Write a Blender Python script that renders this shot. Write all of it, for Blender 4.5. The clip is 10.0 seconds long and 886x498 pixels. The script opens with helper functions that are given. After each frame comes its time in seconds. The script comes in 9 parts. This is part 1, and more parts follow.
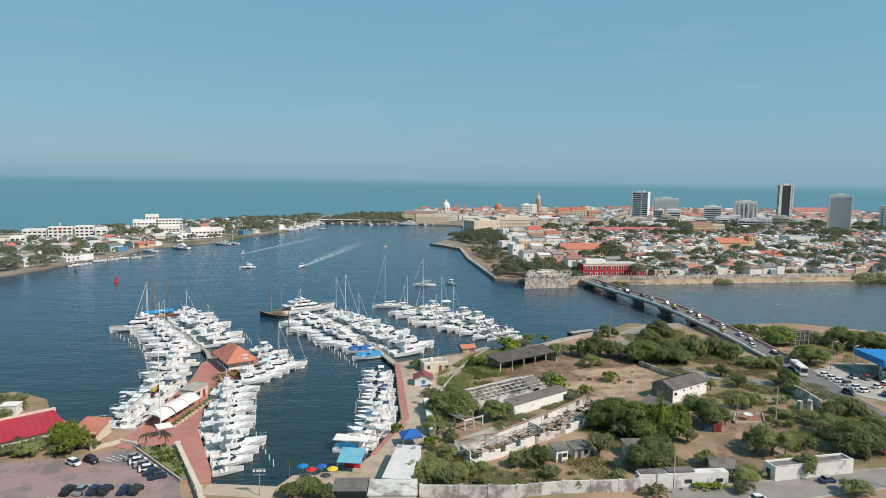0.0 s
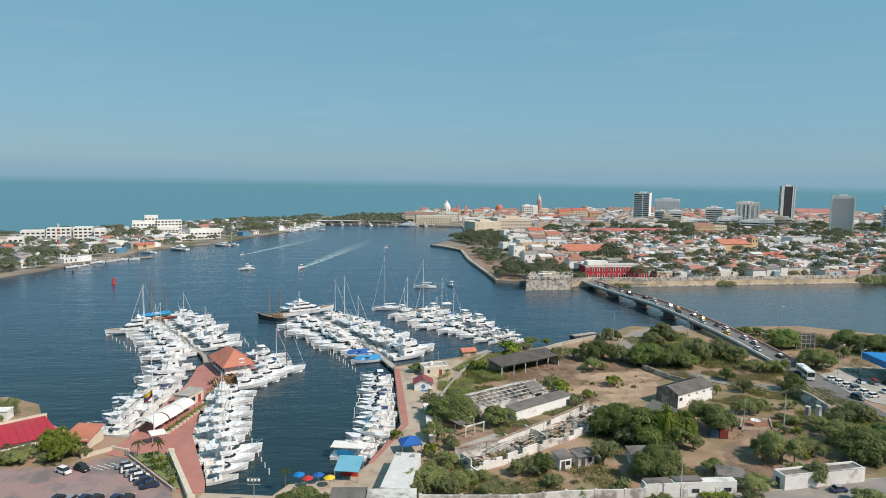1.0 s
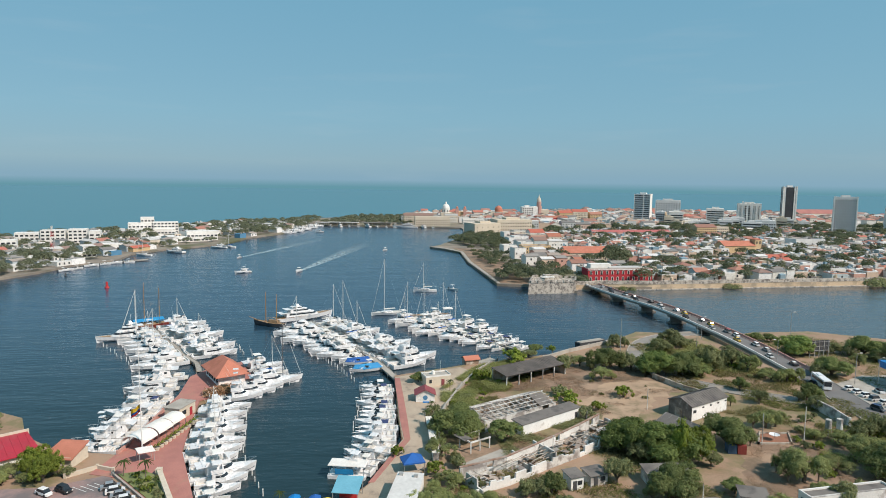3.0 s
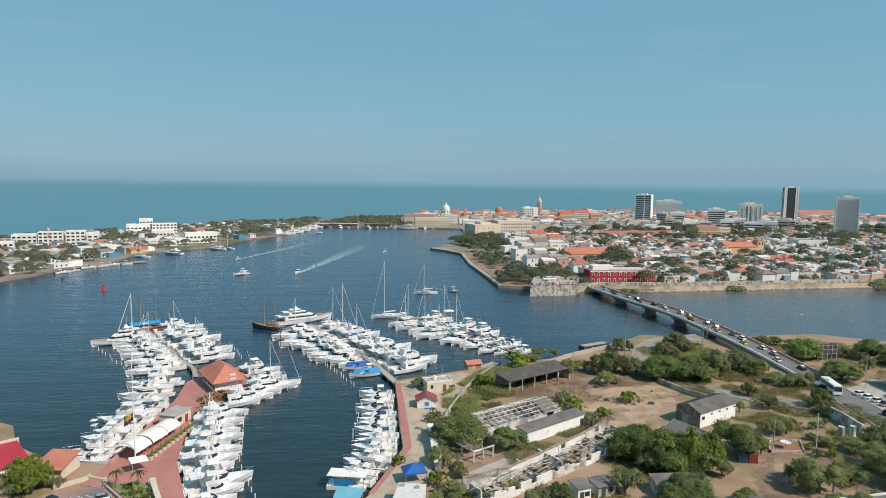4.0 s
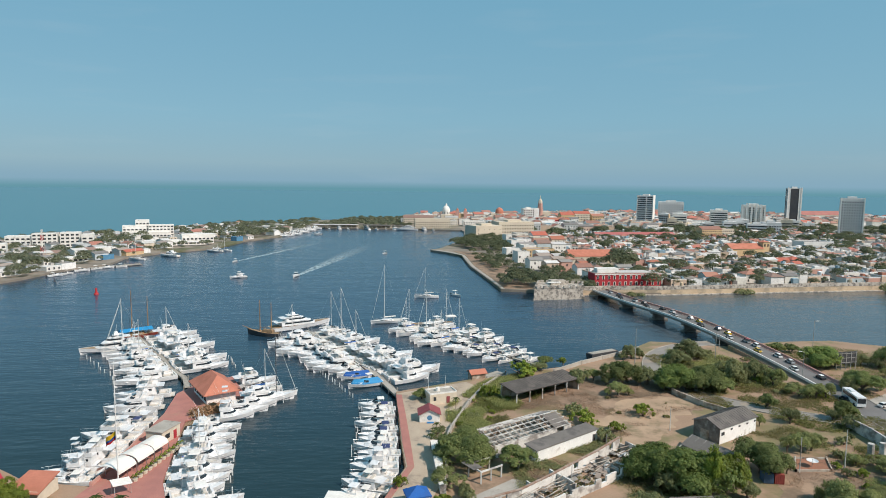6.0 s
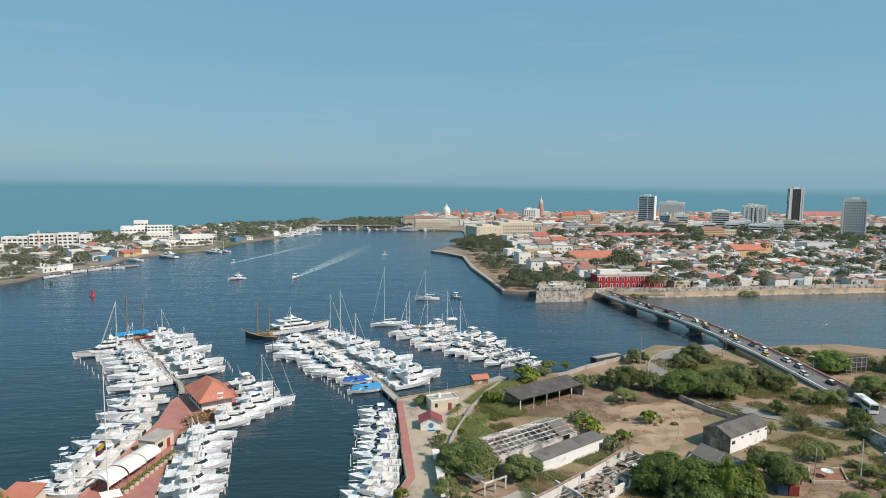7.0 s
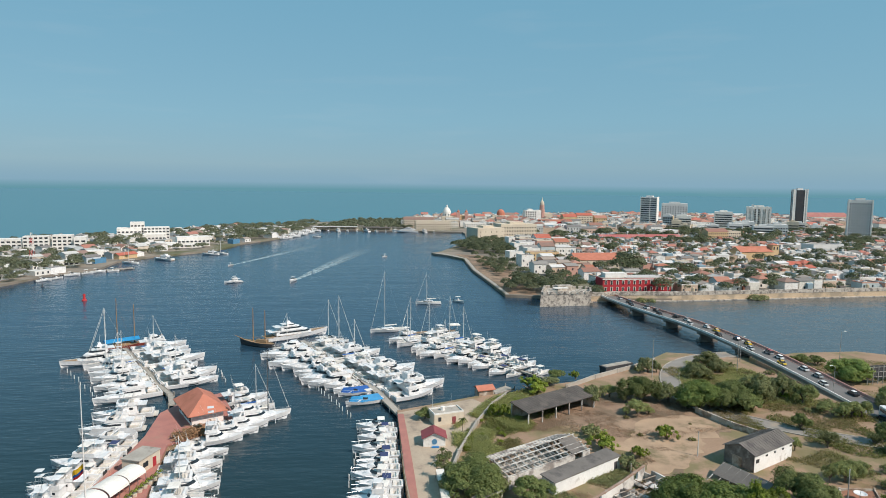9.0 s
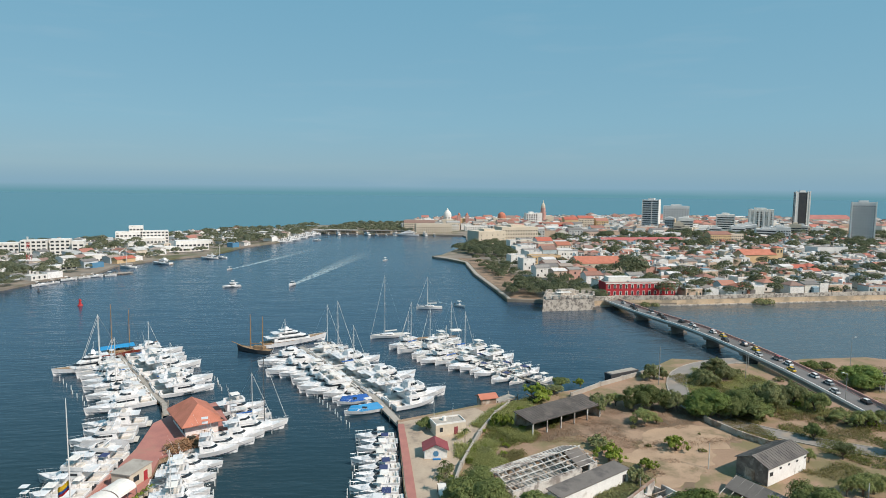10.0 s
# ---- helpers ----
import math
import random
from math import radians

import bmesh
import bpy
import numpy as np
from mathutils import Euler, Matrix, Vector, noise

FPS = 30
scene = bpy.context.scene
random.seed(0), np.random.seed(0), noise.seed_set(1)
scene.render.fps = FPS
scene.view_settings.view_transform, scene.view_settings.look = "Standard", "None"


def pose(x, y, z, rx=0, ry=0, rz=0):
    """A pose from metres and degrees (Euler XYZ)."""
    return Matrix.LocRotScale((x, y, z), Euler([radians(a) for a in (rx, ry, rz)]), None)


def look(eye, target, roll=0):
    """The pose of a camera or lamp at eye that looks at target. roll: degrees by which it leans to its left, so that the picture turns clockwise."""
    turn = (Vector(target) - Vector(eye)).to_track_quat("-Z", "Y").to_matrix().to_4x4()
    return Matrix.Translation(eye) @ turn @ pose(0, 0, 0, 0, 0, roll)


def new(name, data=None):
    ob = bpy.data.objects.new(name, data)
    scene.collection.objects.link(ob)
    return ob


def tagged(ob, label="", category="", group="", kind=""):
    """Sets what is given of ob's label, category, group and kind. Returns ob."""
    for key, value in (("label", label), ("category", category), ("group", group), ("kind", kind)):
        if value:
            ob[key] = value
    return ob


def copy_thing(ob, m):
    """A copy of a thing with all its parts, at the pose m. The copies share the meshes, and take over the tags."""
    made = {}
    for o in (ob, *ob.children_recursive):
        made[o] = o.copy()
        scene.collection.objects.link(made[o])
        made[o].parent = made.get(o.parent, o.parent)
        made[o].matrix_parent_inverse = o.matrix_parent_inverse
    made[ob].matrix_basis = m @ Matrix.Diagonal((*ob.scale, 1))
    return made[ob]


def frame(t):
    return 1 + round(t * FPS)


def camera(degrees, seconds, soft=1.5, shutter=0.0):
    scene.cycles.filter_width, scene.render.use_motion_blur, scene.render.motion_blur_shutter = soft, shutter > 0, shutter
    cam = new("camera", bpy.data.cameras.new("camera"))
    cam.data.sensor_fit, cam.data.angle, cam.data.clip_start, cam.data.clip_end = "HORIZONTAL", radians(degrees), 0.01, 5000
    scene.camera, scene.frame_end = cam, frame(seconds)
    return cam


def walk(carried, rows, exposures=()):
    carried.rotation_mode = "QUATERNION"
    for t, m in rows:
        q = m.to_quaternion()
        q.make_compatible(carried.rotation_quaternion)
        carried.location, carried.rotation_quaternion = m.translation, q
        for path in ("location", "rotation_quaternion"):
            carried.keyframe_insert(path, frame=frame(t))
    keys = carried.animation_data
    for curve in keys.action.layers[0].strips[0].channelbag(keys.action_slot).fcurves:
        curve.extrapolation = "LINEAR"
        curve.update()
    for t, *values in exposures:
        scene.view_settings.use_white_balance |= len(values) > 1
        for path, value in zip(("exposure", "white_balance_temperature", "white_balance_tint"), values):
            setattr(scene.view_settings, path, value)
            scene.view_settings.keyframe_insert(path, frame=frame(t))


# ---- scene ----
cam = camera(70.9, 10.0, 0.92)
PATH = [
    (0, (1.181, 8.33, 63.244), (1.275, 10.316, 63.026), 0.8),
    (0.5, (1.472, 10.095, 63.174), (1.564, 12.081, 62.957), 0.8),
    (1, (1.442, 11.862, 63.185), (1.534, 13.848, 62.97), 0.8),
    (1.5, (1.284, 13.677, 63.314), (1.377, 15.663, 63.099), 0.8),
    (2, (1.139, 15.699, 63.355), (1.233, 17.685, 63.141), 0.8),
    (2.5, (0.883, 17.692, 63.518), (0.979, 19.678, 63.305), 0.8),
    (4, (0.314, 23.737, 63.683), (0.411, 25.724, 63.473), 0.7),
    (4.5, (0.277, 26.097, 63.734), (0.375, 28.084, 63.526), 0.7),
    (5, (0.094, 28.287, 63.806), (0.191, 30.274, 63.598), 0.7),
    (5.5, (-0.195, 30.586, 63.852), (-0.096, 32.572, 63.644), 0.7),
    (7, (-0.637, 37.582, 64.048), (-0.538, 39.569, 63.841), 0.7),
    (7.5, (-0.741, 39.897, 64.02), (-0.642, 41.884, 63.815), 0.7),
    (8, (-0.999, 42.24, 64.154), (-0.899, 44.227, 63.949), 0.7),
    (8.5, (-1.202, 44.563, 64.102), (-1.102, 46.55, 63.897), 0.7),
    (9, (-1.266, 46.913, 64.126), (-1.166, 48.9, 63.922), 0.7),
    (9.5, (-1.264, 49.303, 64.141), (-1.165, 51.29, 63.938), 0.7),
    (10, (-1.213, 51.7, 64.193), (-1.115, 53.689, 63.998), 0.6),
]
walk(cam, [(t, look(eye, target, roll)) for t, eye, target, roll in PATH])


# ---- light: clear tropical morning, sun over the right shoulder ----
SUN_AZ, SUN_EL = 126.0, 45.0      # azimuth clockwise from +y, elevation
world = bpy.data.worlds.new("world")
scene.world = world
world.use_nodes = True
wt = world.node_tree
wt.nodes.clear()
w_out = wt.nodes.new("ShaderNodeOutputWorld")
w_bg = wt.nodes.new("ShaderNodeBackground")
w_sky = wt.nodes.new("ShaderNodeTexSky")
w_sky.sky_type = "NISHITA"
w_sky.sun_disc = False
w_sky.sun_elevation = radians(SUN_EL)
w_sky.sun_rotation = radians(SUN_AZ)
w_sky.altitude = 60
w_sky.air_density, w_sky.dust_density, w_sky.ozone_density = 1.0, 0.6, 2.0
w_tc = wt.nodes.new("ShaderNodeTexCoord")
w_sep = wt.nodes.new("ShaderNodeSeparateXYZ")
wt.links.new(w_tc.outputs["Generated"], w_sep.inputs[0])
# hazy air low over the sea, and the far sea itself under the horizon line
w_map = wt.nodes.new("ShaderNodeMapRange")
w_map.inputs["From Min"].default_value, w_map.inputs["From Max"].default_value = -0.02, 0.38
wt.links.new(w_sep.outputs["Z"], w_map.inputs["Value"])
w_ramp = wt.nodes.new("ShaderNodeValToRGB")
wt.links.new(w_map.outputs[0], w_ramp.inputs[0])
els = w_ramp.color_ramp.elements
SEA_FAR, HAZE, LOW, HIGH = (0.132, 0.310, 0.378, 1), (0.24, 0.40, 0.51, 1), (0.22, 0.44, 0.57, 1), (0.165, 0.405, 0.56, 1)
els[0].position, els[0].color = 0.028, SEA_FAR
els[1].position, els[1].color = 0.056, HAZE
for p, c in ((0.30, LOW), (0.90, HIGH)):
    e = els.new(p)
    e.color = c
w_mix = wt.nodes.new("ShaderNodeMixRGB")
w_low = wt.nodes.new("ShaderNodeMapRange")
w_low.inputs["From Min"].default_value, w_low.inputs["From Max"].default_value = 0.004, 0.03
w_low.inputs["To Min"].default_value, w_low.inputs["To Max"].default_value = 1.0, 0.85
wt.links.new(w_sep.outputs["Z"], w_low.inputs["Value"])
wt.links.new(w_low.outputs[0], w_mix.inputs[0])
w_scale = wt.nodes.new("ShaderNodeMixRGB")
w_scale.blend_type = "MULTIPLY"
w_scale.inputs[0].default_value = 1.0
w_scale.inputs[2].default_value = (10, 10, 10, 1)
# thin streaks of high cloud
w_cm = wt.nodes.new("ShaderNodeMapping")
w_cm.inputs["Scale"].default_value = (3.0, 3.0, 26.0)
w_cm.inputs["Rotation"].default_value = (0.0, radians(5), 0.0)
wt.links.new(w_tc.outputs["Generated"], w_cm.inputs[0])
w_n = wt.nodes.new("ShaderNodeTexNoise")
w_n.inputs["Scale"].default_value, w_n.inputs["Detail"].default_value = 1.6, 5.0
wt.links.new(w_cm.outputs[0], w_n.inputs["Vector"])
w_nm = wt.nodes.new("ShaderNodeMapRange")
w_nm.inputs["From Min"].default_value, w_nm.inputs["From Max"].default_value = 0.56, 0.85
w_nm.inputs["To Max"].default_value = 0.16
wt.links.new(w_n.outputs["Fac"], w_nm.inputs["Value"])
w_cl = wt.nodes.new("ShaderNodeMixRGB")
w_cl.inputs[2].default_value = (0.46, 0.56, 0.62, 1)
wt.links.new(w_nm.outputs[0], w_cl.inputs[0])
wt.links.new(w_ramp.outputs[0], w_cl.inputs[1])
wt.links.new(w_cl.outputs[0], w_scale.inputs[1])
wt.links.new(w_sky.outputs[0], w_mix.inputs[1])
wt.links.new(w_scale.outputs[0], w_mix.inputs[2])
wt.links.new(w_mix.outputs[0], w_bg.inputs[0])
w_bg.inputs["Strength"].default_value = 0.1
wt.links.new(w_bg.outputs[0], w_out.inputs[0])

sun = new("sun", bpy.data.lights.new("sun", "SUN"))
sun.data.energy, sun.data.angle, sun.data.color = 4.75, radians(0.6), (1.0, 0.885, 0.79)
_az, _el = radians(SUN_AZ), radians(SUN_EL)
SUN_DIR = Vector((math.sin(_az) * math.cos(_el), math.cos(_az) * math.cos(_el), math.sin(_el)))
sun.matrix_world = look(SUN_DIR * 300, (0, 0, 0))
scene.view_settings.exposure = 0.0


# ---- materials ----
def nodes_of(name):
    m = bpy.data.materials.new(name)
    m.use_nodes = True
    return m, m.node_tree, m.node_tree.nodes["Principled BSDF"]


def mat(name, a, b=None, scale=1.0, rough=0.7, metal=0.0, bump=0.2, fine=8.0, spec=0.4, vary=0.0, stain=None, stain_at=0.62, stain_scale=0.15, detail=6.0):
    """Base colour a..b by noise of that scale per metre, fine grain on top, stains of a third colour, a tone per object."""
    b = b or tuple(c * 0.8 for c in a)
    m, t, p = nodes_of(name)
    tc = t.nodes.new("ShaderNodeTexCoord")
    geo = t.nodes.new("ShaderNodeNewGeometry")
    n1 = t.nodes.new("ShaderNodeTexNoise")
    n1.inputs["Scale"].default_value, n1.inputs["Detail"].default_value = scale, detail
    n2 = t.nodes.new("ShaderNodeTexNoise")
    n2.inputs["Scale"].default_value, n2.inputs["Detail"].default_value = scale * fine, 3.0
    for n in (n1, n2):
        t.links.new(geo.outputs["Position"], n.inputs["Vector"])
    r = t.nodes.new("ShaderNodeMapRange")
    r.inputs["From Min"].default_value, r.inputs["From Max"].default_value = 0.35, 0.65
    t.links.new(n1.outputs["Fac"], r.inputs["Value"])
    mix = t.nodes.new("ShaderNodeMixRGB")
    mix.inputs[1].default_value, mix.inputs[2].default_value = (*a, 1), (*b, 1)
    t.links.new(r.outputs[0], mix.inputs[0])
    last = mix.outputs[0]
    g = t.nodes.new("ShaderNodeMapRange")
    g.inputs["To Min"].default_value, g.inputs["To Max"].default_value = 0.8, 1.2
    t.links.new(n2.outputs["Fac"], g.inputs["Value"])
    mul = t.nodes.new("ShaderNodeMixRGB")
    mul.blend_type = "MULTIPLY"
    mul.inputs[0].default_value = 1.0
    t.links.new(last, mul.inputs[1])
    t.links.new(g.outputs[0], mul.inputs[2])
    last = mul.outputs[0]
    if stain:
        n3 = t.nodes.new("ShaderNodeTexNoise")
        n3.inputs["Scale"].default_value, n3.inputs["Detail"].default_value = stain_scale, 8.0
        n3.inputs["Roughness"].default_value = 0.65
        t.links.new(geo.outputs["Position"], n3.inputs["Vector"])
        r3 = t.nodes.new("ShaderNodeMapRange")
        r3.inputs["From Min"].default_value, r3.inputs["From Max"].default_value = stain_at - 0.06, stain_at + 0.06
        t.links.new(n3.outputs["Fac"], r3.inputs["Value"])
        mx = t.nodes.new("ShaderNodeMixRGB")
        mx.inputs[2].default_value = (*stain, 1)
        t.links.new(r3.outputs[0], mx.inputs[0])
        t.links.new(last, mx.inputs[1])
        last = mx.outputs[0]
    if vary:
        oi = t.nodes.new("ShaderNodeObjectInfo")
        v = t.nodes.new("ShaderNodeMapRange")
        v.inputs["To Min"].default_value, v.inputs["To Max"].default_value = 1 - vary, 1 + vary
        t.links.new(oi.outputs["Random"], v.inputs["Value"])
        mv = t.nodes.new("ShaderNodeMixRGB")
        mv.blend_type = "MULTIPLY"
        mv.inputs[0].default_value = 1.0
        t.links.new(last, mv.inputs[1])
        t.links.new(v.outputs[0], mv.inputs[2])
        last = mv.outputs[0]
    t.links.new(last, p.inputs["Base Color"])
    p.inputs["Roughness"].default_value, p.inputs["Metallic"].default_value = rough, metal
    p.inputs["Specular IOR Level"].default_value = spec
    if bump:
        bp = t.nodes.new("ShaderNodeBump")
        bp.inputs["Strength"].default_value, bp.inputs["Distance"].default_value = bump, 0.05
        t.links.new(n2.outputs["Fac"], bp.inputs["Height"])
        t.links.new(bp.outputs[0], p.inputs["Normal"])
    return m


def palette(name, colours, rough=0.75, grime=(0.25, 0.23, 0.2), metal=0.0, weight=0.5, island=False):
    """Paint or sheeting whose tone is drawn per object or per loose piece out of a palette, with weathering."""
    m, t, p = nodes_of(name)
    geo = t.nodes.new("ShaderNodeNewGeometry")
    oi = t.nodes.new("ShaderNodeObjectInfo")
    ramp = t.nodes.new("ShaderNodeValToRGB")
    ramp.color_ramp.interpolation = "CONSTANT"
    e = ramp.color_ramp.elements
    for i, c in enumerate(colours):
        el = e[i] if i < 2 else e.new(i / len(colours))
        el.position, el.color = i / len(colours), (*c, 1)
    t.links.new(geo.outputs["Random Per Island"] if island else oi.outputs["Random"], ramp.inputs[0])
    n = t.nodes.new("ShaderNodeTexNoise")
    n.inputs["Scale"].default_value, n.inputs["Detail"].default_value, n.inputs["Roughness"].default_value = 0.35, 8.0, 0.7
    t.links.new(geo.outputs["Position"], n.inputs["Vector"])
    r = t.nodes.new("ShaderNodeMapRange")
    r.inputs["From Min"].default_value, r.inputs["From Max"].default_value, r.inputs["To Max"].default_value = 0.48, 0.75, weight
    t.links.new(n.outputs["Fac"], r.inputs["Value"])
    mx = t.nodes.new("ShaderNodeMixRGB")
    mx.inputs[2].default_value = (*grime, 1)
    t.links.new(r.outputs[0], mx.inputs[0])
    t.links.new(ramp.outputs[0], mx.inputs[1])
    n2 = t.nodes.new("ShaderNodeTexNoise")
    n2.inputs["Scale"].default_value, n2.inputs["Detail"].default_value, n2.inputs["Roughness"].default_value = 1.3, 4.0, 0.75
    t.links.new(geo.outputs["Position"], n2.inputs["Vector"])
    r2 = t.nodes.new("ShaderNodeMapRange")
    r2.inputs["From Min"].default_value, r2.inputs["From Max"].default_value = 0.3, 0.7
    r2.inputs["To Min"].default_value, r2.inputs["To Max"].default_value = 1.0 - 0.22 * weight, 1.0 + 0.34 * weight
    t.links.new(n2.outputs["Fac"], r2.inputs["Value"])
    m2 = t.nodes.new("ShaderNodeMixRGB")
    m2.blend_type = "MULTIPLY"
    m2.inputs[0].default_value = 1.0
    t.links.new(mx.outputs[0], m2.inputs[1])
    t.links.new(r2.outputs[0], m2.inputs[2])
    t.links.new(m2.outputs[0], p.inputs["Base Color"])
    p.inputs["Roughness"].default_value, p.inputs["Metallic"].default_value = rough, metal
    return m


def leaf_mat(name, dark, light, dry=None):
    m, t, p = nodes_of(name)
    geo = t.nodes.new("ShaderNodeNewGeometry")
    oi = t.nodes.new("ShaderNodeObjectInfo")
    a = t.nodes.new("ShaderNodeMixRGB")
    a.inputs[1].default_value, a.inputs[2].default_value = (*dark, 1), (*light, 1)
    t.links.new(geo.outputs["Random Per Island"], a.inputs[0])
    v = t.nodes.new("ShaderNodeMapRange")
    v.inputs["To Min"].default_value, v.inputs["To Max"].default_value = 0.75, 1.3
    t.links.new(oi.outputs["Random"], v.inputs["Value"])
    mv = t.nodes.new("ShaderNodeMixRGB")
    mv.blend_type = "MULTIPLY"
    mv.inputs[0].default_value = 1.0
    t.links.new(a.outputs[0], mv.inputs[1])
    t.links.new(v.outputs[0], mv.inputs[2])
    last = mv.outputs[0]
    if dry:
        n = t.nodes.new("ShaderNodeTexNoise")
        n.inputs["Scale"].default_value, n.inputs["Detail"].default_value = 0.06, 4.0
        t.links.new(geo.outputs["Position"], n.inputs["Vector"])
        r = t.nodes.new("ShaderNodeMapRange")
        r.inputs["From Min"].default_value, r.inputs["From Max"].default_value, r.inputs["To Max"].default_value = 0.45, 0.7, 0.7
        t.links.new(n.outputs["Fac"], r.inputs["Value"])
        d = t.nodes.new("ShaderNodeMixRGB")
        d.inputs[2].default_value = (*dry, 1)
        t.links.new(r.outputs[0], d.inputs[0])
        t.links.new(last, d.inputs[1])
        last = d.outputs[0]
    t.links.new(last, p.inputs["Base Color"])
    p.inputs["Roughness"].default_value = 0.6
    p.inputs["Specular IOR Level"].default_value = 0.25
    # thin blades let some light through
    tr = t.nodes.new("ShaderNodeBsdfTranslucent")
    t.links.new(last, tr.inputs["Color"])
    ms = t.nodes.new("ShaderNodeMixShader")
    ms.inputs[0].default_value = 0.46
    t.links.new(p.outputs[0], ms.inputs[1])
    t.links.new(tr.outputs[0], ms.inputs[2])
    t.links.new(ms.outputs[0], t.nodes["Material Output"].inputs["Surface"])
    return m


def water_mat():
    m, t, p = nodes_of("sea_water")
    geo = t.nodes.new("ShaderNodeNewGeometry")
    sep = t.nodes.new("ShaderNodeSeparateXYZ")
    t.links.new(geo.outputs["Position"], sep.inputs[0])

    def math_node(op, a, b):
        n = t.nodes.new("ShaderNodeMath")
        n.operation = op
        for i, v in enumerate((a, b)):
            if isinstance(v, (int, float)):
                n.inputs[i].default_value = v
            else:
                t.links.new(v, n.inputs[i])
        return n.outputs[0]

    # open sea beyond the peninsula is shallow and green, the bay is deep blue
    d = math_node("ADD", math_node("MULTIPLY", math_node("ADD", sep.outputs[0], 356.0), -0.93), math_node("MULTIPLY", math_node("SUBTRACT", sep.outputs[1], 560.0), 0.37))
    far = math_node("MAXIMUM", d, math_node("SUBTRACT", sep.outputs[1], 1100.0))
    fac = t.nodes.new("ShaderNodeMapRange")
    fac.inputs["From Min"].default_value, fac.inputs["From Max"].default_value = -10, 60
    t.links.new(far, fac.inputs["Value"])
    # paler grey along the canal under the old wall, a reflection put into the colour
    canal = math_node("MULTIPLY", math_node("SUBTRACT", sep.outputs[0], 60.0), 0.012)
    cf = t.nodes.new("ShaderNodeMapRange")
    cf.inputs["To Max"].default_value = 0.8
    t.links.new(canal, cf.inputs["Value"])
    n = t.nodes.new("ShaderNodeTexNoise")
    n.inputs["Scale"].default_value, n.inputs["Detail"].default_value = 0.012, 5.0
    t.links.new(geo.outputs["Position"], n.inputs["Vector"])
    bay = t.nodes.new("ShaderNodeMixRGB")
    bay.inputs[1].default_value, bay.inputs[2].default_value = (0.013, 0.040, 0.074, 1), (0.024, 0.056, 0.092, 1)
    t.links.new(n.outputs["Fac"], bay.inputs[0])
    # murky green-grey harbour water close to the quays
    hf = t.nodes.new("ShaderNodeMapRange")
    hf.inputs["From Min"].default_value, hf.inputs["From Max"].default_value = 330, 170
    t.links.new(sep.outputs[1], hf.inputs["Value"])
    murk = t.nodes.new("ShaderNodeMixRGB")
    murk.inputs[2].default_value = (0.014, 0.032, 0.038, 1)
    t.links.new(hf.outputs[0], murk.inputs[0])
    t.links.new(bay.outputs[0], murk.inputs[1])
    canal_reflection = t.nodes.new("ShaderNodeMixRGB")
    canal_reflection.inputs[2].default_value = (0.085, 0.10, 0.105, 1)
    t.links.new(cf.outputs[0], canal_reflection.inputs[0])
    t.links.new(murk.outputs[0], canal_reflection.inputs[1])
    sea = t.nodes.new("ShaderNodeMixRGB")
    sea.inputs[1].default_value, sea.inputs[2].default_value = (0.042, 0.126, 0.142, 1), (0.054, 0.145, 0.16, 1)
    t.links.new(n.outputs["Fac"], sea.inputs[0])
    col = t.nodes.new("ShaderNodeMixRGB")
    t.links.new(fac.outputs[0], col.inputs[0])
    t.links.new(canal_reflection.outputs[0], col.inputs[1])
    t.links.new(sea.outputs[0], col.inputs[2])
    t.links.new(col.outputs[0], p.inputs["Base Color"])
    p.inputs["Roughness"].default_value = 0.16
    p.inputs["IOR"].default_value = 1.33
    # the choppy open sea scatters more than it mirrors
    chop = t.nodes.new("ShaderNodeBsdfDiffuse")
    chop.inputs["Color"].default_value = (0.086, 0.214, 0.270, 1)
    cm = t.nodes.new("ShaderNodeMixShader")
    cmf = t.nodes.new("ShaderNodeMapRange")
    cmf.inputs["To Max"].default_value = 0.66
    t.links.new(fac.outputs[0], cmf.inputs["Value"])
    t.links.new(cmf.outputs[0], cm.inputs[0])
    t.links.new(p.outputs[0], cm.inputs[1])
    t.links.new(chop.outputs[0], cm.inputs[2])
    t.links.new(cm.outputs[0], t.nodes["Material Output"].inputs["Surface"])
    mp = t.nodes.new("ShaderNodeMapping")
    mp.inputs["Rotation"].default_value = (0, 0, radians(-12))
    mp.inputs["Scale"].default_value = (0.35, 1.0, 1.0)
    t.links.new(geo.outputs["Position"], mp.inputs[0])
    wv = t.nodes.new("ShaderNodeTexNoise")
    wv.inputs["Scale"].default_value, wv.inputs["Detail"].default_value = 0.5, 6.0
    t.links.new(mp.outputs[0], wv.inputs["Vector"])
    wide = t.nodes.new("ShaderNodeTexNoise")
    wide.inputs["Scale"].default_value, wide.inputs["Detail"].default_value = 0.07, 3.0
    t.links.new(mp.outputs[0], wide.inputs["Vector"])
    hgt = math_node("ADD", wv.outputs["Fac"], math_node("MULTIPLY", wide.outputs["Fac"], 2.5))
    bp = t.nodes.new("ShaderNodeBump")
    bp.inputs["Strength"].default_value, bp.inputs["Distance"].default_value = 0.6, 0.4
    t.links.new(hgt, bp.inputs["Height"])
    t.links.new(bp.outputs[0], p.inputs["Normal"])
    return m


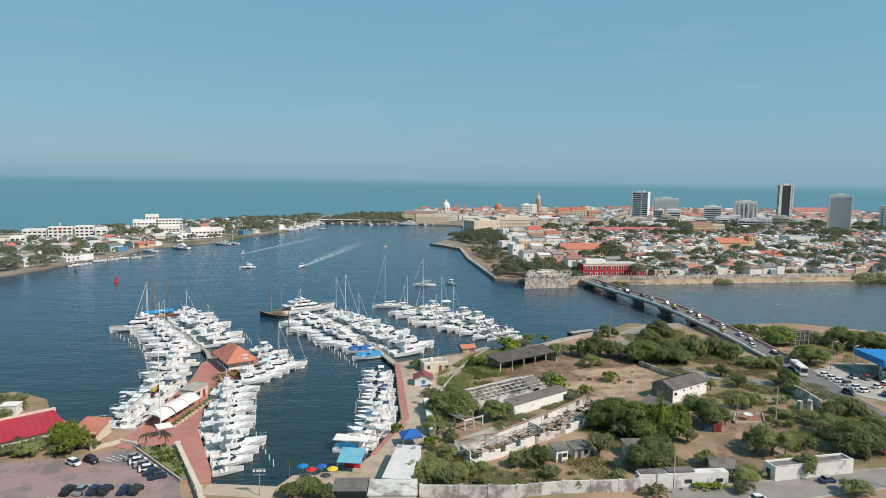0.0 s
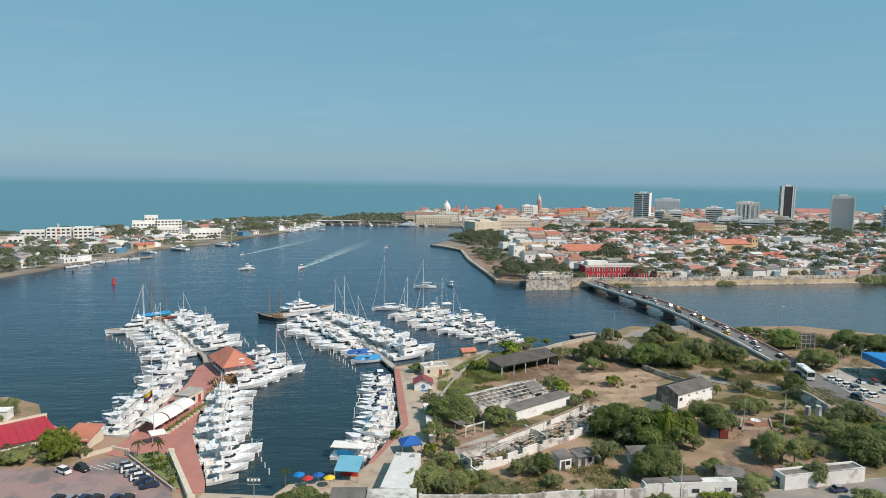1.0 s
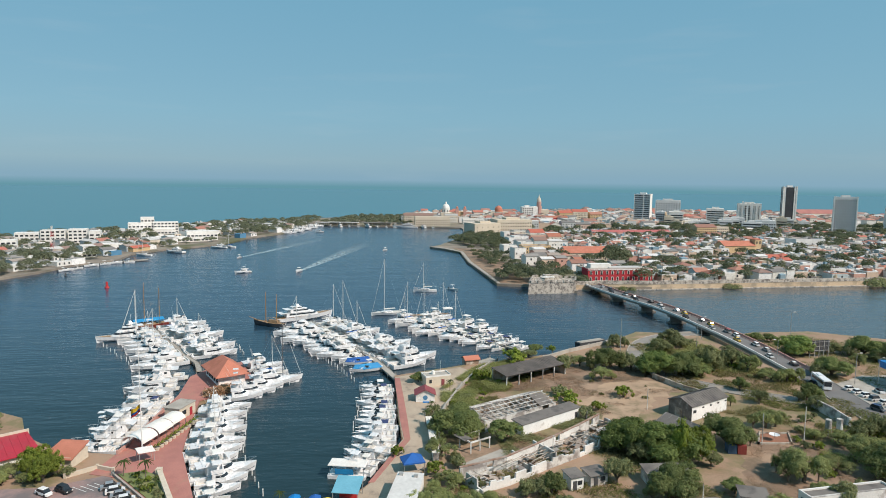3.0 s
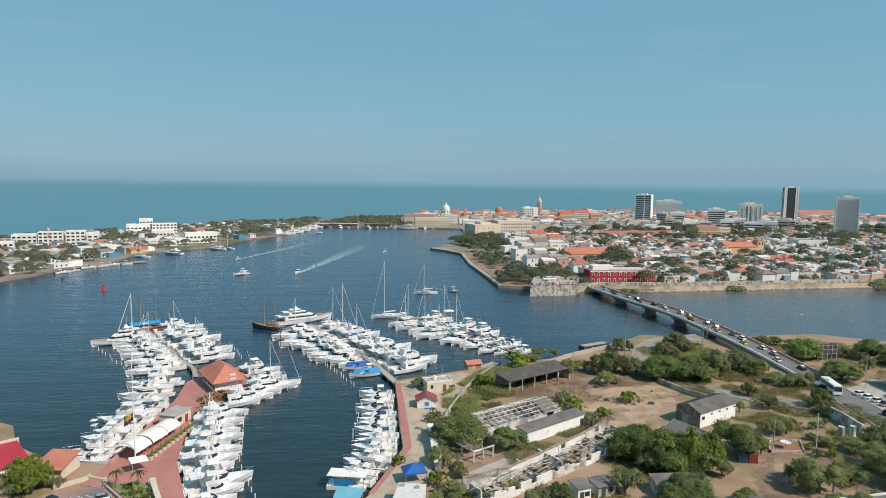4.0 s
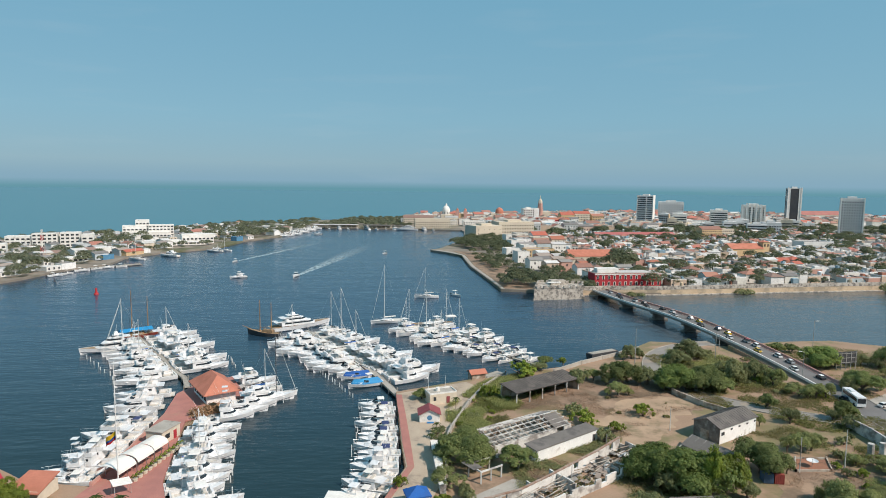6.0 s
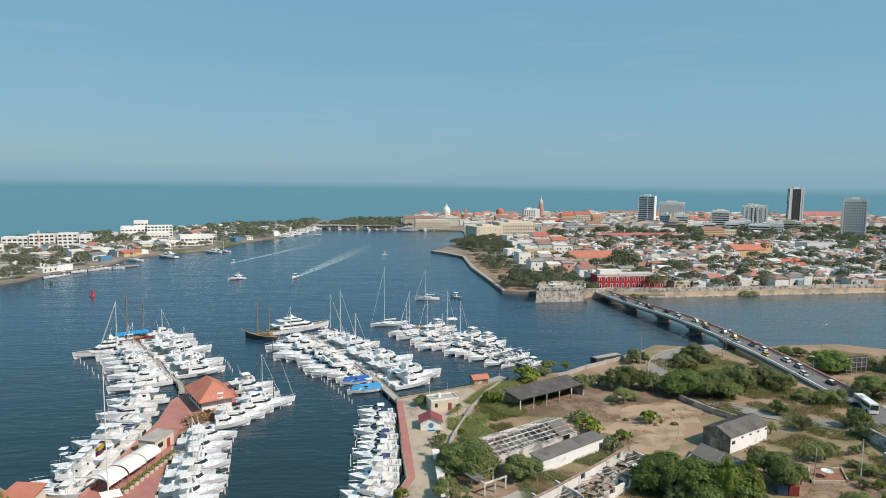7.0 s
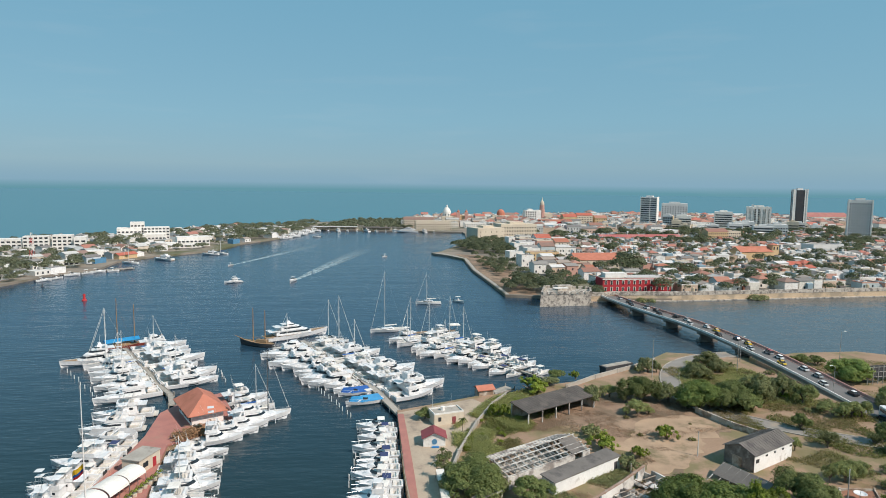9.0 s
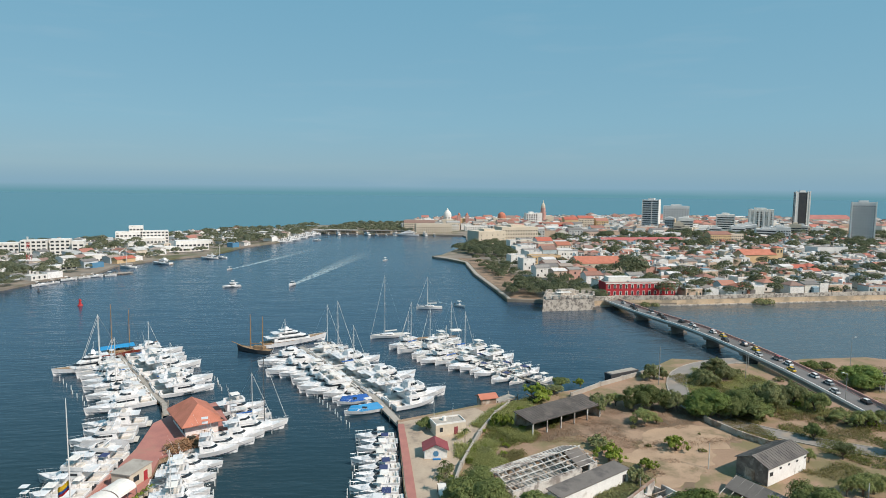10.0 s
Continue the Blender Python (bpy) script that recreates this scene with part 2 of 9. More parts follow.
WATER = water_mat()
GRASS = mat("dry_grass_ground", (0.29, 0.19, 0.125), (0.35, 0.235, 0.16), 0.12, 0.95, bump=0.6, fine=25, stain=(0.20, 0.165, 0.085), stain_at=0.53, stain_scale=0.07)
DIRT = mat("bare_earth", (0.36, 0.245, 0.165), (0.25, 0.165, 0.115), 0.12, 0.95, bump=0.5, fine=20, stain=(0.19, 0.135, 0.09), stain_at=0.51, stain_scale=0.14)
SCRUBGROUND = mat("short_lawn", (0.16, 0.19, 0.07), (0.22, 0.22, 0.10), 0.4, 0.95, bump=0.6, fine=20)
SAND = mat("pale_sand", (0.43, 0.30, 0.20), (0.35, 0.24, 0.16), 0.2, 0.95, bump=0.4, fine=15, stain=(0.20, 0.16, 0.09), stain_at=0.62, stain_scale=0.1)
CITY_GROUND = mat("town_ground", (0.29, 0.24, 0.19), (0.19, 0.165, 0.135), 0.05, 0.95, fine=20, stain=(0.12, 0.12, 0.06), stain_at=0.55, stain_scale=0.02)
ASPHALT = mat("asphalt", (0.13, 0.125, 0.12), (0.18, 0.17, 0.165), 0.1, 0.9, fine=40, stain=(0.17, 0.15, 0.14), stain_at=0.62, stain_scale=0.3)
PARKING = mat("worn_red_parking_asphalt", (0.28, 0.215, 0.20), (0.315, 0.20, 0.18), 0.06, 0.9, fine=40, stain=(0.17, 0.145, 0.14), stain_at=0.55, stain_scale=0.09)
CONCRETE = mat("concrete", (0.42, 0.38, 0.33), (0.33, 0.30, 0.26), 0.25, 0.9, fine=15, stain=(0.24, 0.21, 0.18), stain_at=0.62, stain_scale=0.4)
PAVING = mat("tan_concrete_paving", (0.45, 0.36, 0.27), (0.38, 0.30, 0.225), 0.2, 0.9, fine=15, stain=(0.25, 0.2, 0.16), stain_at=0.62, stain_scale=0.2)
REDPAVE = mat("red_brick_paving", (0.43, 0.185, 0.15), (0.36, 0.155, 0.13), 0.3, 0.85, fine=20, stain=(0.38, 0.2, 0.15), stain_at=0.6, stain_scale=0.25)
WOOD_DOCK = mat("weathered_dock_boards", (0.40, 0.36, 0.31), (0.29, 0.26, 0.22), 0.8, 0.85, fine=10)
PILE = mat("weathered_pile", (0.35, 0.32, 0.28), (0.2, 0.18, 0.15), 1.0, 0.9)
GELCOAT = mat("white_gelcoat", (0.75, 0.74, 0.73), (0.68, 0.67, 0.66), 0.3, 0.3, bump=0.0, fine=6, spec=0.5, vary=0.06)
DECKCOAT = mat("cream_deck_coating", (0.64, 0.60, 0.54), (0.50, 0.46, 0.40), 0.5, 0.6, bump=0.1, vary=0.1)
TEAK = mat("teak_deck", (0.36, 0.24, 0.14), (0.28, 0.18, 0.10), 1.0, 0.7)
GLASS_DARK = mat("tinted_glass", (0.02, 0.025, 0.03), (0.03, 0.035, 0.04), 0.5, 0.08, bump=0.0, spec=0.6)
CANVAS_BLUE = mat("blue_canvas", (0.015, 0.11, 0.38), (0.02, 0.09, 0.30), 0.6, 0.8)
CANVAS_CYAN = mat("bright_blue_tarpaulin", (0.02, 0.25, 0.50), (0.02, 0.2, 0.42), 0.6, 0.6)
CANVAS_WHITE = mat("white_canvas", (0.78, 0.75, 0.70), (0.68, 0.64, 0.58), 0.3, 0.8)
STEEL = mat("polished_steel", (0.6, 0.6, 0.6), (0.5, 0.5, 0.5), 1.0, 0.3, 0.9, bump=0)
ALU = mat("painted_mast", (0.72, 0.71, 0.68), (0.62, 0.6, 0.57), 1.0, 0.4, bump=0)
SPAR_WOOD = mat("varnished_spar", (0.40, 0.22, 0.10), (0.33, 0.18, 0.08), 1.0, 0.5)
RUBBER = mat("black_rubber", (0.02, 0.02, 0.02), (0.03, 0.03, 0.03), 1.0, 0.8)
ROOF_ORANGE = mat("orange_tile_roof", (0.50, 0.185, 0.12), (0.42, 0.15, 0.095), 0.3, 0.8, fine=15, stain=(0.40, 0.15, 0.09), stain_at=0.6)
ROOF_RED = mat("red_sheet_roof", (0.42, 0.03, 0.05), (0.35, 0.03, 0.045), 0.3, 0.6, fine=10, stain=(0.34, 0.07, 0.08), stain_at=0.62)
ROOF_GREY = mat("grey_fibre_cement_roof", (0.14, 0.125, 0.113), (0.185, 0.165, 0.148), 0.2, 0.9, fine=15, stain=(0.10, 0.09, 0.085), stain_at=0.58, stain_scale=0.25)
CLUTTER = palette("mixed_yard_clutter", [(0.70, 0.68, 0.65), (0.30, 0.28, 0.26), (0.52, 0.50, 0.47), (0.34, 0.14, 0.09), (0.16, 0.15, 0.14), (0.74, 0.72, 0.70), (0.45, 0.36, 0.28), (0.20, 0.30, 0.36)], 0.85, island=True)
ROOF_DARK = mat("sooty_sheet_roof", (0.085, 0.074, 0.066), (0.12, 0.104, 0.094), 0.2, 0.9, fine=15, stain=(0.15, 0.125, 0.11), stain_at=0.58, stain_scale=0.25)
RUST = mat("rusted_beam", (0.26, 0.15, 0.10), (0.36, 0.28, 0.23), 0.8, 0.9)
ROOF_TERRA = palette("clay_tile_roof", [(0.36, 0.13, 0.08), (0.27, 0.13, 0.095), (0.38, 0.17, 0.115), (0.23, 0.14, 0.11), (0.42, 0.11, 0.07)], 0.85)
ROOF_SHEET = palette("weathered_sheet_roof", [(0.42, 0.40, 0.38), (0.26, 0.24, 0.22), (0.52, 0.50, 0.48), (0.17, 0.155, 0.145), (0.32, 0.26, 0.22), (0.60, 0.58, 0.56)], 0.8)
WALL_TOWN = palette("weathered_limewash", [(0.72, 0.70, 0.67), (0.62, 0.54, 0.43), (0.74, 0.72, 0.70), (0.54, 0.40, 0.30), (0.62, 0.59, 0.53), (0.50, 0.28, 0.22), (0.42, 0.48, 0.49), (0.66, 0.62, 0.56)], 0.9)
FAR_TERRA = palette("far_clay_tile_roofs", [(0.36, 0.15, 0.11), (0.28, 0.14, 0.105), (0.38, 0.19, 0.14), (0.25, 0.16, 0.13), (0.42, 0.14, 0.10)], 0.85, island=True)
FAR_SHEET = palette("far_sheet_roofs", [(0.40, 0.385, 0.36), (0.25, 0.235, 0.22), (0.52, 0.50, 0.47), (0.19, 0.175, 0.165), (0.33, 0.27, 0.23), (0.60, 0.58, 0.55)], 0.8, island=True)
FAR_WALL = palette("far_limewash", [(0.72, 0.70, 0.67), (0.62, 0.54, 0.43), (0.74, 0.72, 0.70), (0.48, 0.36, 0.27), (0.60, 0.56, 0.50), (0.66, 0.64, 0.60), (0.44, 0.45, 0.44), (0.58, 0.42, 0.34)], 0.9, island=True)
WHITE_WALL = mat("white_render", (0.76, 0.74, 0.70), (0.68, 0.65, 0.60), 0.3, 0.9, fine=8, stain=(0.42, 0.39, 0.35), stain_at=0.64, stain_scale=0.35)
OLD_WALL = mat("stained_white_wall", (0.62, 0.60, 0.56), (0.50, 0.47, 0.43), 0.3, 0.9, fine=10, stain=(0.25, 0.22, 0.2), stain_at=0.54, stain_scale=0.3)
LIME_OLD = mat("peeling_limewash", (0.72, 0.70, 0.66), (0.62, 0.59, 0.55), 0.3, 0.9, fine=10, stain=(0.33, 0.29, 0.26), stain_at=0.62, stain_scale=0.35)
WHITEWASH = mat("bright_limewash", (0.80, 0.79, 0.76), (0.72, 0.70, 0.67), 0.3, 0.9, fine=10, stain=(0.45, 0.41, 0.37), stain_at=0.66, stain_scale=0.4)
RUIN_WALL = mat("decayed_plaster", (0.52, 0.47, 0.40), (0.40, 0.34, 0.28), 0.4, 0.95, fine=8, stain=(0.24, 0.17, 0.12), stain_at=0.52, stain_scale=0.35)
STONE = mat("coral_stone_wall", (0.55, 0.41, 0.275), (0.61, 0.47, 0.325), 0.15, 0.95, fine=12, stain=(0.36, 0.29, 0.21), stain_at=0.56, stain_scale=0.12)
STONE_GREY = mat("grey_coral_stone", (0.56, 0.50, 0.43), (0.44, 0.385, 0.32), 0.4, 0.95, fine=10, stain=(0.19, 0.165, 0.145), stain_at=0.53, stain_scale=0.5)
CREAM = mat("cream_render", (0.60, 0.52, 0.41), (0.54, 0.46, 0.36), 0.1, 0.9, fine=10)
OCHRE = mat("ochre_render", (0.60, 0.43, 0.25), (0.53, 0.37, 0.21), 0.2, 0.9, fine=10)
CRIMSON = mat("crimson_render", (0.42, 0.035, 0.045), (0.36, 0.03, 0.04), 0.2, 0.85, fine=10)
GREY_TOWER = mat("grey_concrete_facade", (0.66, 0.65, 0.63), (0.58, 0.57, 0.55), 0.1, 0.85, fine=10)
DARK_TOWER = mat("bronze_glass_facade", (0.055, 0.055, 0.06), (0.07, 0.065, 0.065), 0.2, 0.25, bump=0)
WINDOW = mat("window_glass", (0.03, 0.035, 0.04), (0.05, 0.055, 0.06), 0.3, 0.12, bump=0)
BRIDGE_C = mat("bridge_concrete", (0.24, 0.21, 0.18), (0.18, 0.16, 0.14), 0.3, 0.9, fine=10, stain=(0.16, 0.14, 0.12), stain_at=0.58)
PINK_RAIL = mat("faded_red_parapet", (0.52, 0.30, 0.25), (0.44, 0.25, 0.21), 0.3, 0.9, fine=10)
BARK = mat("bark", (0.13, 0.10, 0.075), (0.19, 0.15, 0.11), 1.5, 0.95)
LEAF_A = leaf_mat("broad_leaves", (0.125, 0.162, 0.052), (0.27, 0.305, 0.112))
LEAF_G = leaf_mat("fresh_green_leaves", (0.13, 0.185, 0.048), (0.27, 0.335, 0.10))
LEAF_B = leaf_mat("olive_leaves", (0.165, 0.182, 0.08), (0.32, 0.335, 0.155))
LEAF_C = leaf_mat("yellow_green_leaves", (0.15, 0.20, 0.03), (0.29, 0.34, 0.06))
LEAF_E = leaf_mat("feathery_leaves", (0.19, 0.215, 0.08), (0.36, 0.385, 0.155))
GRASSY = leaf_mat("green_grass_blades", (0.28, 0.30, 0.105), (0.44, 0.45, 0.18))
WEED = leaf_mat("withered_weeds", (0.30, 0.20, 0.135), (0.42, 0.30, 0.20))
LEAF_D = leaf_mat("dusty_far_leaves", (0.10, 0.12, 0.065), (0.19, 0.21, 0.115))
LEAF_S = leaf_mat("salt_dusted_leaves", (0.15, 0.17, 0.10), (0.27, 0.285, 0.18))
LEAF_P = leaf_mat("palm_fronds", (0.05, 0.08, 0.02), (0.12, 0.14, 0.045))
SCRUB = leaf_mat("dry_scrub", (0.10, 0.12, 0.03), (0.21, 0.21, 0.07), (0.27, 0.20, 0.11))
WHITE_PAINT = mat("white_road_paint", (0.72, 0.71, 0.68), (0.6, 0.58, 0.55), 1.0, 0.8)
DARK_METAL = mat("dark_painted_metal", (0.05, 0.05, 0.055), (0.07, 0.07, 0.07), 1.0, 0.6)
GALV = mat("galvanised_pole", (0.42, 0.41, 0.39), (0.34, 0.33, 0.31), 1.0, 0.5, 0.3)
RED_PAINT = mat("red_paint", (0.50, 0.03, 0.03), (0.42, 0.03, 0.03), 1.0, 0.5)
YELLOW_PAINT = mat("yellow_cloth", (0.75, 0.50, 0.03), (0.68, 0.45, 0.03), 1.0, 0.8)
BLUE_PAINT = mat("bright_blue_panel", (0.01, 0.20, 0.52), (0.01, 0.17, 0.45), 0.4, 0.4, bump=0)
CAR_PAINT = palette("car_paint", [(0.75, 0.75, 0.74), (0.03, 0.03, 0.035), (0.10, 0.10, 0.11), (0.72, 0.72, 0.70), (0.30, 0.31, 0.32), (0.04, 0.06, 0.14), (0.55, 0.55, 0.55), (0.30, 0.03, 0.03)], 0.3, weight=0.1)
TAXI = mat("taxi_yellow", (0.65, 0.42, 0.03), (0.6, 0.38, 0.03), 1.0, 0.35, bump=0)
ROAD_PALE = mat("pale_dusty_road", (0.27, 0.245, 0.22), (0.22, 0.20, 0.18), 0.2, 0.9, fine=30, stain=(0.33, 0.27, 0.21), stain_at=0.6, stain_scale=0.12)
ROOF_PINK = mat("sun_bleached_red_roof", (0.42, 0.13, 0.12), (0.36, 0.11, 0.10), 0.3, 0.75, stain=(0.40, 0.2, 0.18), stain_at=0.6)
ROOF_MAROON = mat("dull_maroon_roof", (0.27, 0.065, 0.07), (0.22, 0.055, 0.06), 0.5, 0.75)
FADED_BLUE = mat("faded_blue_paint", (0.09, 0.24, 0.38), (0.08, 0.2, 0.32), 0.4, 0.8)
PEN_WALL = palette("whitewashed_walls", [(0.72, 0.71, 0.68), (0.66, 0.64, 0.60), (0.74, 0.73, 0.71), (0.60, 0.52, 0.42), (0.70, 0.68, 0.65), (0.46, 0.50, 0.52)], 0.9, island=True)
BOOT = mat("dark_boot_stripe", (0.03, 0.05, 0.09), (0.04, 0.05, 0.08), 1.0, 0.5, bump=0)


def wake_mat():
    """Thin foam: dense behind the boat and along the middle, breaking up astern."""
    m, t, p = nodes_of("churned_foam")
    tc = t.nodes.new("ShaderNodeTexCoord")
    sep = t.nodes.new("ShaderNodeSeparateXYZ")
    t.links.new(tc.outputs["Generated"], sep.inputs[0])
    across = t.nodes.new("ShaderNodeMath"); across.operation = "PINGPONG"; across.inputs[1].default_value = 0.5
    t.links.new(sep.outputs[1], across.inputs[0])
    a = t.nodes.new("ShaderNodeMapRange"); a.inputs["From Max"].default_value = 0.42
    t.links.new(across.outputs[0], a.inputs["Value"])
    b = t.nodes.new("ShaderNodeMapRange"); b.inputs["To Min"].default_value, b.inputs["To Max"].default_value = 0.0, 1.15
    t.links.new(sep.outputs[0], b.inputs["Value"])
    geo = t.nodes.new("ShaderNodeNewGeometry")
    n = t.nodes.new("ShaderNodeTexNoise"); n.inputs["Scale"].default_value, n.inputs["Detail"].default_value = 0.35, 6.0
    t.links.new(geo.outputs["Position"], n.inputs["Vector"])
    r = t.nodes.new("ShaderNodeMapRange"); r.inputs["From Min"].default_value, r.inputs["From Max"].default_value = 0.3, 0.7
    t.links.new(n.outputs["Fac"], r.inputs["Value"])
    m1 = t.nodes.new("ShaderNodeMath"); m1.operation = "MULTIPLY"
    m2 = t.nodes.new("ShaderNodeMath"); m2.operation = "MULTIPLY"
    t.links.new(a.outputs[0], m1.inputs[0]); t.links.new(b.outputs[0], m1.inputs[1])
    t.links.new(m1.outputs[0], m2.inputs[0]); t.links.new(r.outputs[0], m2.inputs[1])
    p.inputs["Base Color"].default_value = (0.45, 0.56, 0.58, 1)
    p.inputs["Roughness"].default_value = 0.7
    t.links.new(m2.outputs[0], p.inputs["Alpha"])
    return m


WAKE = wake_mat()


# ---- building helpers ----
def to_mesh(name, bm, material, smooth=False):
    me = bpy.data.meshes.new(name)
    bm.normal_update()
    if smooth:
        for f in bm.faces:
            f.smooth = True
    bm.to_mesh(me)
    bm.free()
    me.materials.append(material)
    return me


def part(name, bm, material, parent=None, label="", smooth=False, m=None):
    """One mesh object under a thing or a part; bm may be a bmesh or a mesh shared by alike pieces."""
    me = bm if isinstance(bm, bpy.types.Mesh) else to_mesh(name, bm, material, smooth)
    ob = new(name, me)
    if parent:
        ob.parent = parent
    if m is not None:
        ob.matrix_basis = m
    return tagged(ob, label)


def thing(name, m, label, category, group="", kind=""):
    ob = new(name)
    ob.matrix_basis = m
    return tagged(ob, label, category, group, kind)


def structure(name, bm, material, label="", category="", m=None):
    return tagged(part(name, bm, material, None, "", False, m), label, category, "", "structure")


def box(bm, x, y, z, sx, sy, sz, rz=0.0, taper=1.0):
    """A box by the middle of its base."""
    c, s = math.cos(radians(rz)), math.sin(radians(rz))
    vs = []
    for k, f in ((0, 1.0), (sz, taper)):
        for dx, dy in ((-1, -1), (1, -1), (1, 1), (-1, 1)):
            px, py = dx * sx / 2 * f, dy * sy / 2 * f
            vs.append(bm.verts.new((x + px * c - py * s, y + px * s + py * c, z + k)))
    for q in ((3, 2, 1, 0), (4, 5, 6, 7), (0, 1, 5, 4), (1, 2, 6, 5), (2, 3, 7, 6), (3, 0, 4, 7)):
        bm.faces.new([vs[i] for i in q])
    return vs


def prism(bm, low, high):
    """A solid between two outlines of equal count, counterclockwise from above."""
    a = [bm.verts.new(p) for p in low]
    b = [bm.verts.new(p) for p in high]
    n = len(a)
    bm.faces.new(a[::-1])
    bm.faces.new(b)
    for i in range(n):
        bm.faces.new((a[i], a[(i + 1) % n], b[(i + 1) % n], b[i]))


def slab(bm, outline, z0, z1):
    area = sum(outline[i][0] * outline[(i + 1) % len(outline)][1] - outline[(i + 1) % len(outline)][0] * outline[i][1] for i in range(len(outline)))
    pts = outline if area > 0 else outline[::-1]
    prism(bm, [(x, y, z0) for x, y in pts], [(x, y, z1) for x, y in pts])


def tube(bm, a, b, r0, r1=None, n=6):
    """A tapered round bar from a to b."""
    r1 = r0 if r1 is None else r1
    a, b = Vector(a), Vector(b)
    q = (b - a).to_track_quat("Z", "Y")
    rings = []
    for p, r in ((a, r0), (b, r1)):
        rings.append([bm.verts.new(p + q @ Vector((r * math.cos(2 * math.pi * i / n), r * math.sin(2 * math.pi * i / n), 0))) for i in range(n)])
    for i in range(n):
        bm.faces.new((rings[0][i], rings[0][(i + 1) % n], rings[1][(i + 1) % n], rings[1][i]))
    bm.faces.new(rings[0][::-1])
    bm.faces.new(rings[1])


def boxes(*rows):
    bm = bmesh.new()
    for r in rows:
        box(bm, *r)
    return bm


def tubes(*rows):
    bm = bmesh.new()
    for r in rows:
        tube(bm, *r)
    return bm


def gable(bm, sx, sy, z, rise, over=0.4, thick=0.15):
    """A gable roof, ridge along x, as a shell with thickness."""
    X, Y = sx / 2 + over, sy / 2 + over
    drop = rise * over / (sy / 2)
    sec = [(-Y, z - drop), (0, z + rise), (Y, z - drop), (Y, z - drop + thick), (0, z + rise + thick), (-Y, z - drop + thick)]
    a = [bm.verts.new((-X, y, k)) for y, k in sec]
    b = [bm.verts.new((X, y, k)) for y, k in sec]
    for i in range(6):
        j = (i + 1) % 6
        bm.faces.new((a[j], a[i], b[i], b[j]))
    for ring, flip in ((a, False), (b, True)):
        for q in ((0, 1, 4, 5), (1, 2, 3, 4)):
            f = [ring[i] for i in q]
            bm.faces.new(f[::-1] if flip else f)


def hip(bm, sx, sy, z, rise, over=0.5):
    X, Y = sx / 2 + over, sy / 2 + over
    r = max(X - Y, 0.05) if X > Y else 0.05
    ry = 0.05 if X > Y else Y - X
    base = [(-X, -Y, z), (X, -Y, z), (X, Y, z), (-X, Y, z)]
    eave = [(x, y, z + 0.15) for x, y, _ in base]
    prism(bm, base, eave)
    v = [bm.verts.new(p) for p in eave]
    if X > Y:
        t = [bm.verts.new((-r, 0, z + rise)), bm.verts.new((r, 0, z + rise))]
        fs = ((v[0], v[1], t[1], t[0]), (v[1], v[2], t[1]), (v[2], v[3], t[0], t[1]), (v[3], v[0], t[0]))
    else:
        t = [bm.verts.new((0, -ry, z + rise)), bm.verts.new((0, ry, z + rise))]
        fs = ((v[0], v[1], t[0]), (v[1], v[2], t[1], t[0]), (v[2], v[3], t[1]), (v[3], v[0], t[0], t[1]))
    for f in fs:
        bm.faces.new(f)


def spread(template, m, label="", group=""):
    """First call moves the built thing to m, later calls copy it there."""
    if template.get("placed"):
        ob = copy_thing(template, m)
    else:
        template["placed"] = 1
        template.matrix_basis = m
        ob = template
    if label:
        ob["label"] = label
    if group:
        ob["group"] = group
    return ob


def at(x, y, z=0.0, turn=0.0, s=1.0, sz=None, wide=1.0):
    return pose(x, y, z, 0, 0, turn) @ Matrix.Diagonal((s, s * wide, sz or s, 1))


def inside(x, y, poly):
    hit = False
    for i in range(len(poly)):
        (x1, y1), (x2, y2) = poly[i], poly[i - 1]
        if (y1 > y) != (y2 > y) and x < (x2 - x1) * (y - y1) / (y2 - y1) + x1:
            hit = not hit
    return hit


def lathe(bm, profile, n=12):
    """A turned solid from (radius, z) pairs, bottom to top."""
    rings = [[bm.verts.new((r * math.cos(2 * math.pi * i / n), r * math.sin(2 * math.pi * i / n), z)) for i in range(n)] for r, z in profile]
    for a, b in zip(rings, rings[1:]):
        for i in range(n):
            bm.faces.new((a[i], a[(i + 1) % n], b[(i + 1) % n], b[i]))
    bm.faces.new(rings[0][::-1])
    bm.faces.new(rings[-1])
    return bm


# ---- setting: water and land ----
bm = bmesh.new()
for x0, x1 in ((-6000, -1500), (-1500, -500), (-500, 500), (500, 1500), (1500, 6000)):
    for y0, y1 in ((-800, 0), (0, 700), (700, 1500), (1500, 6500)):
        bm.faces.new([bm.verts.new(p) for p in ((x0, y0, 0), (x1, y0, 0), (x1, y1, 0), (x0, y1, 0))])
bmesh.ops.remove_doubles(bm, verts=bm.verts, dist=0.01)
structure("water", bm, WATER, "rippled blue water of the bay and the open sea", "water")

MANGA = [(-900, -600), (900, -600), (900, 150), (420, 215), (290, 245), (203, 259), (172, 276), (146, 274), (132, 268), (118, 267.5), (105, 273), (96, 275), (80, 259.5), (61, 247), (54, 241),
         (47, 238.5), (36, 234), (28, 229), (19, 227), (-5, 215), (-4.6, 207), (-4, 198), (-2.8, 178), (-1.6, 164.8), (-4.5, 155.5), (-8, 143), (-11.5, 137), (-15.5, 135.5), (-23.6, 134), (-26, 129),
         (-39.6, 130.5), (-41, 135), (-52, 159), (-57.5, 183), (-59.5, 193), (-51, 202), (-46, 206), (-58, 230), (-66, 222), (-69, 214), (-66.5, 198), (-65.2, 164), (-66, 157.6), (-80, 160), (-92, 168), (-100, 180), (-112, 186), (-140, 176), (-260, 140), (-900, 100)]
bm = bmesh.new()
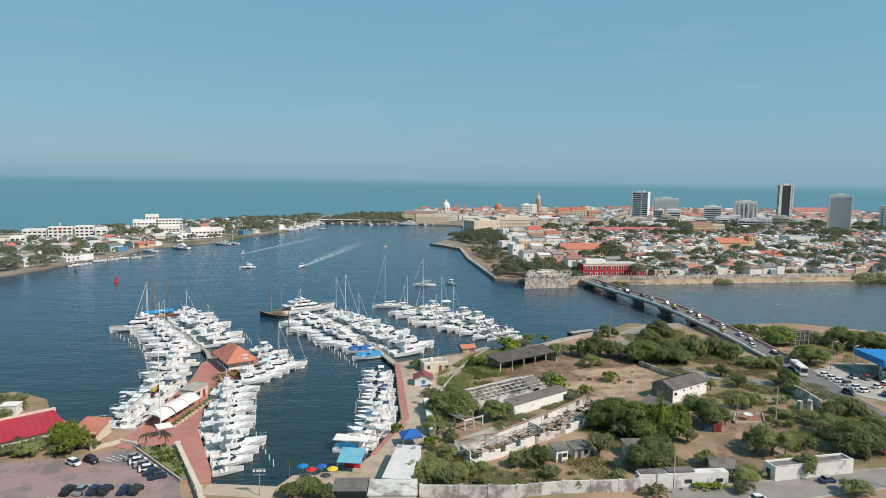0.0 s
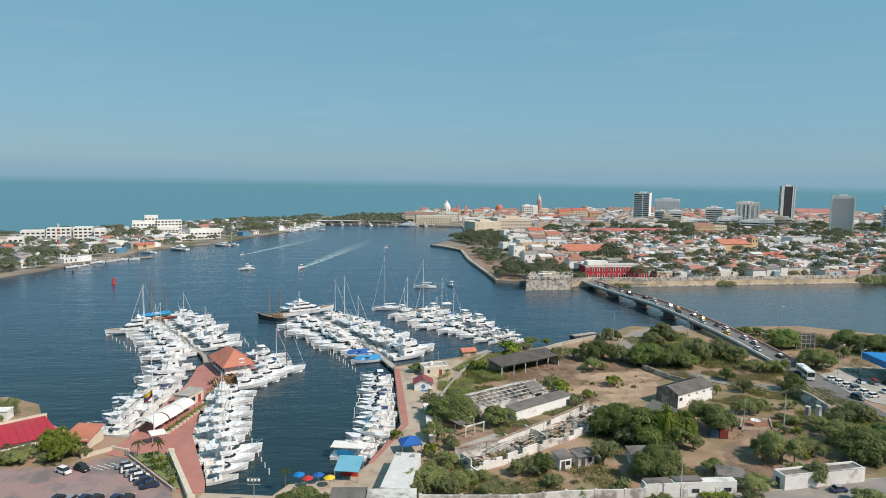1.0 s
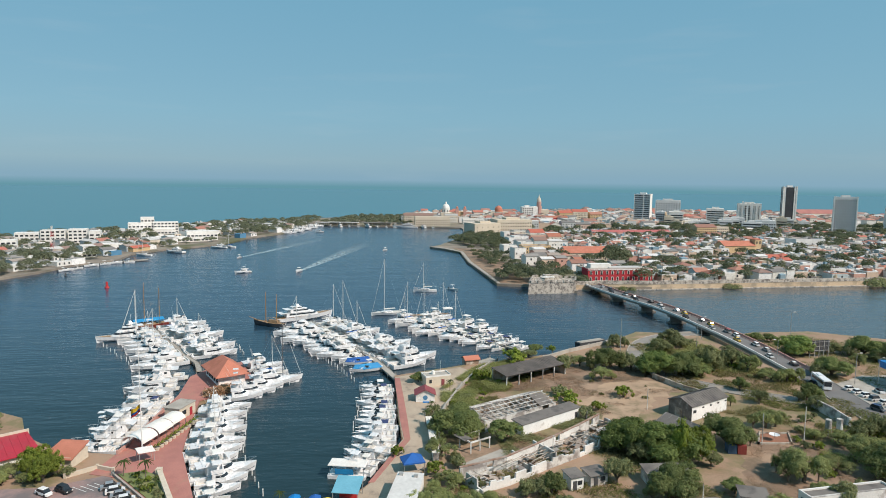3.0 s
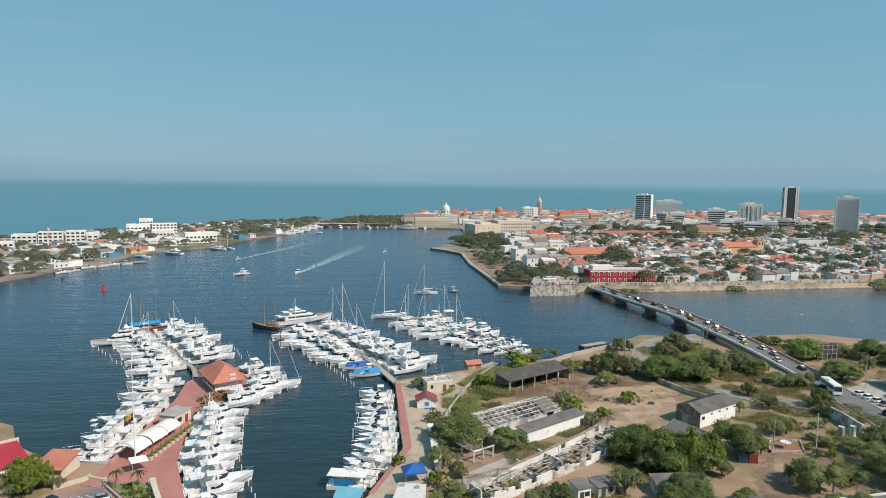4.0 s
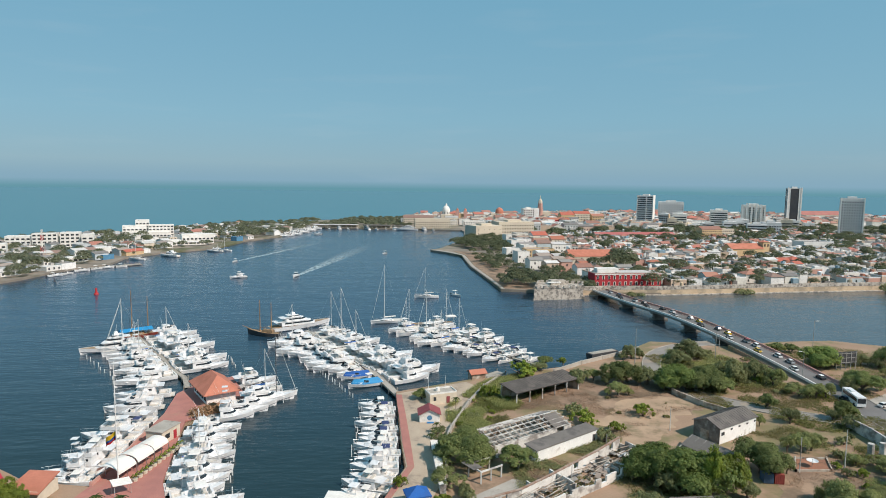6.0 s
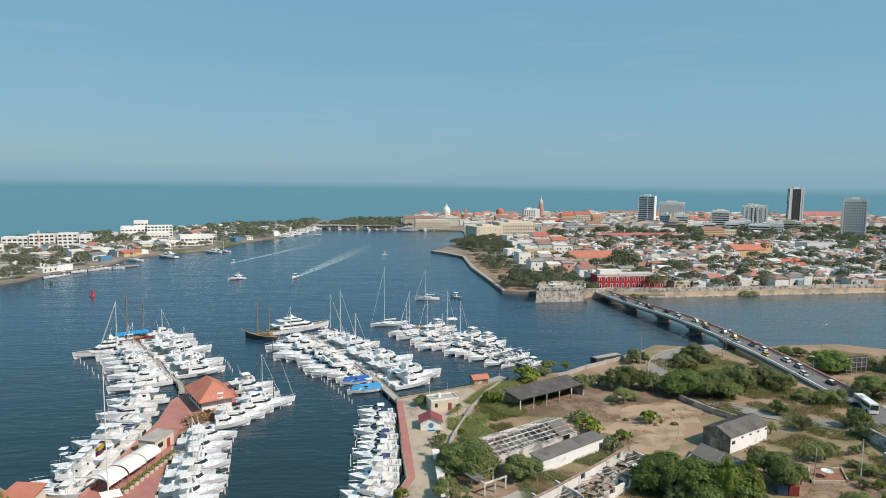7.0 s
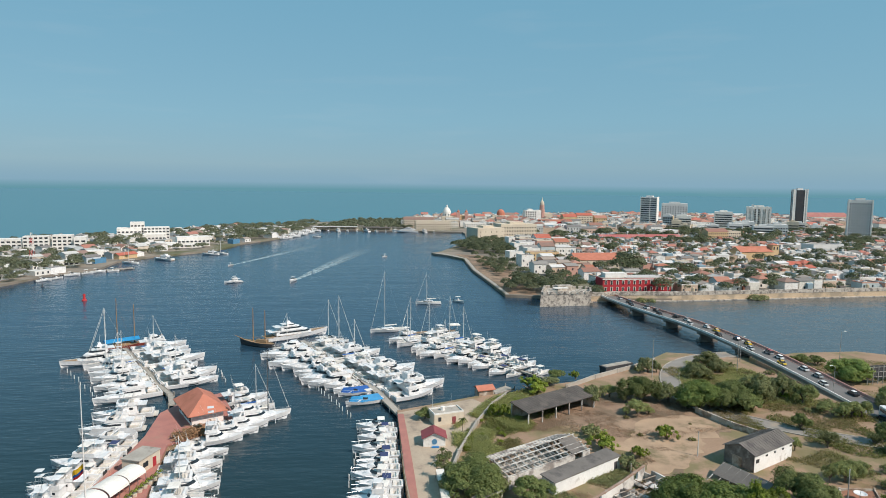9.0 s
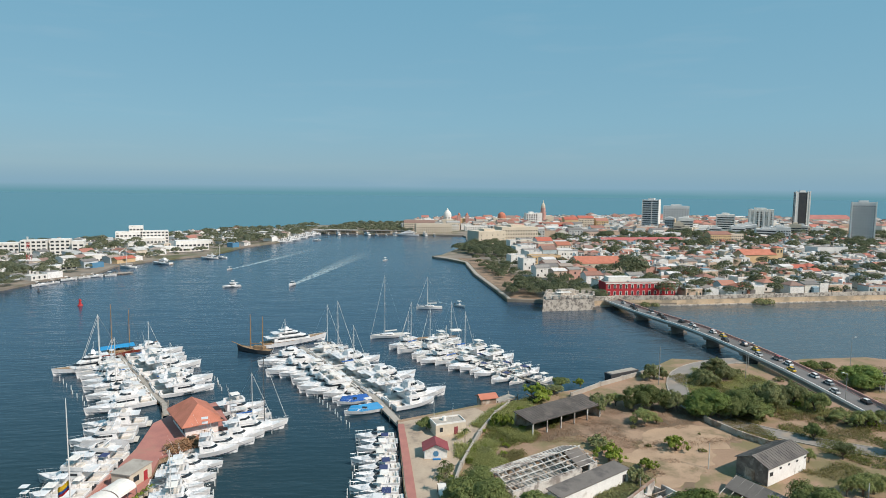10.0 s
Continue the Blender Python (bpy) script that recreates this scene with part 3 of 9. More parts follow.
slab(bm, MANGA, -3.0, 1.6)
ground_near = structure("ground_near_shore", bm, GRASS, "dry grass and scrub land on the near shore", "ground")

CITY = [(97, 375.5), (99, 387), (111, 389), (147, 389.5), (197, 396), (250, 403), (300, 409), (420, 424), (900, 480), (1600, 560), (1600, 1450), (800, 1380), (400, 1420), (120, 1290), (-20, 1215), (-110, 1120), (-137, 915),
        (-65, 904), (11, 893), (66, 880), (68, 860), (61, 745), (51, 712), (26, 633), (17, 622), (20, 614), (30, 602), (43, 576), (44, 506), (50, 440), (53, 400), (73, 396), (70, 384)]
bm = bmesh.new()
slab(bm, CITY, -3.0, 1.6)
structure("ground_old_town", bm, CITY_GROUND, "dusty ground of the old town quarter", "ground")

SPIT = [(-137, 915), (-146, 785), (-178, 700), (-184, 632), (-220, 582), (-233, 546), (-226, 505), (-243, 470), (-247, 434), (-256, 404), (-330, 372), (-700, 300), (-1100, 300), (-1100, 520), (-560, 560), (-430, 690), (-330, 850), (-250, 960), (-180, 1050), (-110, 1120)]
bm = bmesh.new()
slab(bm, SPIT, -3.0, 1.4)
structure("ground_peninsula", bm, CITY_GROUND, "built-up ground of the far peninsula", "ground")


def ragged(outline, amp, step=1.6):
    """The same outline with a worn, wavering edge."""
    out = []
    for i, a in enumerate(outline):
        b = outline[(i + 1) % len(outline)]
        n = max(1, int(math.hypot(b[0] - a[0], b[1] - a[1]) / step))
        for k in range(n):
            x, y = a[0] + (b[0] - a[0]) * k / n, a[1] + (b[1] - a[1]) * k / n
            out.append((x + amp * noise.noise(Vector((x * 0.35, y * 0.35, 3))), y + amp * noise.noise(Vector((x * 0.35, y * 0.35, 9)))))
    return out


def sheet(name, outline, z, material, label, category, thick=0.5, worn=0.0):
    bm = bmesh.new()
    slab(bm, ragged(outline, worn) if worn else outline, z - thick, z)
    return structure(name, bm, material, label, category)


# promenade, quays, yards and roads of the near shore
sheet("promenade", [(-39.4, 130.3), (-40.8, 135.1), (-51.8, 159), (-57.3, 183.1), (-59.2, 193), (-50.8, 201.9), (-45.7, 206), (-57.8, 230.3), (-66.2, 222.2), (-69.2, 214), (-66.7, 198), (-65.4, 164), (-65.8, 157.6), (-67, 148), (-60, 146), (-46, 131)], 1.72, REDPAVE, "red brick promenade along the marina", "pavement")
sheet("quay_paving", [(-26, 128), (-23.6, 133.4), (-15.7, 134.9), (-10.6, 137.3), (-7.8, 142.7), (-4.3, 155.5), (-1.4, 164.7), (-2.6, 177.5), (-3.8, 197.5), (-4.8, 213), (17, 224), (20, 219), (14, 200), (7, 178), (7, 160), (3, 148), (2, 127)], 1.72, PAVING, "tan concrete quay beside the boats", "pavement")
sheet("quay_edge", [(-7.0, 143), (-2.7, 155.7), (0.4, 164.6), (-0.4, 177), (-1.8, 195.5), (-3.2, 212), (-4.9, 212), (-3.7, 195.5), (-2.4, 177), (-1.1, 164.9), (-4.0, 155.8), (-8.2, 143)], 1.80, REDPAVE, "red painted edge of the quay", "pavement")
sheet("parking_lot", [(-180, 60), (-43, 60), (-43, 124), (-46, 131), (-63, 147.5), (-72, 142.5), (-88, 141), (-130, 140), (-180, 120)], 1.68, PARKING, "worn reddish asphalt parking lot", "pavement")
sheet("bare_yard", [(28, 200), (40, 203), (50, 203), (62, 194), (76, 196), (90, 203), (80, 213), (79, 224), (62, 231), (48, 222), (40, 214), (30, 208)], 1.625, DIRT, "bare brown earth of the empty yard", "ground", worn=2.2)
sheet("sandy_patch", [(46, 190), (54, 195), (60, 206), (70, 210), (84, 207), (78, 198), (72, 192), (66, 184), (60, 178), (50, 174), (54, 184)], 1.645, SAND, "pale sand worn by tyres", "ground", worn=2.2)
sheet("dirt_lane", [(12, 160), (30, 160), (48, 172), (60, 178), (58, 171), (46, 163), (34, 152), (20, 148), (12, 150)], 1.635, DIRT, "brown dirt lane between the ruins", "ground", worn=2.2)
sheet("dirt_yard", [(66, 130), (80, 128), (86, 140), (104, 143), (112, 156), (100, 160), (96, 168), (82, 166), (76, 152), (70, 142)], 1.635, DIRT, "reddish dirt yard", "ground", worn=2.2)



# ---- road bridge over the canal ----
def along(points, n):
    """Evenly spread points and headings on a smooth line."""
    pts = [Vector((*p, 0)) if len(p) == 2 else Vector(p) for p in points]
    out = []
    m = len(pts) - 1
    for i in range(n + 1):
        u = i / n * m
        k = min(int(u), m - 1)
        f = u - k
        p0, p1, p2, p3 = pts[max(k - 1, 0)], pts[k], pts[k + 1], pts[min(k + 2, m)]
        p = 0.5 * (2 * p1 + (p2 - p0) * f + (2 * p0 - 5 * p1 + 4 * p2 - p3) * f * f + (3 * p1 - p0 - 3 * p2 + p3) * f ** 3)
        out.append(p)
    return out


def ribbon(bm, line, off0, off1, z0, z1):
    """A strip of constant section that follows a line, between two side offsets (left is positive), z relative to the line."""
    rows = []
    for i, p in enumerate(line):
        d = (line[min(i + 1, len(line) - 1)] - line[max(i - 1, 0)])
        d.z = 0
        d.normalize()
        s = Vector((-d.y, d.x, 0))
        rows.append([bm.verts.new((*(p + s * o).xy, p.z + z)) for o, z in ((off0, z0), (off1, z0), (off1, z1), (off0, z1))])
    for a, b in zip(rows, rows[1:]):
        for i in range(4):
            j = (i + 1) % 4
            bm.faces.new((a[i], a[j], b[j], b[i]))
    bm.faces.new(rows[0][::-1])
    bm.faces.new(rows[-1])
    bmesh.ops.recalc_face_normals(bm, faces=bm.faces)


BRIDGE = along([(109.5, 389, 3.0), (112, 360, 3.9), (116.5, 335, 4.4), (121.2, 312, 4.9), (124.4, 292, 4.8), (126.8, 272, 4.4), (128.8, 255, 3.8), (130.6, 236, 2.8), (131.2, 214, 1.9)], 48)
bridge = thing("bridge", pose(0, 0, 0), "long low concrete road bridge with faded red parapet", "bridge", kind="structure")
bm = bmesh.new(); ribbon(bm, BRIDGE, -4.6, 4.6, -0.85, 0.0); part("deck", bm, BRIDGE_C, bridge)
bm = bmesh.new(); ribbon(bm, BRIDGE, -3.4, 3.4, 0.0, 0.03); part("carriageway", bm, ASPHALT, bridge)
bm = bmesh.new(); ribbon(bm, BRIDGE, -4.6, -4.2, 0.0, 0.8); part("parapet", bm, WHITE_WALL, bridge)
bm = bmesh.new(); ribbon(bm, BRIDGE, 4.2, 4.6, 0.0, 0.95); part("parapet", bm, PINK_RAIL, bridge, "faded red parapet")
bm = bmesh.new(); ribbon(bm, BRIDGE, 3.45, 4.2, 0.0, 0.16); part("footway", bm, PINK_RAIL, bridge)
bm = bmesh.new(); ribbon(bm, BRIDGE, -4.2, -3.45, 0.0, 0.16); part("footway", bm, CONCRETE, bridge)
for i in range(8, 36, 7):
    p, q = BRIDGE[i], BRIDGE[i + 1]
    ang = math.degrees(math.atan2(q.y - p.y, q.x - p.x))
    bm = bmesh.new()
    box(bm, 0, 0, p.z - 1.8, 2.0, 8.6, 0.95)
    box(bm, 0, 0, -2.5, 1.1, 6.4, p.z + 0.7)
    box(bm, 0, 0, -2.5, 2.6, 8.4, 3.1)
    part("pier", bm, BRIDGE_C, bridge, m=pose(p.x, p.y, 0, 0, 0, ang))
bm = bmesh.new(); ribbon(bm, BRIDGE[33:], -6.0, 6.0, -6.0, -0.86)
structure("ramp_embankment", bm, GRASS, "grassy earth bank carrying the bridge ramp", "ground")
ROADS = [
    ("road_bridge_approach", [(131.2, 216, 1.72), (130.4, 205, 1.72), (128.2, 190, 1.72), (126.5, 175, 1.72), (126, 158, 1.72), (128, 130, 1.72), (134, 90, 1.72)], 4.6),
    ("road_shore_loop", [(121, 272, 1.70), (112, 270, 1.70), (101, 265, 1.70), (91, 256, 1.70), (84, 243, 1.70), (80.5, 229, 1.70), (81.5, 218, 1.70), (87, 209.5, 1.70), (95, 202, 1.70), (103, 196, 1.70), (112, 191, 1.70), (127, 184, 1.70)], 3.0),
    ("road_front", [(52, 122, 1.70), (75, 125, 1.70), (95, 129, 1.70), (130, 133, 1.70), (170, 135, 1.70)], 4.0),
]
for name, pts, half in ROADS:
    bm = bmesh.new(); ribbon(bm, along(pts, 30), -half, half, -0.4, 0.04)
    structure(name, bm, ASPHALT if name.endswith("approach") else ROAD_PALE, "grey asphalt road with worn surface", "road")
    for o in (-half, half):
        bm = bmesh.new(); ribbon(bm, along(pts, 30), o - 0.15, o + 0.15, -0.3, 0.16)
        structure("trim_kerb", bm, CONCRETE, "pale concrete kerb of the road", "kerb")

# ---- bastion and city wall ----
bastion = thing("bastion", pose(0, 0, 0), "weathered grey coral-stone bastion at the canal mouth", "fort")
bm = bmesh.new()
B0 = [(67, 371.5), (96.5, 376), (100.5, 391), (74, 396)]
prism(bm, [(x, y, -2) for x, y in B0], [(x * 0.96 + 88 * 0.04, y * 0.96 + 386 * 0.04, 6.6) for x, y in B0])
part("rampart", bm, STONE_GREY, bastion)
for (x0, y0), (x1, y1) in zip(B0, B0[1:] + B0[:1]):
    n = 7
    me = to_mesh("merlon", boxes((0, 0, 0, math.hypot(x1 - x0, y1 - y0) / n * 0.62, 1.1, 1.3)), STONE_GREY)
    for i in range(n):
        f = (i + 0.5) / n
        x, y = (x0 + (x1 - x0) * f) * 0.94 + 88 * 0.06, (y0 + (y1 - y0) * f) * 0.94 + 386 * 0.06
        part("merlon", me, None, bastion, m=pose(x, y, 6.6, 0, 0, math.degrees(math.atan2(y1 - y0, x1 - x0))))
bm = bmesh.new(); box(bm, 84, 388, 6.6, 9, 5, 2.6, 10); part("guardhouse", bm, STONE_GREY, bastion)
bm = bmesh.new(); box(bm, 80, 379, 9.0, 8, 3.2, 0.25, 8)
for dx in (-3.5, 3.5):
    tube(bm, (80 + dx, 379, 6.6), (80 + dx, 379, 9), 0.1)
part("awning", bm, CANVAS_WHITE, bastion)
WALL = [Vector(p) for p in ((98.5, 386.5, 0), (107.5, 387.2, 0), (112, 389.6, 0), (147, 389.8, 0), (197, 396.3, 0), (250, 403.3, 0), (300, 409.3, 0), (420, 424.3, 0))]
bm = bmesh.new(); ribbon(bm, WALL, -0.3, 4.5, -2, 4.7)
city_wall = structure("wall_old_city", bm, STONE, "sunlit coral-stone city wall along the canal", "wall")
bm = bmesh.new(); ribbon(bm, WALL, -0.42, 0.5, 3.3, 5.5); part("parapet", bm, STONE_GREY, city_wall)
bm = bmesh.new(); ribbon(bm, WALL, -1.6, -0.3, -1, 0.5); part("footing", bm, STONE_GREY, city_wall)
for i, d in enumerate(((131, 391), (160, 393), (222, 401), (275, 408), (340, 416))):
    bm = bmesh.new(); tube(bm, (0, 0, 0), (0, 0, 1.6), 1.1, 0.9, 8); tube(bm, (0, 0, 1.6), (0, 0, 2.3), 0.95, 0.1, 8)
    part("sentry_box", bm, STONE, city_wall, m=pose(d[0], d[1] - 1.0, 5.5)) if i in (1, 3) else bm.free()



# ---- trees ----
def unit(v):
    return v / (np.linalg.norm(v, axis=1)[:, None] + 1e-9)


def blades(name, p, nrm, s, material, r):
    """Leaf blades as small triangles at points p, facing nrm, of size s."""
    u = unit(np.cross(nrm, r.normal(size=p.shape)))
    t = np.cross(nrm, u)
    s = s[:, None]
    q = np.stack((p + u * s, p + t * s * 0.75 - u * s * 0.5, p - t * s * 0.75 - u * s * 0.5), axis=1).reshape(-1, 3)
    me = bpy.data.meshes.new(name)
    me.from_pydata(q.tolist(), [], np.arange(len(q)).reshape(-1, 3).tolist())
    me.materials.append(material)
    return me


def crown_mesh(name, R, H, clumps, leaves, size, material, seed, flat=0.75):
    """Uneven crown: many leaf blades in clumps scattered over lobes."""
    r = np.random.default_rng(seed)
    N = 12
    a, d = r.uniform(0, 2 * math.pi, N), R * np.sqrt(r.uniform(0.0, 0.55, N))
    lobes = np.stack((d * np.cos(a), d * np.sin(a), H * (r.uniform(-0.16, 0.14, N) + 0.20 * (1 - (d / (0.74 * R)) ** 2))), axis=1)
    lr = R * r.uniform(0.24, 0.48, N)
    k = r.integers(0, N, clumps)
    v = unit(r.normal(size=(clumps, 3)))
    v[:, 2] = np.where(v[:, 2] < -0.6, -v[:, 2], v[:, 2])
    c = lobes[k] + v * (lr[k] * r.uniform(0.75, 1.08, clumps))[:, None] * np.array((1, 1, flat))
    cr = np.repeat(R * r.uniform(0.10, 0.19, clumps), leaves)
    n = clumps * leaves
    w = unit(r.normal(size=(n, 3)))
    p = np.repeat(c, leaves, axis=0) + w * (cr * r.uniform(0.4, 1.0, n))[:, None] * np.array((1, 1, 0.7))
    nrm = unit(w * 0.8 + np.repeat(v, leaves, axis=0) * 0.7 + np.array((0, 0, 0.55)) + r.normal(size=(n, 3)) * 0.35)
    return blades(name, p, nrm, size * r.uniform(0.6, 1.3, n), material, r)


def tree_template(R, H, trunk, clumps, leaves, size, material, seed, label, limbs=6, name="tree", flat=0.75):
    """R crown radius, H crown height, trunk height of clear stem; origin at the foot."""
    t = thing(name, pose(0, 0, 0), label, "tree")
    r = random.Random(seed)
    bm = bmesh.new()
    rad = 0.06 * R + 0.08
    tube(bm, (0, 0, -0.4), (0.1, 0, trunk), rad * 1.3, rad, 7)
    for i in range(limbs):
        a = 2 * math.pi * i / limbs + r.uniform(-0.4, 0.4)
        e = Vector((math.cos(a) * R * 0.6, math.sin(a) * R * 0.6, trunk + H * r.uniform(0.25, 0.6)))
        mid = Vector((math.cos(a) * R * 0.25, math.sin(a) * R * 0.25, trunk + H * 0.22))
        tube(bm, (0.1, 0, trunk * 0.9), mid, rad * 0.7, rad * 0.45, 5)
        tube(bm, mid, e, rad * 0.45, rad * 0.15, 5)
    part("trunk", bm, BARK, t)
    part("crown", crown_mesh("crown", R, H, clumps, leaves, size, material, seed, flat), None, t, m=pose(0, 0, trunk + H * 0.36))
    return t


def palm_template(h=7.0, seed=1):
    t = thing("palm_tree", pose(0, 0, 0), "slender palm with arching fronds", "palm tree", "palms on the near shore")
    r = random.Random(seed)
    bm = bmesh.new(); tube(bm, (0, 0, -0.3), (0.2, 0, h * 0.5), 0.2, 0.16, 7); tube(bm, (0.2, 0, h * 0.5), (0.3, 0.1, h), 0.16, 0.13, 7); part("trunk", bm, BARK, t)
    for i in range(12):
        a = 2 * math.pi * i / 12 + r.uniform(-0.15, 0.15)
        lift = r.uniform(-0.1, 0.9)
        bm = bmesh.new()
        last = None
        for k in range(6):
            f = k / 5
            rr = 2.9 * f
            z = lift * 1.6 * f - 2.2 * f * f * (1.1 - lift * 0.4)
            w = 0.42 * (1 - f * 0.75) * (0.4 if k == 0 else 1)
            row = [bm.verts.new((rr, -w, z - 0.16)), bm.verts.new((rr, 0, z + 0.05)), bm.verts.new((rr, w, z - 0.16))]
            if last:
                bm.faces.new((last[0], row[0], row[1], last[1]))
                bm.faces.new((last[1], row[1], row[2], last[2]))
            last = row
        part("frond", bm, LEAF_P, t, m=pose(0.3, 0.1, h, 0, 0, math.degrees(a)))
    return t


TREES = {
    "dark": [tree_template(4.6, 5.4, 1.3, 330, 40, 0.215, LEAF_A, s, "dense dark green broadleaf tree with a round crown") for s in (31, 32, 33)],
    "big": [tree_template(7.4, 7.2, 1.2, 640, 46, 0.25, LEAF_A, s, "large dense green broadleaf tree with a domed crown", 8) for s in (35, 36)],
    "biglime": [tree_template(7.4, 6.8, 1.2, 640, 46, 0.25, LEAF_G, s, "large fresh green tree with a domed crown", 8) for s in (37, 38)],
    "olive": [tree_template(4.4, 4.2, 1.2, 250, 40, 0.19, LEAF_B, s, "olive-green spreading tree with a loose crown") for s in (41, 42, 43)],
    "lime": [tree_template(4.4, 4.4, 1.2, 270, 40, 0.195, LEAF_C, s, "bright yellow-green tree with a broad crown") for s in (51, 52)],
    "feather": [tree_template(4.6, 3.8, 1.5, 250, 44, 0.155, LEAF_E, s, "feathery pale green thorn tree with a spreading crown", 8, flat=0.62) for s in (55, 56, 57)],
    "bush": [tree_template(2.4, 2.2, 0.2, 70, 28, 0.18, LEAF_B, s, "low green bush on dry ground", 4, "bush") for s in (61, 62, 63)],
    "limebush": [tree_template(2.4, 2.0, 0.2, 66, 28, 0.18, LEAF_C, s, "low yellow-green bush on dry ground", 4, "bush") for s in (64, 65)],
    "scrub": [tree_template(2.2, 1.6, 0.1, 54, 24, 0.18, SCRUB, s, "dry pale scrub bush", 4, "bush") for s in (71, 72)],
}
PALM = [palm_template(6.5, 3), palm_template(8.0, 4)]
for k in TREES["bush"] + TREES["scrub"] + TREES["limebush"]:
    k["category"] = "bush"
_tr = random.Random(99)


def plant(kind, x, y, s=1.0, z=1.6, sz=None):
    spread(_tr.choice(TREES[kind]), at(x, y, z, _tr.uniform(0, 360), s * _tr.uniform(0.92, 1.08), (sz or s) * _tr.uniform(0.9, 1.1)))


def grove(kind, poly, n, s=(0.7, 1.1), seed=1, z=1.6, apart=2.5):
    r = random.Random(seed)
    xs, ys = [p[0] for p in poly], [p[1] for p in poly]
    got = []
    for _ in range(n * 30):
        if len(got) >= n:
            break
        x, y = r.uniform(min(xs), max(xs)), r.uniform(min(ys), max(ys))
        if inside(x, y, poly) and all(math.hypot(x - a, y - b) > apart for a, b in got):
            got.append((x, y))
            plant(kind if isinstance(kind, str) else r.choice(kind), x, y, r.uniform(*s), z)


# near shore: single trees and thickets
def plant_all(kind, rows):
    for x, y, *s in rows:
        plant(kind, x, y, s[0], sz=s[-1])


plant_all("big", ((12.6, 168.5, 0.95, 0.94), (52.9, 136.0, 0.84, 0.84), (76.4, 160.2, 1.03, 1.06), (89.5, 215.3, 1.09, 1.08), (66.5, 221.7, 1.01, 1.01), (106.4, 142.2, 0.97, 0.96), (139.8, 214.3, 0.99, 0.98), (168.1, 237.6, 1.05, 1.05), (173.0, 230.5, 1.05, 1.04), (176.1, 227.3, 0.84, 0.84),))
plant_all("olive", ((7.4, 167.5, 0.65, 0.73), (17.8, 168.0, 0.60, 0.76), (23.5, 137.0, 0.54, 0.82), (52.5, 152.5, 0.75, 0.85), (64.5, 153.0, 0.70, 0.87), (48.3, 135.0, 0.58, 0.65), (57.5, 135.5, 0.54, 0.67), (70.8, 159.2, 0.70, 0.83), (82.0, 159.7, 0.66, 0.86), (83.6, 214.3, 0.74, 0.84), (95.4, 214.8, 0.69, 0.87), (61.0, 220.7, 0.69, 0.79),))
plant_all("olive", ((72.0, 221.2, 0.65, 0.81), (112.8, 189.2, 0.58, 0.83), (101.1, 141.2, 0.66, 0.75), (111.7, 141.7, 0.62, 0.77), (146.1, 245.5, 0.63, 0.80), (152.2, 246.3, 0.59, 0.96), (134.4, 213.3, 0.68, 0.77), (145.2, 213.8, 0.63, 0.79), (162.3, 236.6, 0.72, 0.82), (173.9, 237.1, 0.67, 0.84), (167.3, 229.5, 0.72, 0.81), (178.7, 230.0, 0.67, 0.84),))
plant_all("olive", ((171.5, 226.3, 0.58, 0.65), (180.7, 226.8, 0.54, 0.67), (8.2, 127.0, 0.87, 1.05), (2.7, 126.5, 0.80, 0.79), (30.4, 131.6, 0.64, 0.58), (43.5, 141.5, 1.02, 1.32), (67.2, 149.1, 0.76, 0.98), (100.1, 220.0, 1.45, 1.71), (96.4, 219.9, 0.77, 1.25), (103.9, 221.3, 0.92, 1.16), (111.0, 224.3, 1.29, 1.63), (107.1, 223.3, 0.68, 1.22),))
plant_all("olive", ((114.6, 224.5, 0.63, 1.20), (99.9, 248.9, 1.61, 1.47), (95.3, 248.3, 1.02, 1.16), (104.3, 249.8, 0.95, 0.97), (51.6, 218.8, 1.02, 1.26), (74.3, 220.6, 1.21, 1.29), (71.3, 220.5, 0.75, 1.04), (77.5, 221.0, 0.61, 1.00), (79.3, 249.8, 1.13, 1.04), (75.7, 248.6, 0.59, 0.71), (82.2, 249.6, 0.55, 0.71), (100.2, 187.9, 0.78, 1.01),))
plant_all("olive", ((114.3, 183.5, 1.05, 1.03), (113.1, 164.1, 1.06, 1.09), (118.2, 164.6, 1.10, 1.34), (114.7, 163.9, 0.54, 1.11), (121.3, 164.5, 0.58, 0.96), (85.3, 131.5, 0.84, 1.09), (67.8, 124.3, 0.77, 0.60), (89.9, 123.0, 0.98, 0.81), (159.0, 241.0, 1.05, 0.96), (155.9, 239.9, 0.65, 0.82), (161.8, 241.4, 0.53, 0.64), (94.0, 242.9, 1.12, 1.03),))
plant_all("olive", ((90.7, 242.0, 0.69, 0.70), (96.6, 244.1, 0.64, 0.70), (42.5, 235.4, 0.96, 0.76), (46.6, 157.0, 0.61, 0.69), (56.4, 157.5, 0.57, 0.71), (76.9, 215.1, 0.60, 0.82), (86.5, 215.6, 0.56, 0.85), (138.6, 239.0, 0.61, 0.69), (148.4, 239.5, 0.57, 0.71),))
plant_all("dark", ((23.2, 163.4, 0.90, 0.84), (28.9, 137.5, 0.62, 0.66), (45.8, 241.5, 0.85, 0.78), (100.5, 199.2, 0.54, 0.60), (115.7, 190.1, 1.02, 1.25), (118.9, 190.8, 0.59, 0.83), (115.9, 150.7, 1.11, 1.02), (66.3, 137.1, 0.79, 0.62), (137.5, 257.9, 0.85, 0.82), (144.4, 257.9, 0.85, 0.83), (149.6, 246.4, 1.10, 1.18),))
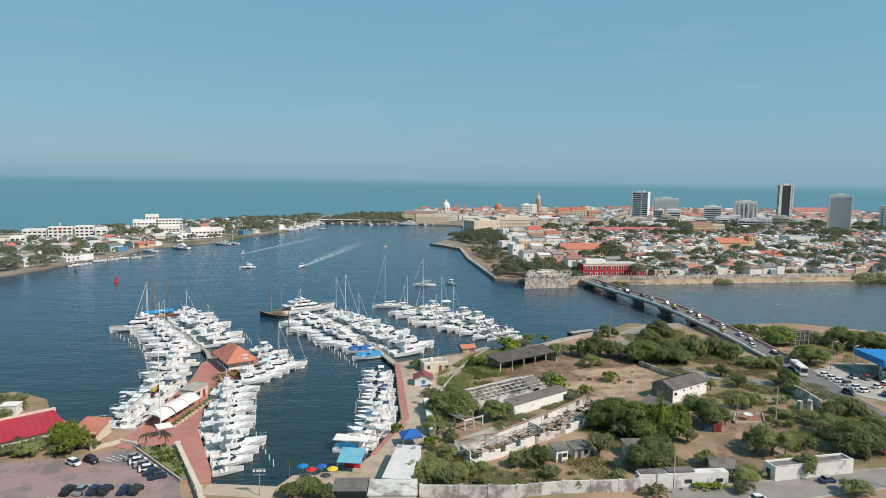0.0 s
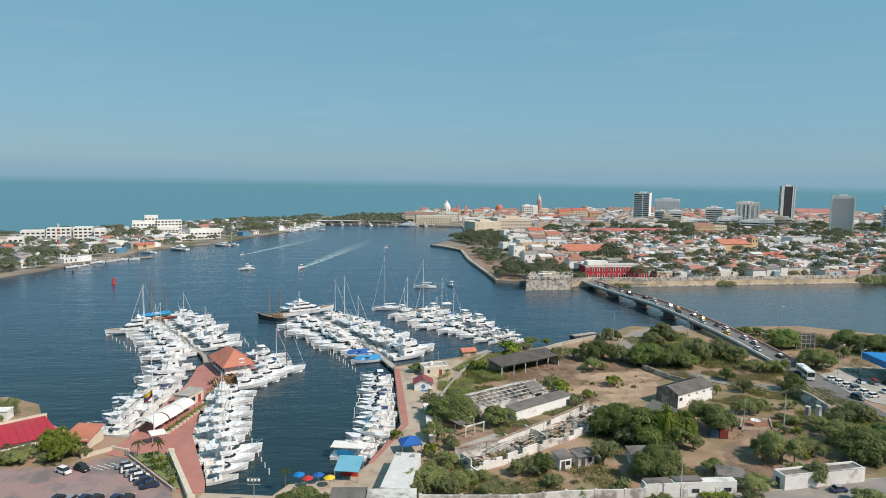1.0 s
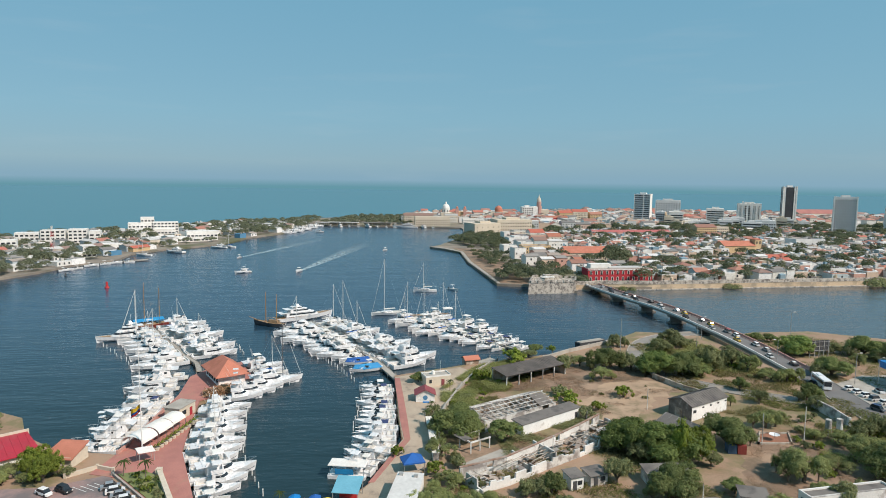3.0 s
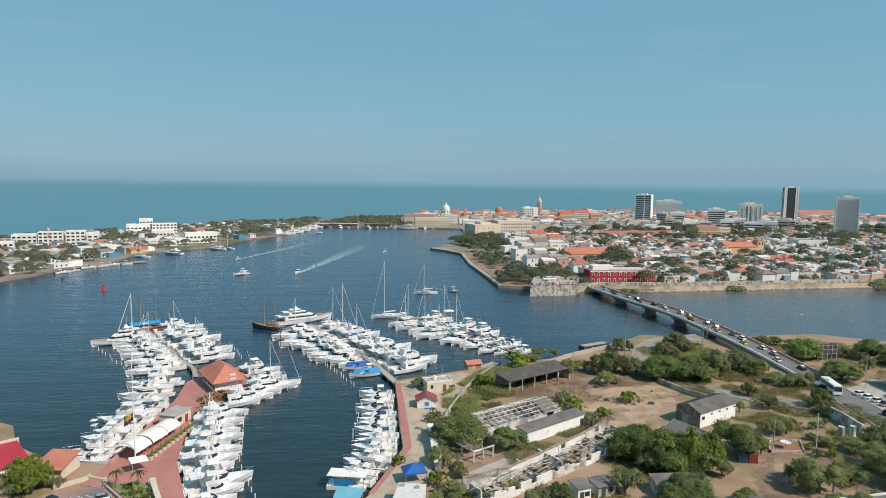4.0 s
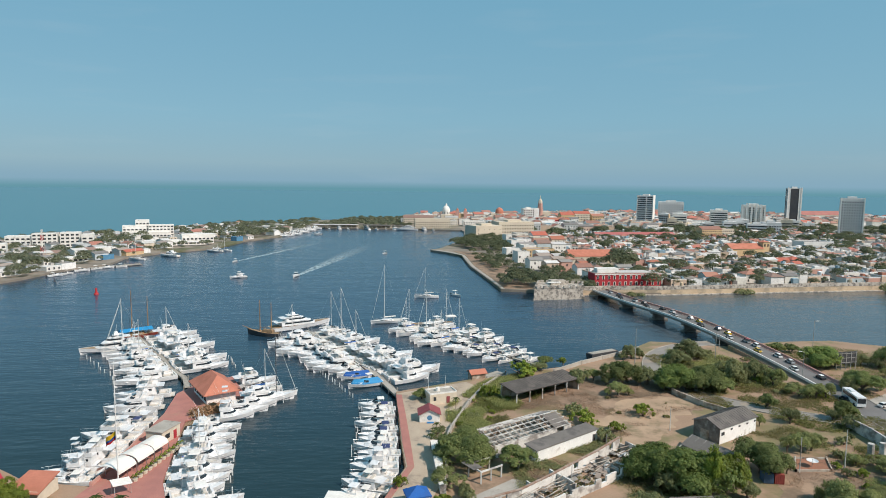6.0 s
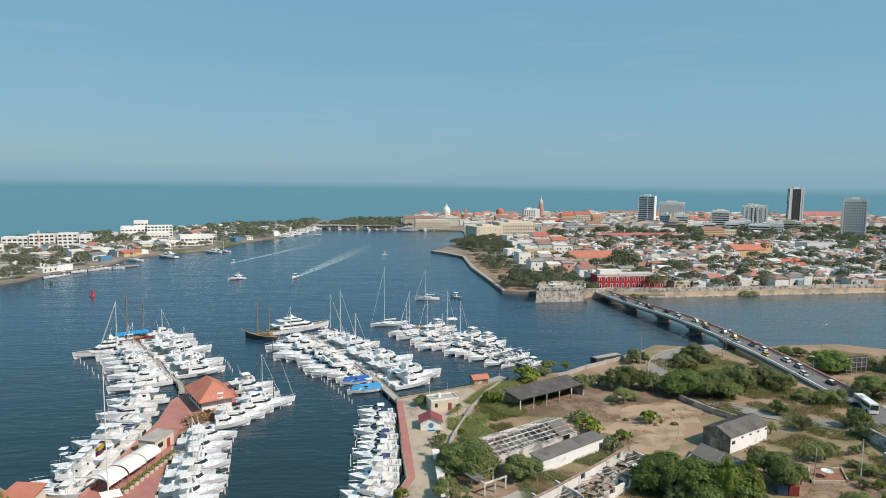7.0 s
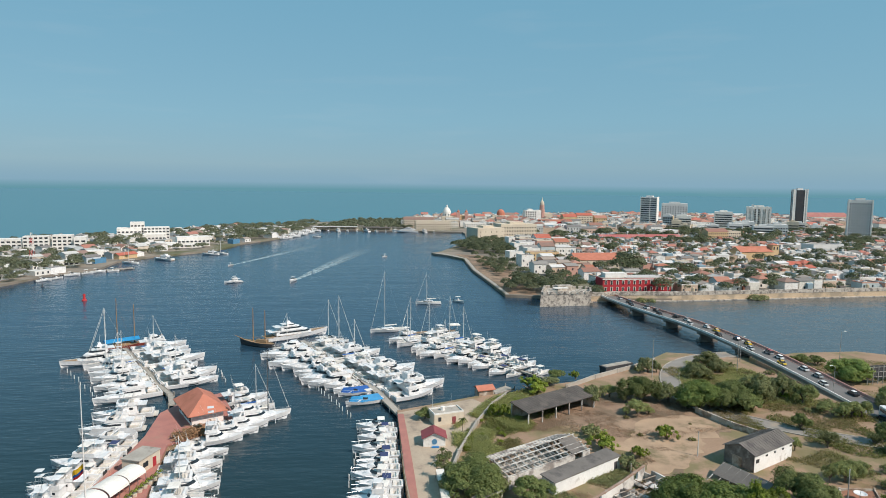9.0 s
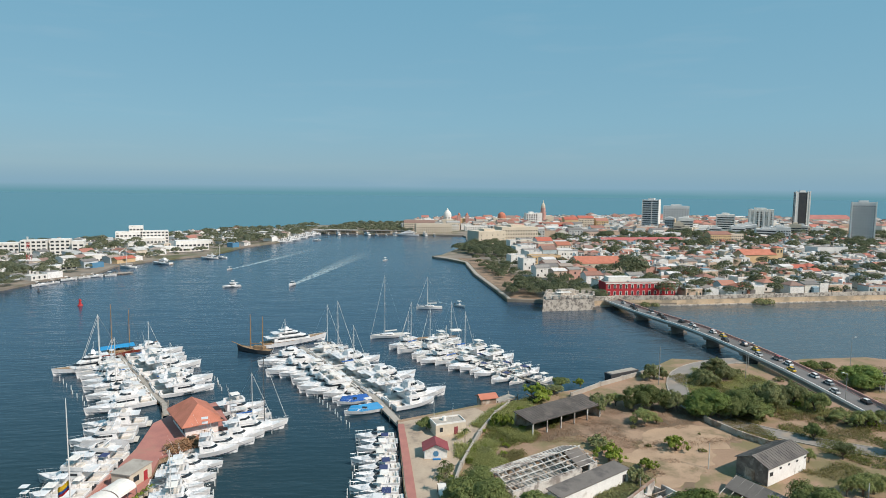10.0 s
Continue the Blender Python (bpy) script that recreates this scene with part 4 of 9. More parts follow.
plant_all("dark", ((2.6, 208.4, 0.85, 0.67), (95.1, 214.5, 1.13, 0.90),))
plant_all("biglime", ((58.5, 153.5, 1.09, 1.09), (51.5, 158.0, 0.89, 0.88), (81.7, 216.1, 0.88, 1.01), (143.5, 240.0, 0.89, 0.88),))
plant_all("feather", ((7.5, 155.4, 0.84, 0.85), (4.9, 132.8, 1.03, 0.99), (1.7, 132.5, 0.60, 0.72), (7.7, 132.6, 0.51, 0.68), (15.7, 133.6, 0.75, 0.87), (34.4, 126.1, 0.59, 0.90), (113.6, 218.5, 1.02, 1.54), (110.9, 217.9, 0.55, 1.18), (116.3, 218.6, 0.62, 1.22), (58.1, 225.0, 0.94, 0.99), (61.4, 210.7, 1.10, 1.03), (58.1, 210.3, 0.62, 0.85),))
plant_all("feather", ((64.6, 210.9, 0.70, 0.69), (91.1, 186.6, 0.77, 0.99), (92.2, 170.6, 1.26, 1.39), (88.6, 170.4, 0.65, 1.04), (95.2, 171.4, 0.76, 1.06), (120.3, 207.4, 1.19, 1.30), (117.3, 206.6, 0.71, 1.00), (123.6, 207.9, 0.73, 1.09), (116.5, 209.6, 1.07, 0.84), (100.4, 163.5, 0.86, 0.68), (104.5, 160.4, 0.97, 0.77), (105.7, 150.9, 1.41, 1.29),))
plant_all("feather", ((101.7, 150.5, 0.70, 1.02), (109.7, 152.3, 0.86, 0.91), (93.7, 145.7, 1.06, 0.83), (83.7, 141.5, 1.27, 1.75), (80.0, 141.2, 0.63, 1.30), (86.8, 141.5, 0.63, 1.41), (83.5, 147.0, 0.99, 1.44), (80.3, 146.1, 0.54, 1.19), (85.8, 147.4, 0.57, 1.19), (83.1, 135.1, 0.79, 0.92), (71.4, 129.9, 0.92, 0.72), (157.2, 225.1, 1.11, 1.16),))
plant_all("limebush", ((5.9, 146.6, 1.05, 1.26), (52.8, 243.6, 0.86, 1.03), (35.4, 230.7, 2.40, 1.96), (22.8, 209.0, 1.31, 1.57), (44.7, 188.9, 1.52, 1.38), (62.8, 193.9, 1.24, 1.38), (52.2, 183.6, 0.83, 1.00), (59.1, 126.3, 0.65, 0.54), (61.4, 126.2, 0.66, 0.54), (63.7, 126.2, 0.66, 0.54), (-2.4, 155.5, 0.83, 1.00),))
plant_all("lime", ((63.8, 152.0, 1.03, 1.48), (61.0, 150.8, 0.59, 1.25), (67.0, 152.8, 0.54, 1.07),))
plant_all("bush", ((44.6, 196.5, 1.40, 1.24), (46.9, 177.2, 1.12, 1.34), (49.3, 124.3, 1.01, 0.76),))
plant_all("feather", ((6.5, 130.5, 1.05, 1.05), (11.5, 131.5, 0.95, 0.95), (5.2, 138.5, 0.8, 0.9), (8.6, 141.5, 0.7, 0.8)))
plant_all("olive", ((26.5, 137.5, 0.85, 0.8), (23.2, 137.0, 0.6, 0.6), (30.0, 138.4, 0.7, 0.7)))
plant_all("dark", ((-19, 126, 0.8), (-22.5, 124.5, 0.7), (-16, 124, 0.6), (186, 244, 0.9), (192, 239, 0.9), (199, 238, 0.85), (206, 233, 0.9), (183, 236, 0.8), (215, 230, 0.9), (225, 226, 0.9), (236, 224, 0.9)))
grove(["limebush", "limebush", "limebush", "scrub", "bush"], [(13, 203), (12, 186), (18, 188), (27, 204), (32, 224), (25, 222)], 20, (0.35, 0.6), 9, apart=2.6)
grove(["bush", "olive", "limebush"], [(4, 126), (16, 126), (17, 140), (9, 158), (6, 150)], 18, (0.4, 0.7), 10, apart=2.4)
grove(["lime", "olive", "feather"], [(-91, 143), (-74, 144.6), (-73, 149), (-80, 149.5), (-88, 144.5)], 16, (0.55, 0.8), 11, apart=2.4)
grove(["olive", "dark"], [(-112, 126), (-92, 141), (-90, 143), (-112, 131)], 9, (0.6, 0.8), 25)
grove(["olive", "bush"], [(-112, 158), (-100, 160), (-99, 176), (-112, 182)], 10, (0.6, 0.8), 13)
grove(["scrub", "bush", "limebush"], [(86, 218), (124, 206), (122, 250), (96, 254)], 34, (0.4, 0.8), 14, apart=3)
grove(["scrub", "bush", "limebush"], [(84, 136), (130, 140), (128, 184), (100, 178)], 34, (0.4, 0.9), 15, apart=3)
grove(["scrub", "bush"], [(46, 192), (84, 192), (84, 232), (56, 240)], 9, (0.4, 0.9), 16, apart=6)
grove(["bush", "scrub"], [(16, 126), (46, 128), (44, 136), (20, 138)], 9, (0.5, 0.8), 17, apart=3)
grove(["bush", "limebush"], [(98, 254), (106, 250), (112, 256), (106, 262)], 8, (0.4, 0.7), 18, apart=2.5)
grove(["bush"], [(52, 124.6), (66, 128), (66, 129), (52, 125.2)], 5, (0.3, 0.4), 19, apart=1.3)
for i, (x, y) in enumerate(((-59.3, 146.6), (-54, 144.6), (-51, 142.2), (-49.6, 139.6), (-53.2, 140.4), (-73.7, 148.4), (-87.6, 147.4), (-24.2, 133.0), (5.2, 179.9), (4.2, 174.5), (6.0, 183), (12.0, 199.5))):
    spread(PALM[i % 2], at(x, y, 1.7, 40 * i, 0.55 if i < 5 else 0.78))


grove(["bush", "limebush"], [(4.6, 172), (6.8, 172), (8.2, 186), (6.4, 187)], 10, (0.3, 0.5), 26, 1.7, 1.4)
grove(["limebush", "bush"], [(-60, 147.2), (-46.4, 133), (-51.6, 145.6), (-55.6, 148.2)], 14, (0.3, 0.5), 21, 1.8, 1.3)
grove(["olive", "bush", "limebush"], [(-89, 142.5), (-72, 143.5), (-67, 149), (-73, 150.5), (-80, 150.5), (-88, 146)], 10, (0.5, 0.75), 22, 1.6, 2.4)


# low undergrowth, nobody could count it
def undergrowth(name, polys, n, material, label, seed, size=0.22, height=0.5):
    r = np.random.default_rng(seed)
    rr = random.Random(seed)
    tufts = []
    for poly, share in polys:
        xs, ys = [p[0] for p in poly], [p[1] for p in poly]
        got = 0
        while got < n * share:
            x, y = rr.uniform(min(xs), max(xs)), rr.uniform(min(ys), max(ys))
            if not inside(x, y, poly):
                continue
            if noise.noise(Vector((x * 0.11, y * 0.11, seed))) < -0.05:
                got += 0.3
                continue
            got += 1
            tufts.append((x, y, 1.62))
    c = np.repeat(np.array(tufts), 9, axis=0)
    m = len(c)
    c[:, :2] += r.normal(size=(m, 2)) * 0.5
    c[:, 2] += np.abs(r.normal(size=m)) * height * 0.6
    nrm = unit(r.normal(size=(m, 3)) * np.array((0.5, 0.5, 0)) + np.array((0, 0, 1.0)))
    tagged(new(name, blades(name, c, nrm, size * r.uniform(0.6, 1.5, m), material, r)), label, "undergrowth", kind="stuff")


undergrowth("undergrowth", [([(8, 126), (66, 131), (48, 171), (24, 150), (10, 142)], 0.11), ([(80, 186), (128, 150), (128, 205), (112, 262), (86, 258), (84, 214)], 0.42), ([(10, 180), (24, 190), (48, 226), (40, 238), (22, 222)], 0.16), ([(134, 200), (240, 190), (205, 252), (140, 270)], 0.18)], 24000, SCRUB, "dry grass and low weeds on the waste ground", 3, 0.17)
undergrowth("dry_weeds", [([(28, 200), (62, 193), (92, 203), (80, 213), (79, 226), (60, 234), (40, 216)], 0.45), ([(24, 152), (48, 170), (64, 180), (60, 190), (46, 186), (20, 160)], 0.2), ([(66, 130), (92, 130), (128, 150), (118, 172), (92, 168), (76, 152)], 0.35)], 9000, WEED, "withered brown weeds on the bare yard", 8, 0.10, 0.16)
undergrowth("green_scrub", [([(10, 203), (9, 182), (16, 180), (24, 192), (31, 204), (36, 228), (24, 226)], 0.55), ([(86, 222), (120, 214), (116, 252), (98, 262), (86, 244)], 0.25), ([(96, 150), (126, 150), (126, 172), (100, 172)], 0.2)], 22000, GRASSY, "knee-high yellow-green grass along the yard", 12, 0.13, 0.8)
undergrowth("lane_weeds", [([(22, 150), (44, 168), (52, 176), (44, 178), (22, 164)], 0.8), ([(10, 127), (24, 128), (22, 136), (14, 138)], 0.2)], 2600, LEAF_B, "green weeds along the dirt lane", 14, 0.14, 0.4)



# ---- boats: bow towards +x, origin amidships at the waterline ----
def hull_mesh(L, B, H, flare=1.25, full=2.6, transom=0.85):
    """Round-bowed hull with a chine, lofted from stern to stem."""
    bm = bmesh.new()
    n = 12
    rows = []
    for i in range(n + 1):
        s = i / n
        x = -L / 2 + L * s
        half = B / 2 * (transom + (1 - transom) * min(1, s * 3)) * (1 - max(0, (s - 0.35) / 0.65) ** full)
        half = max(half, 0.03)
        sheer = H * (0.85 + 0.45 * s * s)
        rake = 0.10 * L * max(0, s - 0.75) * 4 * 0.35
        chine = half * (0.91 - 0.24 * s)
        pts = [(x, 0, -0.5), (x, chine, 0.12 + 0.35 * H * s ** 3), (x + rake, half, sheer)]
        rows.append([bm.verts.new(p) for p in [(px, -py, pz) for px, py, pz in pts[:0:-1]] + pts])
    for a, b in zip(rows, rows[1:]):
        for i in range(4):
            bm.faces.new((a[i], b[i], b[i + 1], a[i + 1]))
    bm.faces.new(rows[0])
    bm.faces.new(rows[-1][::-1])
    bmesh.ops.recalc_face_normals(bm, faces=bm.faces)
    return bm


def deck_mesh(L, B, H, full=2.6, transom=0.85, inset=0.12, well=0.0):
    bm = bmesh.new()
    n = 12
    last = None
    for i in range(n + 1):
        s = i / n
        half = B / 2 * (transom + (1 - transom) * min(1, s * 3)) * (1 - max(0, (s - 0.35) / 0.65) ** full)
        half = max(half - inset, 0.02)
        rake = 0.10 * L * max(0, s - 0.75) * 4 * 0.35
        z = H * (0.85 + 0.45 * s * s) - 0.06
        if well and s < 0.24:
            continue
        row = [bm.verts.new((-L / 2 + L * s + rake - (inset if i == n else 0), y, z)) for y in (-half, half)]
        if last:
            bm.faces.new((last[0], row[0], row[1], last[1]))
        last = row
    return bm


def cockpit(t, L, B, H, well, material, transom=0.85):
    """Sunken after cockpit: floor, coamings and a bench across the stern."""
    w = B * transom * 0.98
    z = H * 0.85 - well
    bm = bmesh.new(); box(bm, -L * 0.37, 0, z - 0.05, L * 0.26 - 0.1, w - 0.1, 0.05); sole = part("cockpit_sole", bm, material, t)
    bm = bmesh.new()
    for s in (-1, 1):
        box(bm, -L * 0.37, s * (w / 2 - 0.1), z, L * 0.26 - 0.05, 0.22, well + 0.08)
    box(bm, -L / 2 + 0.16, 0, z, 0.26, w - 0.44, well + 0.08)
    part("coaming", bm, GELCOAT, t)
    bm = bmesh.new(); box(bm, -L / 2 + 0.65, 0, z, 0.6, w * 0.7, 0.42, 0, 0.94); box(bm, -L / 2 + 0.4, 0, z + 0.42, 0.14, w * 0.7, 0.35)
    part("bench", bm, CANVAS_WHITE, sole)


def boot_stripe(t, L, B, H, full, transom=0.85, material=None):
    """Dark band along the waterline, slightly proud of the hull."""
    bm = bmesh.new()
    for side in (-1, 1):
        last = None
        for i in range(13):
            s = i / 12
            half = max(B / 2 * (transom + (1 - transom) * min(1, s * 3)) * (1 - max(0, (s - 0.35) / 0.65) ** full), 0.03)
            chine = half * (0.91 - 0.24 * s)
            x = -L / 2 + L * s
            zc = 0.12 + 0.35 * H * s ** 3
            sheer = H * (0.85 + 0.45 * s * s)
            rake = 0.10 * L * max(0, s - 0.75) * 4 * 0.35
            row = []
            for f in (0.02, 0.13):
                row.append(bm.verts.new((x + rake * f, side * (chine + (half - chine) * f + 0.015), zc + (sheer - zc) * f)))
            if last:
                bm.faces.new((last[0], row[0], row[1], last[1]) if side < 0 else (last[1], row[1], row[0], last[0]))
            last = row
    part("boot_stripe", bm, material or BOOT, t)


def rail_mesh(L, B, H, full=2.6, transom=0.85):
    """Rub rail and bow rail."""
    bm = bmesh.new()
    for side in (-1, 1):
        last = None
        for i in range(5, 13):
            s = i / 12
            half = max(B / 2 * (transom + (1 - transom) * min(1, s * 3)) * (1 - max(0, (s - 0.35) / 0.65) ** full) - 0.12, 0.02)
            rake = 0.10 * L * max(0, s - 0.75) * 4 * 0.35
            p = Vector((-L / 2 + L * s + rake, side * half, H * (0.85 + 0.45 * s * s)))
            top = p + Vector((0, 0, 0.65))
            if i % 2:
                tube(bm, p, top, 0.025, 0.025, 4)
            if last:
                tube(bm, last, top, 0.025, 0.025, 4)
            last = top
    return bm


def cabin(bm, x0, x1, w, z0, z1, front=0.9, back=0.2, tuck=0.9, nose=0.55):
    """A rounded deckhouse with a raked front."""
    h = z1 - z0
    low = [(x0, -w / 2, z0), (x1 - w * nose * 0.7, -w / 2, z0), (x1 - w * 0.14, -w * 0.3, z0), (x1, 0, z0), (x1 - w * 0.14, w * 0.3, z0), (x1 - w * nose * 0.7, w / 2, z0), (x0, w / 2, z0)]
    f = front * h
    high = [(x0 + back * h, -w / 2 * tuck, z1), (x1 - w * nose * 0.7 - f, -w / 2 * tuck, z1), (x1 - w * 0.14 - f, -w * 0.3 * tuck, z1), (x1 - f, 0, z1), (x1 - w * 0.14 - f, w * 0.3 * tuck, z1), (x1 - w * nose * 0.7 - f, w / 2 * tuck, z1), (x0 + back * h, w / 2 * tuck, z1)]
    prism(bm, low, high)
    top = [e for e in bm.edges if all(abs(v.co.z - z1) < 1e-4 for v in e.verts)]
    bmesh.ops.bevel(bm, geom=top, offset=min(0.16, h * 0.2), segments=2, affect="EDGES")


def glass_band(x0, x1, w, z0, z1, f0, f1, front, back, tuck, nose=0.55, out=0.03):
    """Dark window strip wrapped round a deckhouse, between the height fractions f0 and f1, slightly proud."""
    bm = bmesh.new()
    h = z1 - z0

    def ring(f):
        k = 1 + (tuck - 1) * f
        z = z0 + h * f
        s = front * h * f
        e = out
        return [(x0 + back * h * f + w * 0.25, -w / 2 * k - e, z), (x1 - w * nose * 0.7 - s, -w / 2 * k - e, z), (x1 - w * 0.14 - s + e, -w * 0.3 * k - e, z), (x1 - s + 2 * e, 0, z), (x1 - w * 0.14 - s + e, w * 0.3 * k + e, z), (x1 - w * nose * 0.7 - s, w / 2 * k + e, z), (x0 + back * h * f + w * 0.25, w / 2 * k + e, z)]

    a = [bm.verts.new(p) for p in ring(f0)]
    b = [bm.verts.new(p) for p in ring(f1)]
    for i in range(6):
        bm.faces.new((a[i], a[i + 1], b[i + 1], b[i]))
    return bm


def motor_yacht(L=14.0, B=4.5, H=1.3, label="white flybridge motor yacht moored stern to the dock", top="arch", hull=GELCOAT, band=True):
    t = thing("motor_yacht", pose(0, 0, 0), label, "yacht", "boats in the marina")
    part("hull", hull_mesh(L, B, H), hull, t)
    part("deck", deck_mesh(L, B, H, well=0.3), GELCOAT, t)
    cockpit(t, L, B, H, 0.5, DECKCOAT)
    boot_stripe(t, L, B, H, 2.6)
    part("bow_rail", rail_mesh(L, B, H), STEEL, t)
    z = H * 0.92
    x0, x1, w = -L * 0.24, L * 0.26, B * 0.78
    bm = bmesh.new(); cabin(bm, x0, x1, w, z, z + 1.6, 1.5, 0.1, 0.86)
    house = part("deckhouse", bm, GELCOAT, t)
    part("window", glass_band(x0, x1, w, z, z + 1.6, 0.5, 0.76, 1.5, 0.1, 0.86), GLASS_DARK, house)
    # coachroof ahead of the deckhouse
    bm = bmesh.new(); cabin(bm, x1 - 2.2, L * 0.40, w * 0.75, z - 0.05, z + 0.5, 2.0, 0, 0.8); part("coachroof", bm, GELCOAT, t)
    # flybridge
    fz = z + 1.6
    bm = bmesh.new()
    box(bm, (x0 + x1) / 2 - L * 0.10, 0, fz, L * 0.40, w * 0.92, 0.1)
    for s in (-1, 1):
        box(bm, (x0 + x1) / 2 - L * 0.09, s * w * 0.44, fz + 0.1, L * 0.34, 0.08, 0.55)
    box(bm, (x0 + x1) / 2 + L * 0.08, 0, fz + 0.1, 0.5, w * 0.8, 0.65, 0, 0.85)
    fly = part("flybridge", bm, GELCOAT, t)
    bm = bmesh.new(); box(bm, (x0 + x1) / 2 - L * 0.02, 0, fz + 0.1, 0.7, w * 0.6, 0.45); box(bm, (x0 + x1) / 2 - L * 0.14, 0, fz + 0.1, 0.6, w * 0.7, 0.4)
    part("seat", bm, DECKCOAT, fly)
    ax = (x0 + x1) / 2 - L * 0.07
    if top == "lounge":
        # closed upper saloon with its own window band
        bm = bmesh.new(); cabin(bm, ax - L * 0.12, ax + L * 0.13, w * 0.74, fz + 0.1, fz + 1.55, 1.1, 0.2, 0.86); up = part("upper_saloon", bm, GELCOAT, fly)
        part("window", glass_band(ax - L * 0.12, ax + L * 0.13, w * 0.74, fz + 0.1, fz + 1.55, 0.45, 0.74, 1.1, 0.2, 0.86), GLASS_DARK, up)
    elif top == "arch":
        # open flybridge with a raked radar arch and windscreen
        bm = bmesh.new()
        for s in (-1, 1):
            tube(bm, (ax - L * 0.06, s * w * 0.42, fz + 0.3), (ax - L * 0.12, s * w * 0.34, fz + 1.5), 0.16, 0.12, 5)
        tube(bm, (ax - L * 0.12, -w * 0.36, fz + 1.5), (ax - L * 0.12, w * 0.36, fz + 1.5), 0.14, 0.14, 5)
        part("radar_arch", bm, GELCOAT, fly)
        part("windscreen", glass_band(ax, ax + L * 0.12, w * 0.8, fz + 0.55, fz + 1.0, 0.0, 1.0, 1.2, 0.0, 0.9), GLASS_DARK, fly)
    else:
        bm = bmesh.new(); box(bm, ax, 0, fz + 1.75, L * 0.17, w * 0.74, 0.08, 0, 0.85); part("bimini_top", bm, CANVAS_WHITE, fly)
        bm = tubes(*[((ax + a * L * 0.07, s * w * 0.38, fz + 0.1), (ax + a * L * 0.07, s * w * 0.34, fz + 1.75), 0.04, 0.04, 4) for a in (-1, 1) for s in (-1, 1)])
        part("frame", bm, STEEL, fly)
    bm = tubes(((ax - L * 0.1, 0.5, fz + 1.4), (ax - L * 0.1 - 0.6, 0.5, fz + 4.2), 0.03, 0.015, 4), ((ax - L * 0.1, -0.5, fz + 1.4), (ax - L * 0.1 - 0.4, -0.5, fz + 3.6), 0.03, 0.015, 4))
    part("antenna", bm, ALU, fly)
    for sd in (-1, 1):
        bm = bmesh.new()
        box(bm, L * 0.02, sd * (B / 2 * 0.975), H * 0.52, L * 0.18, 0.05, 0.26)
        part("hull_window", bm, GLASS_DARK, t)
    bm = bmesh.new(); box(bm, x0 - 0.9, 0, z + 1.55, 1.9, w * 0.9, 0.08); part("cockpit_overhang", bm, GELCOAT, t)
    bm = bmesh.new(); box(bm, -L / 2 - 0.45, 0, 0.25, 0.9, B * 0.72, 0.12); part("swim_platform", bm, TEAK if L > 15 else DECKCOAT, t)
    return t


def sport_fisher(L=12.5, B=4.2, H=1.35, tower=True):
    t = thing("sport_fishing_boat", pose(0, 0, 0), "white sport fishing boat with tuna tower and outriggers", "boat", "boats in the marina")
    part("hull", hull_mesh(L, B, H, full=3.2), GELCOAT, t)
    part("deck", deck_mesh(L, B, H, full=3.2, well=0.55), GELCOAT, t)
    cockpit(t, L, B, H, 0.6, DECKCOAT)
    boot_stripe(t, L, B, H, 3.2)
    part("bow_rail", rail_mesh(L, B, H, full=3.2), STEEL, t)
    z = H * 0.92
    x0, x1, w = -L * 0.16, L * 0.22, B * 0.74
    bm = bmesh.new(); cabin(bm, x0, x1, w, z, z + 1.5, 1.1, 0.0, 0.88)
    house = part("deckhouse", bm, GELCOAT, t)
    part("window", glass_band(x0, x1, w, z, z + 1.5, 0.48, 0.76, 1.1, 0.0, 0.88), GLASS_DARK, house)
    fz = z + 1.5
    bm = bmesh.new()
    box(bm, -L * 0.06, 0, fz, L * 0.24, w * 0.92, 0.1)
    for s in (-1, 1):
        box(bm, -L * 0.06, s * w * 0.43, fz + 0.1, L * 0.22, 0.08, 0.7)
    box(bm, L * 0.045, 0, fz + 0.1, 0.4, w * 0.8, 0.75, 0, 0.85)
    fly = part("flybridge", bm, GELCOAT, t)
    bm = bmesh.new(); box(bm, -L * 0.06, 0, fz + 1.8, L * 0.2, w * 0.8, 0.09, 0, 0.86); part("hardtop", bm, GELCOAT, fly)
    rows = [((-L * 0.06 + a * L * 0.10, s * w * 0.42, fz), (-L * 0.06 + a * L * 0.08, s * w * 0.36, fz + 1.8), 0.04, 0.04, 4) for a in (-1, 1) for s in (-1, 1)]
    if tower:
        rows += [((-L * 0.06 + a * L * 0.07, s * w * 0.34, fz + 1.85), (-L * 0.06 + a * 0.4, s * 0.5, fz + 4.4), 0.04, 0.04, 4) for a in (-1, 1) for s in (-1, 1)]
    part("frame", tubes(*rows), STEEL, fly)
    if tower:
        bm = bmesh.new(); box(bm, -L * 0.06, 0, fz + 4.3, 1.3, 1.3, 0.08); box(bm, -L * 0.06, 0, fz + 5.3, 1.5, 1.4, 0.06); part("tower_platform", bm, GELCOAT, fly)
    rows = [((L * 0.02, s * w * 0.5, z + 0.4), (-L * 0.28, s * (w * 0.5 + 1.3), z + 7.0), 0.03, 0.012, 4) for s in (-1, 1)]
    part("outrigger", tubes(rows[0]), ALU, t)
    part("outrigger", tubes(rows[1]), ALU, t)
    return t


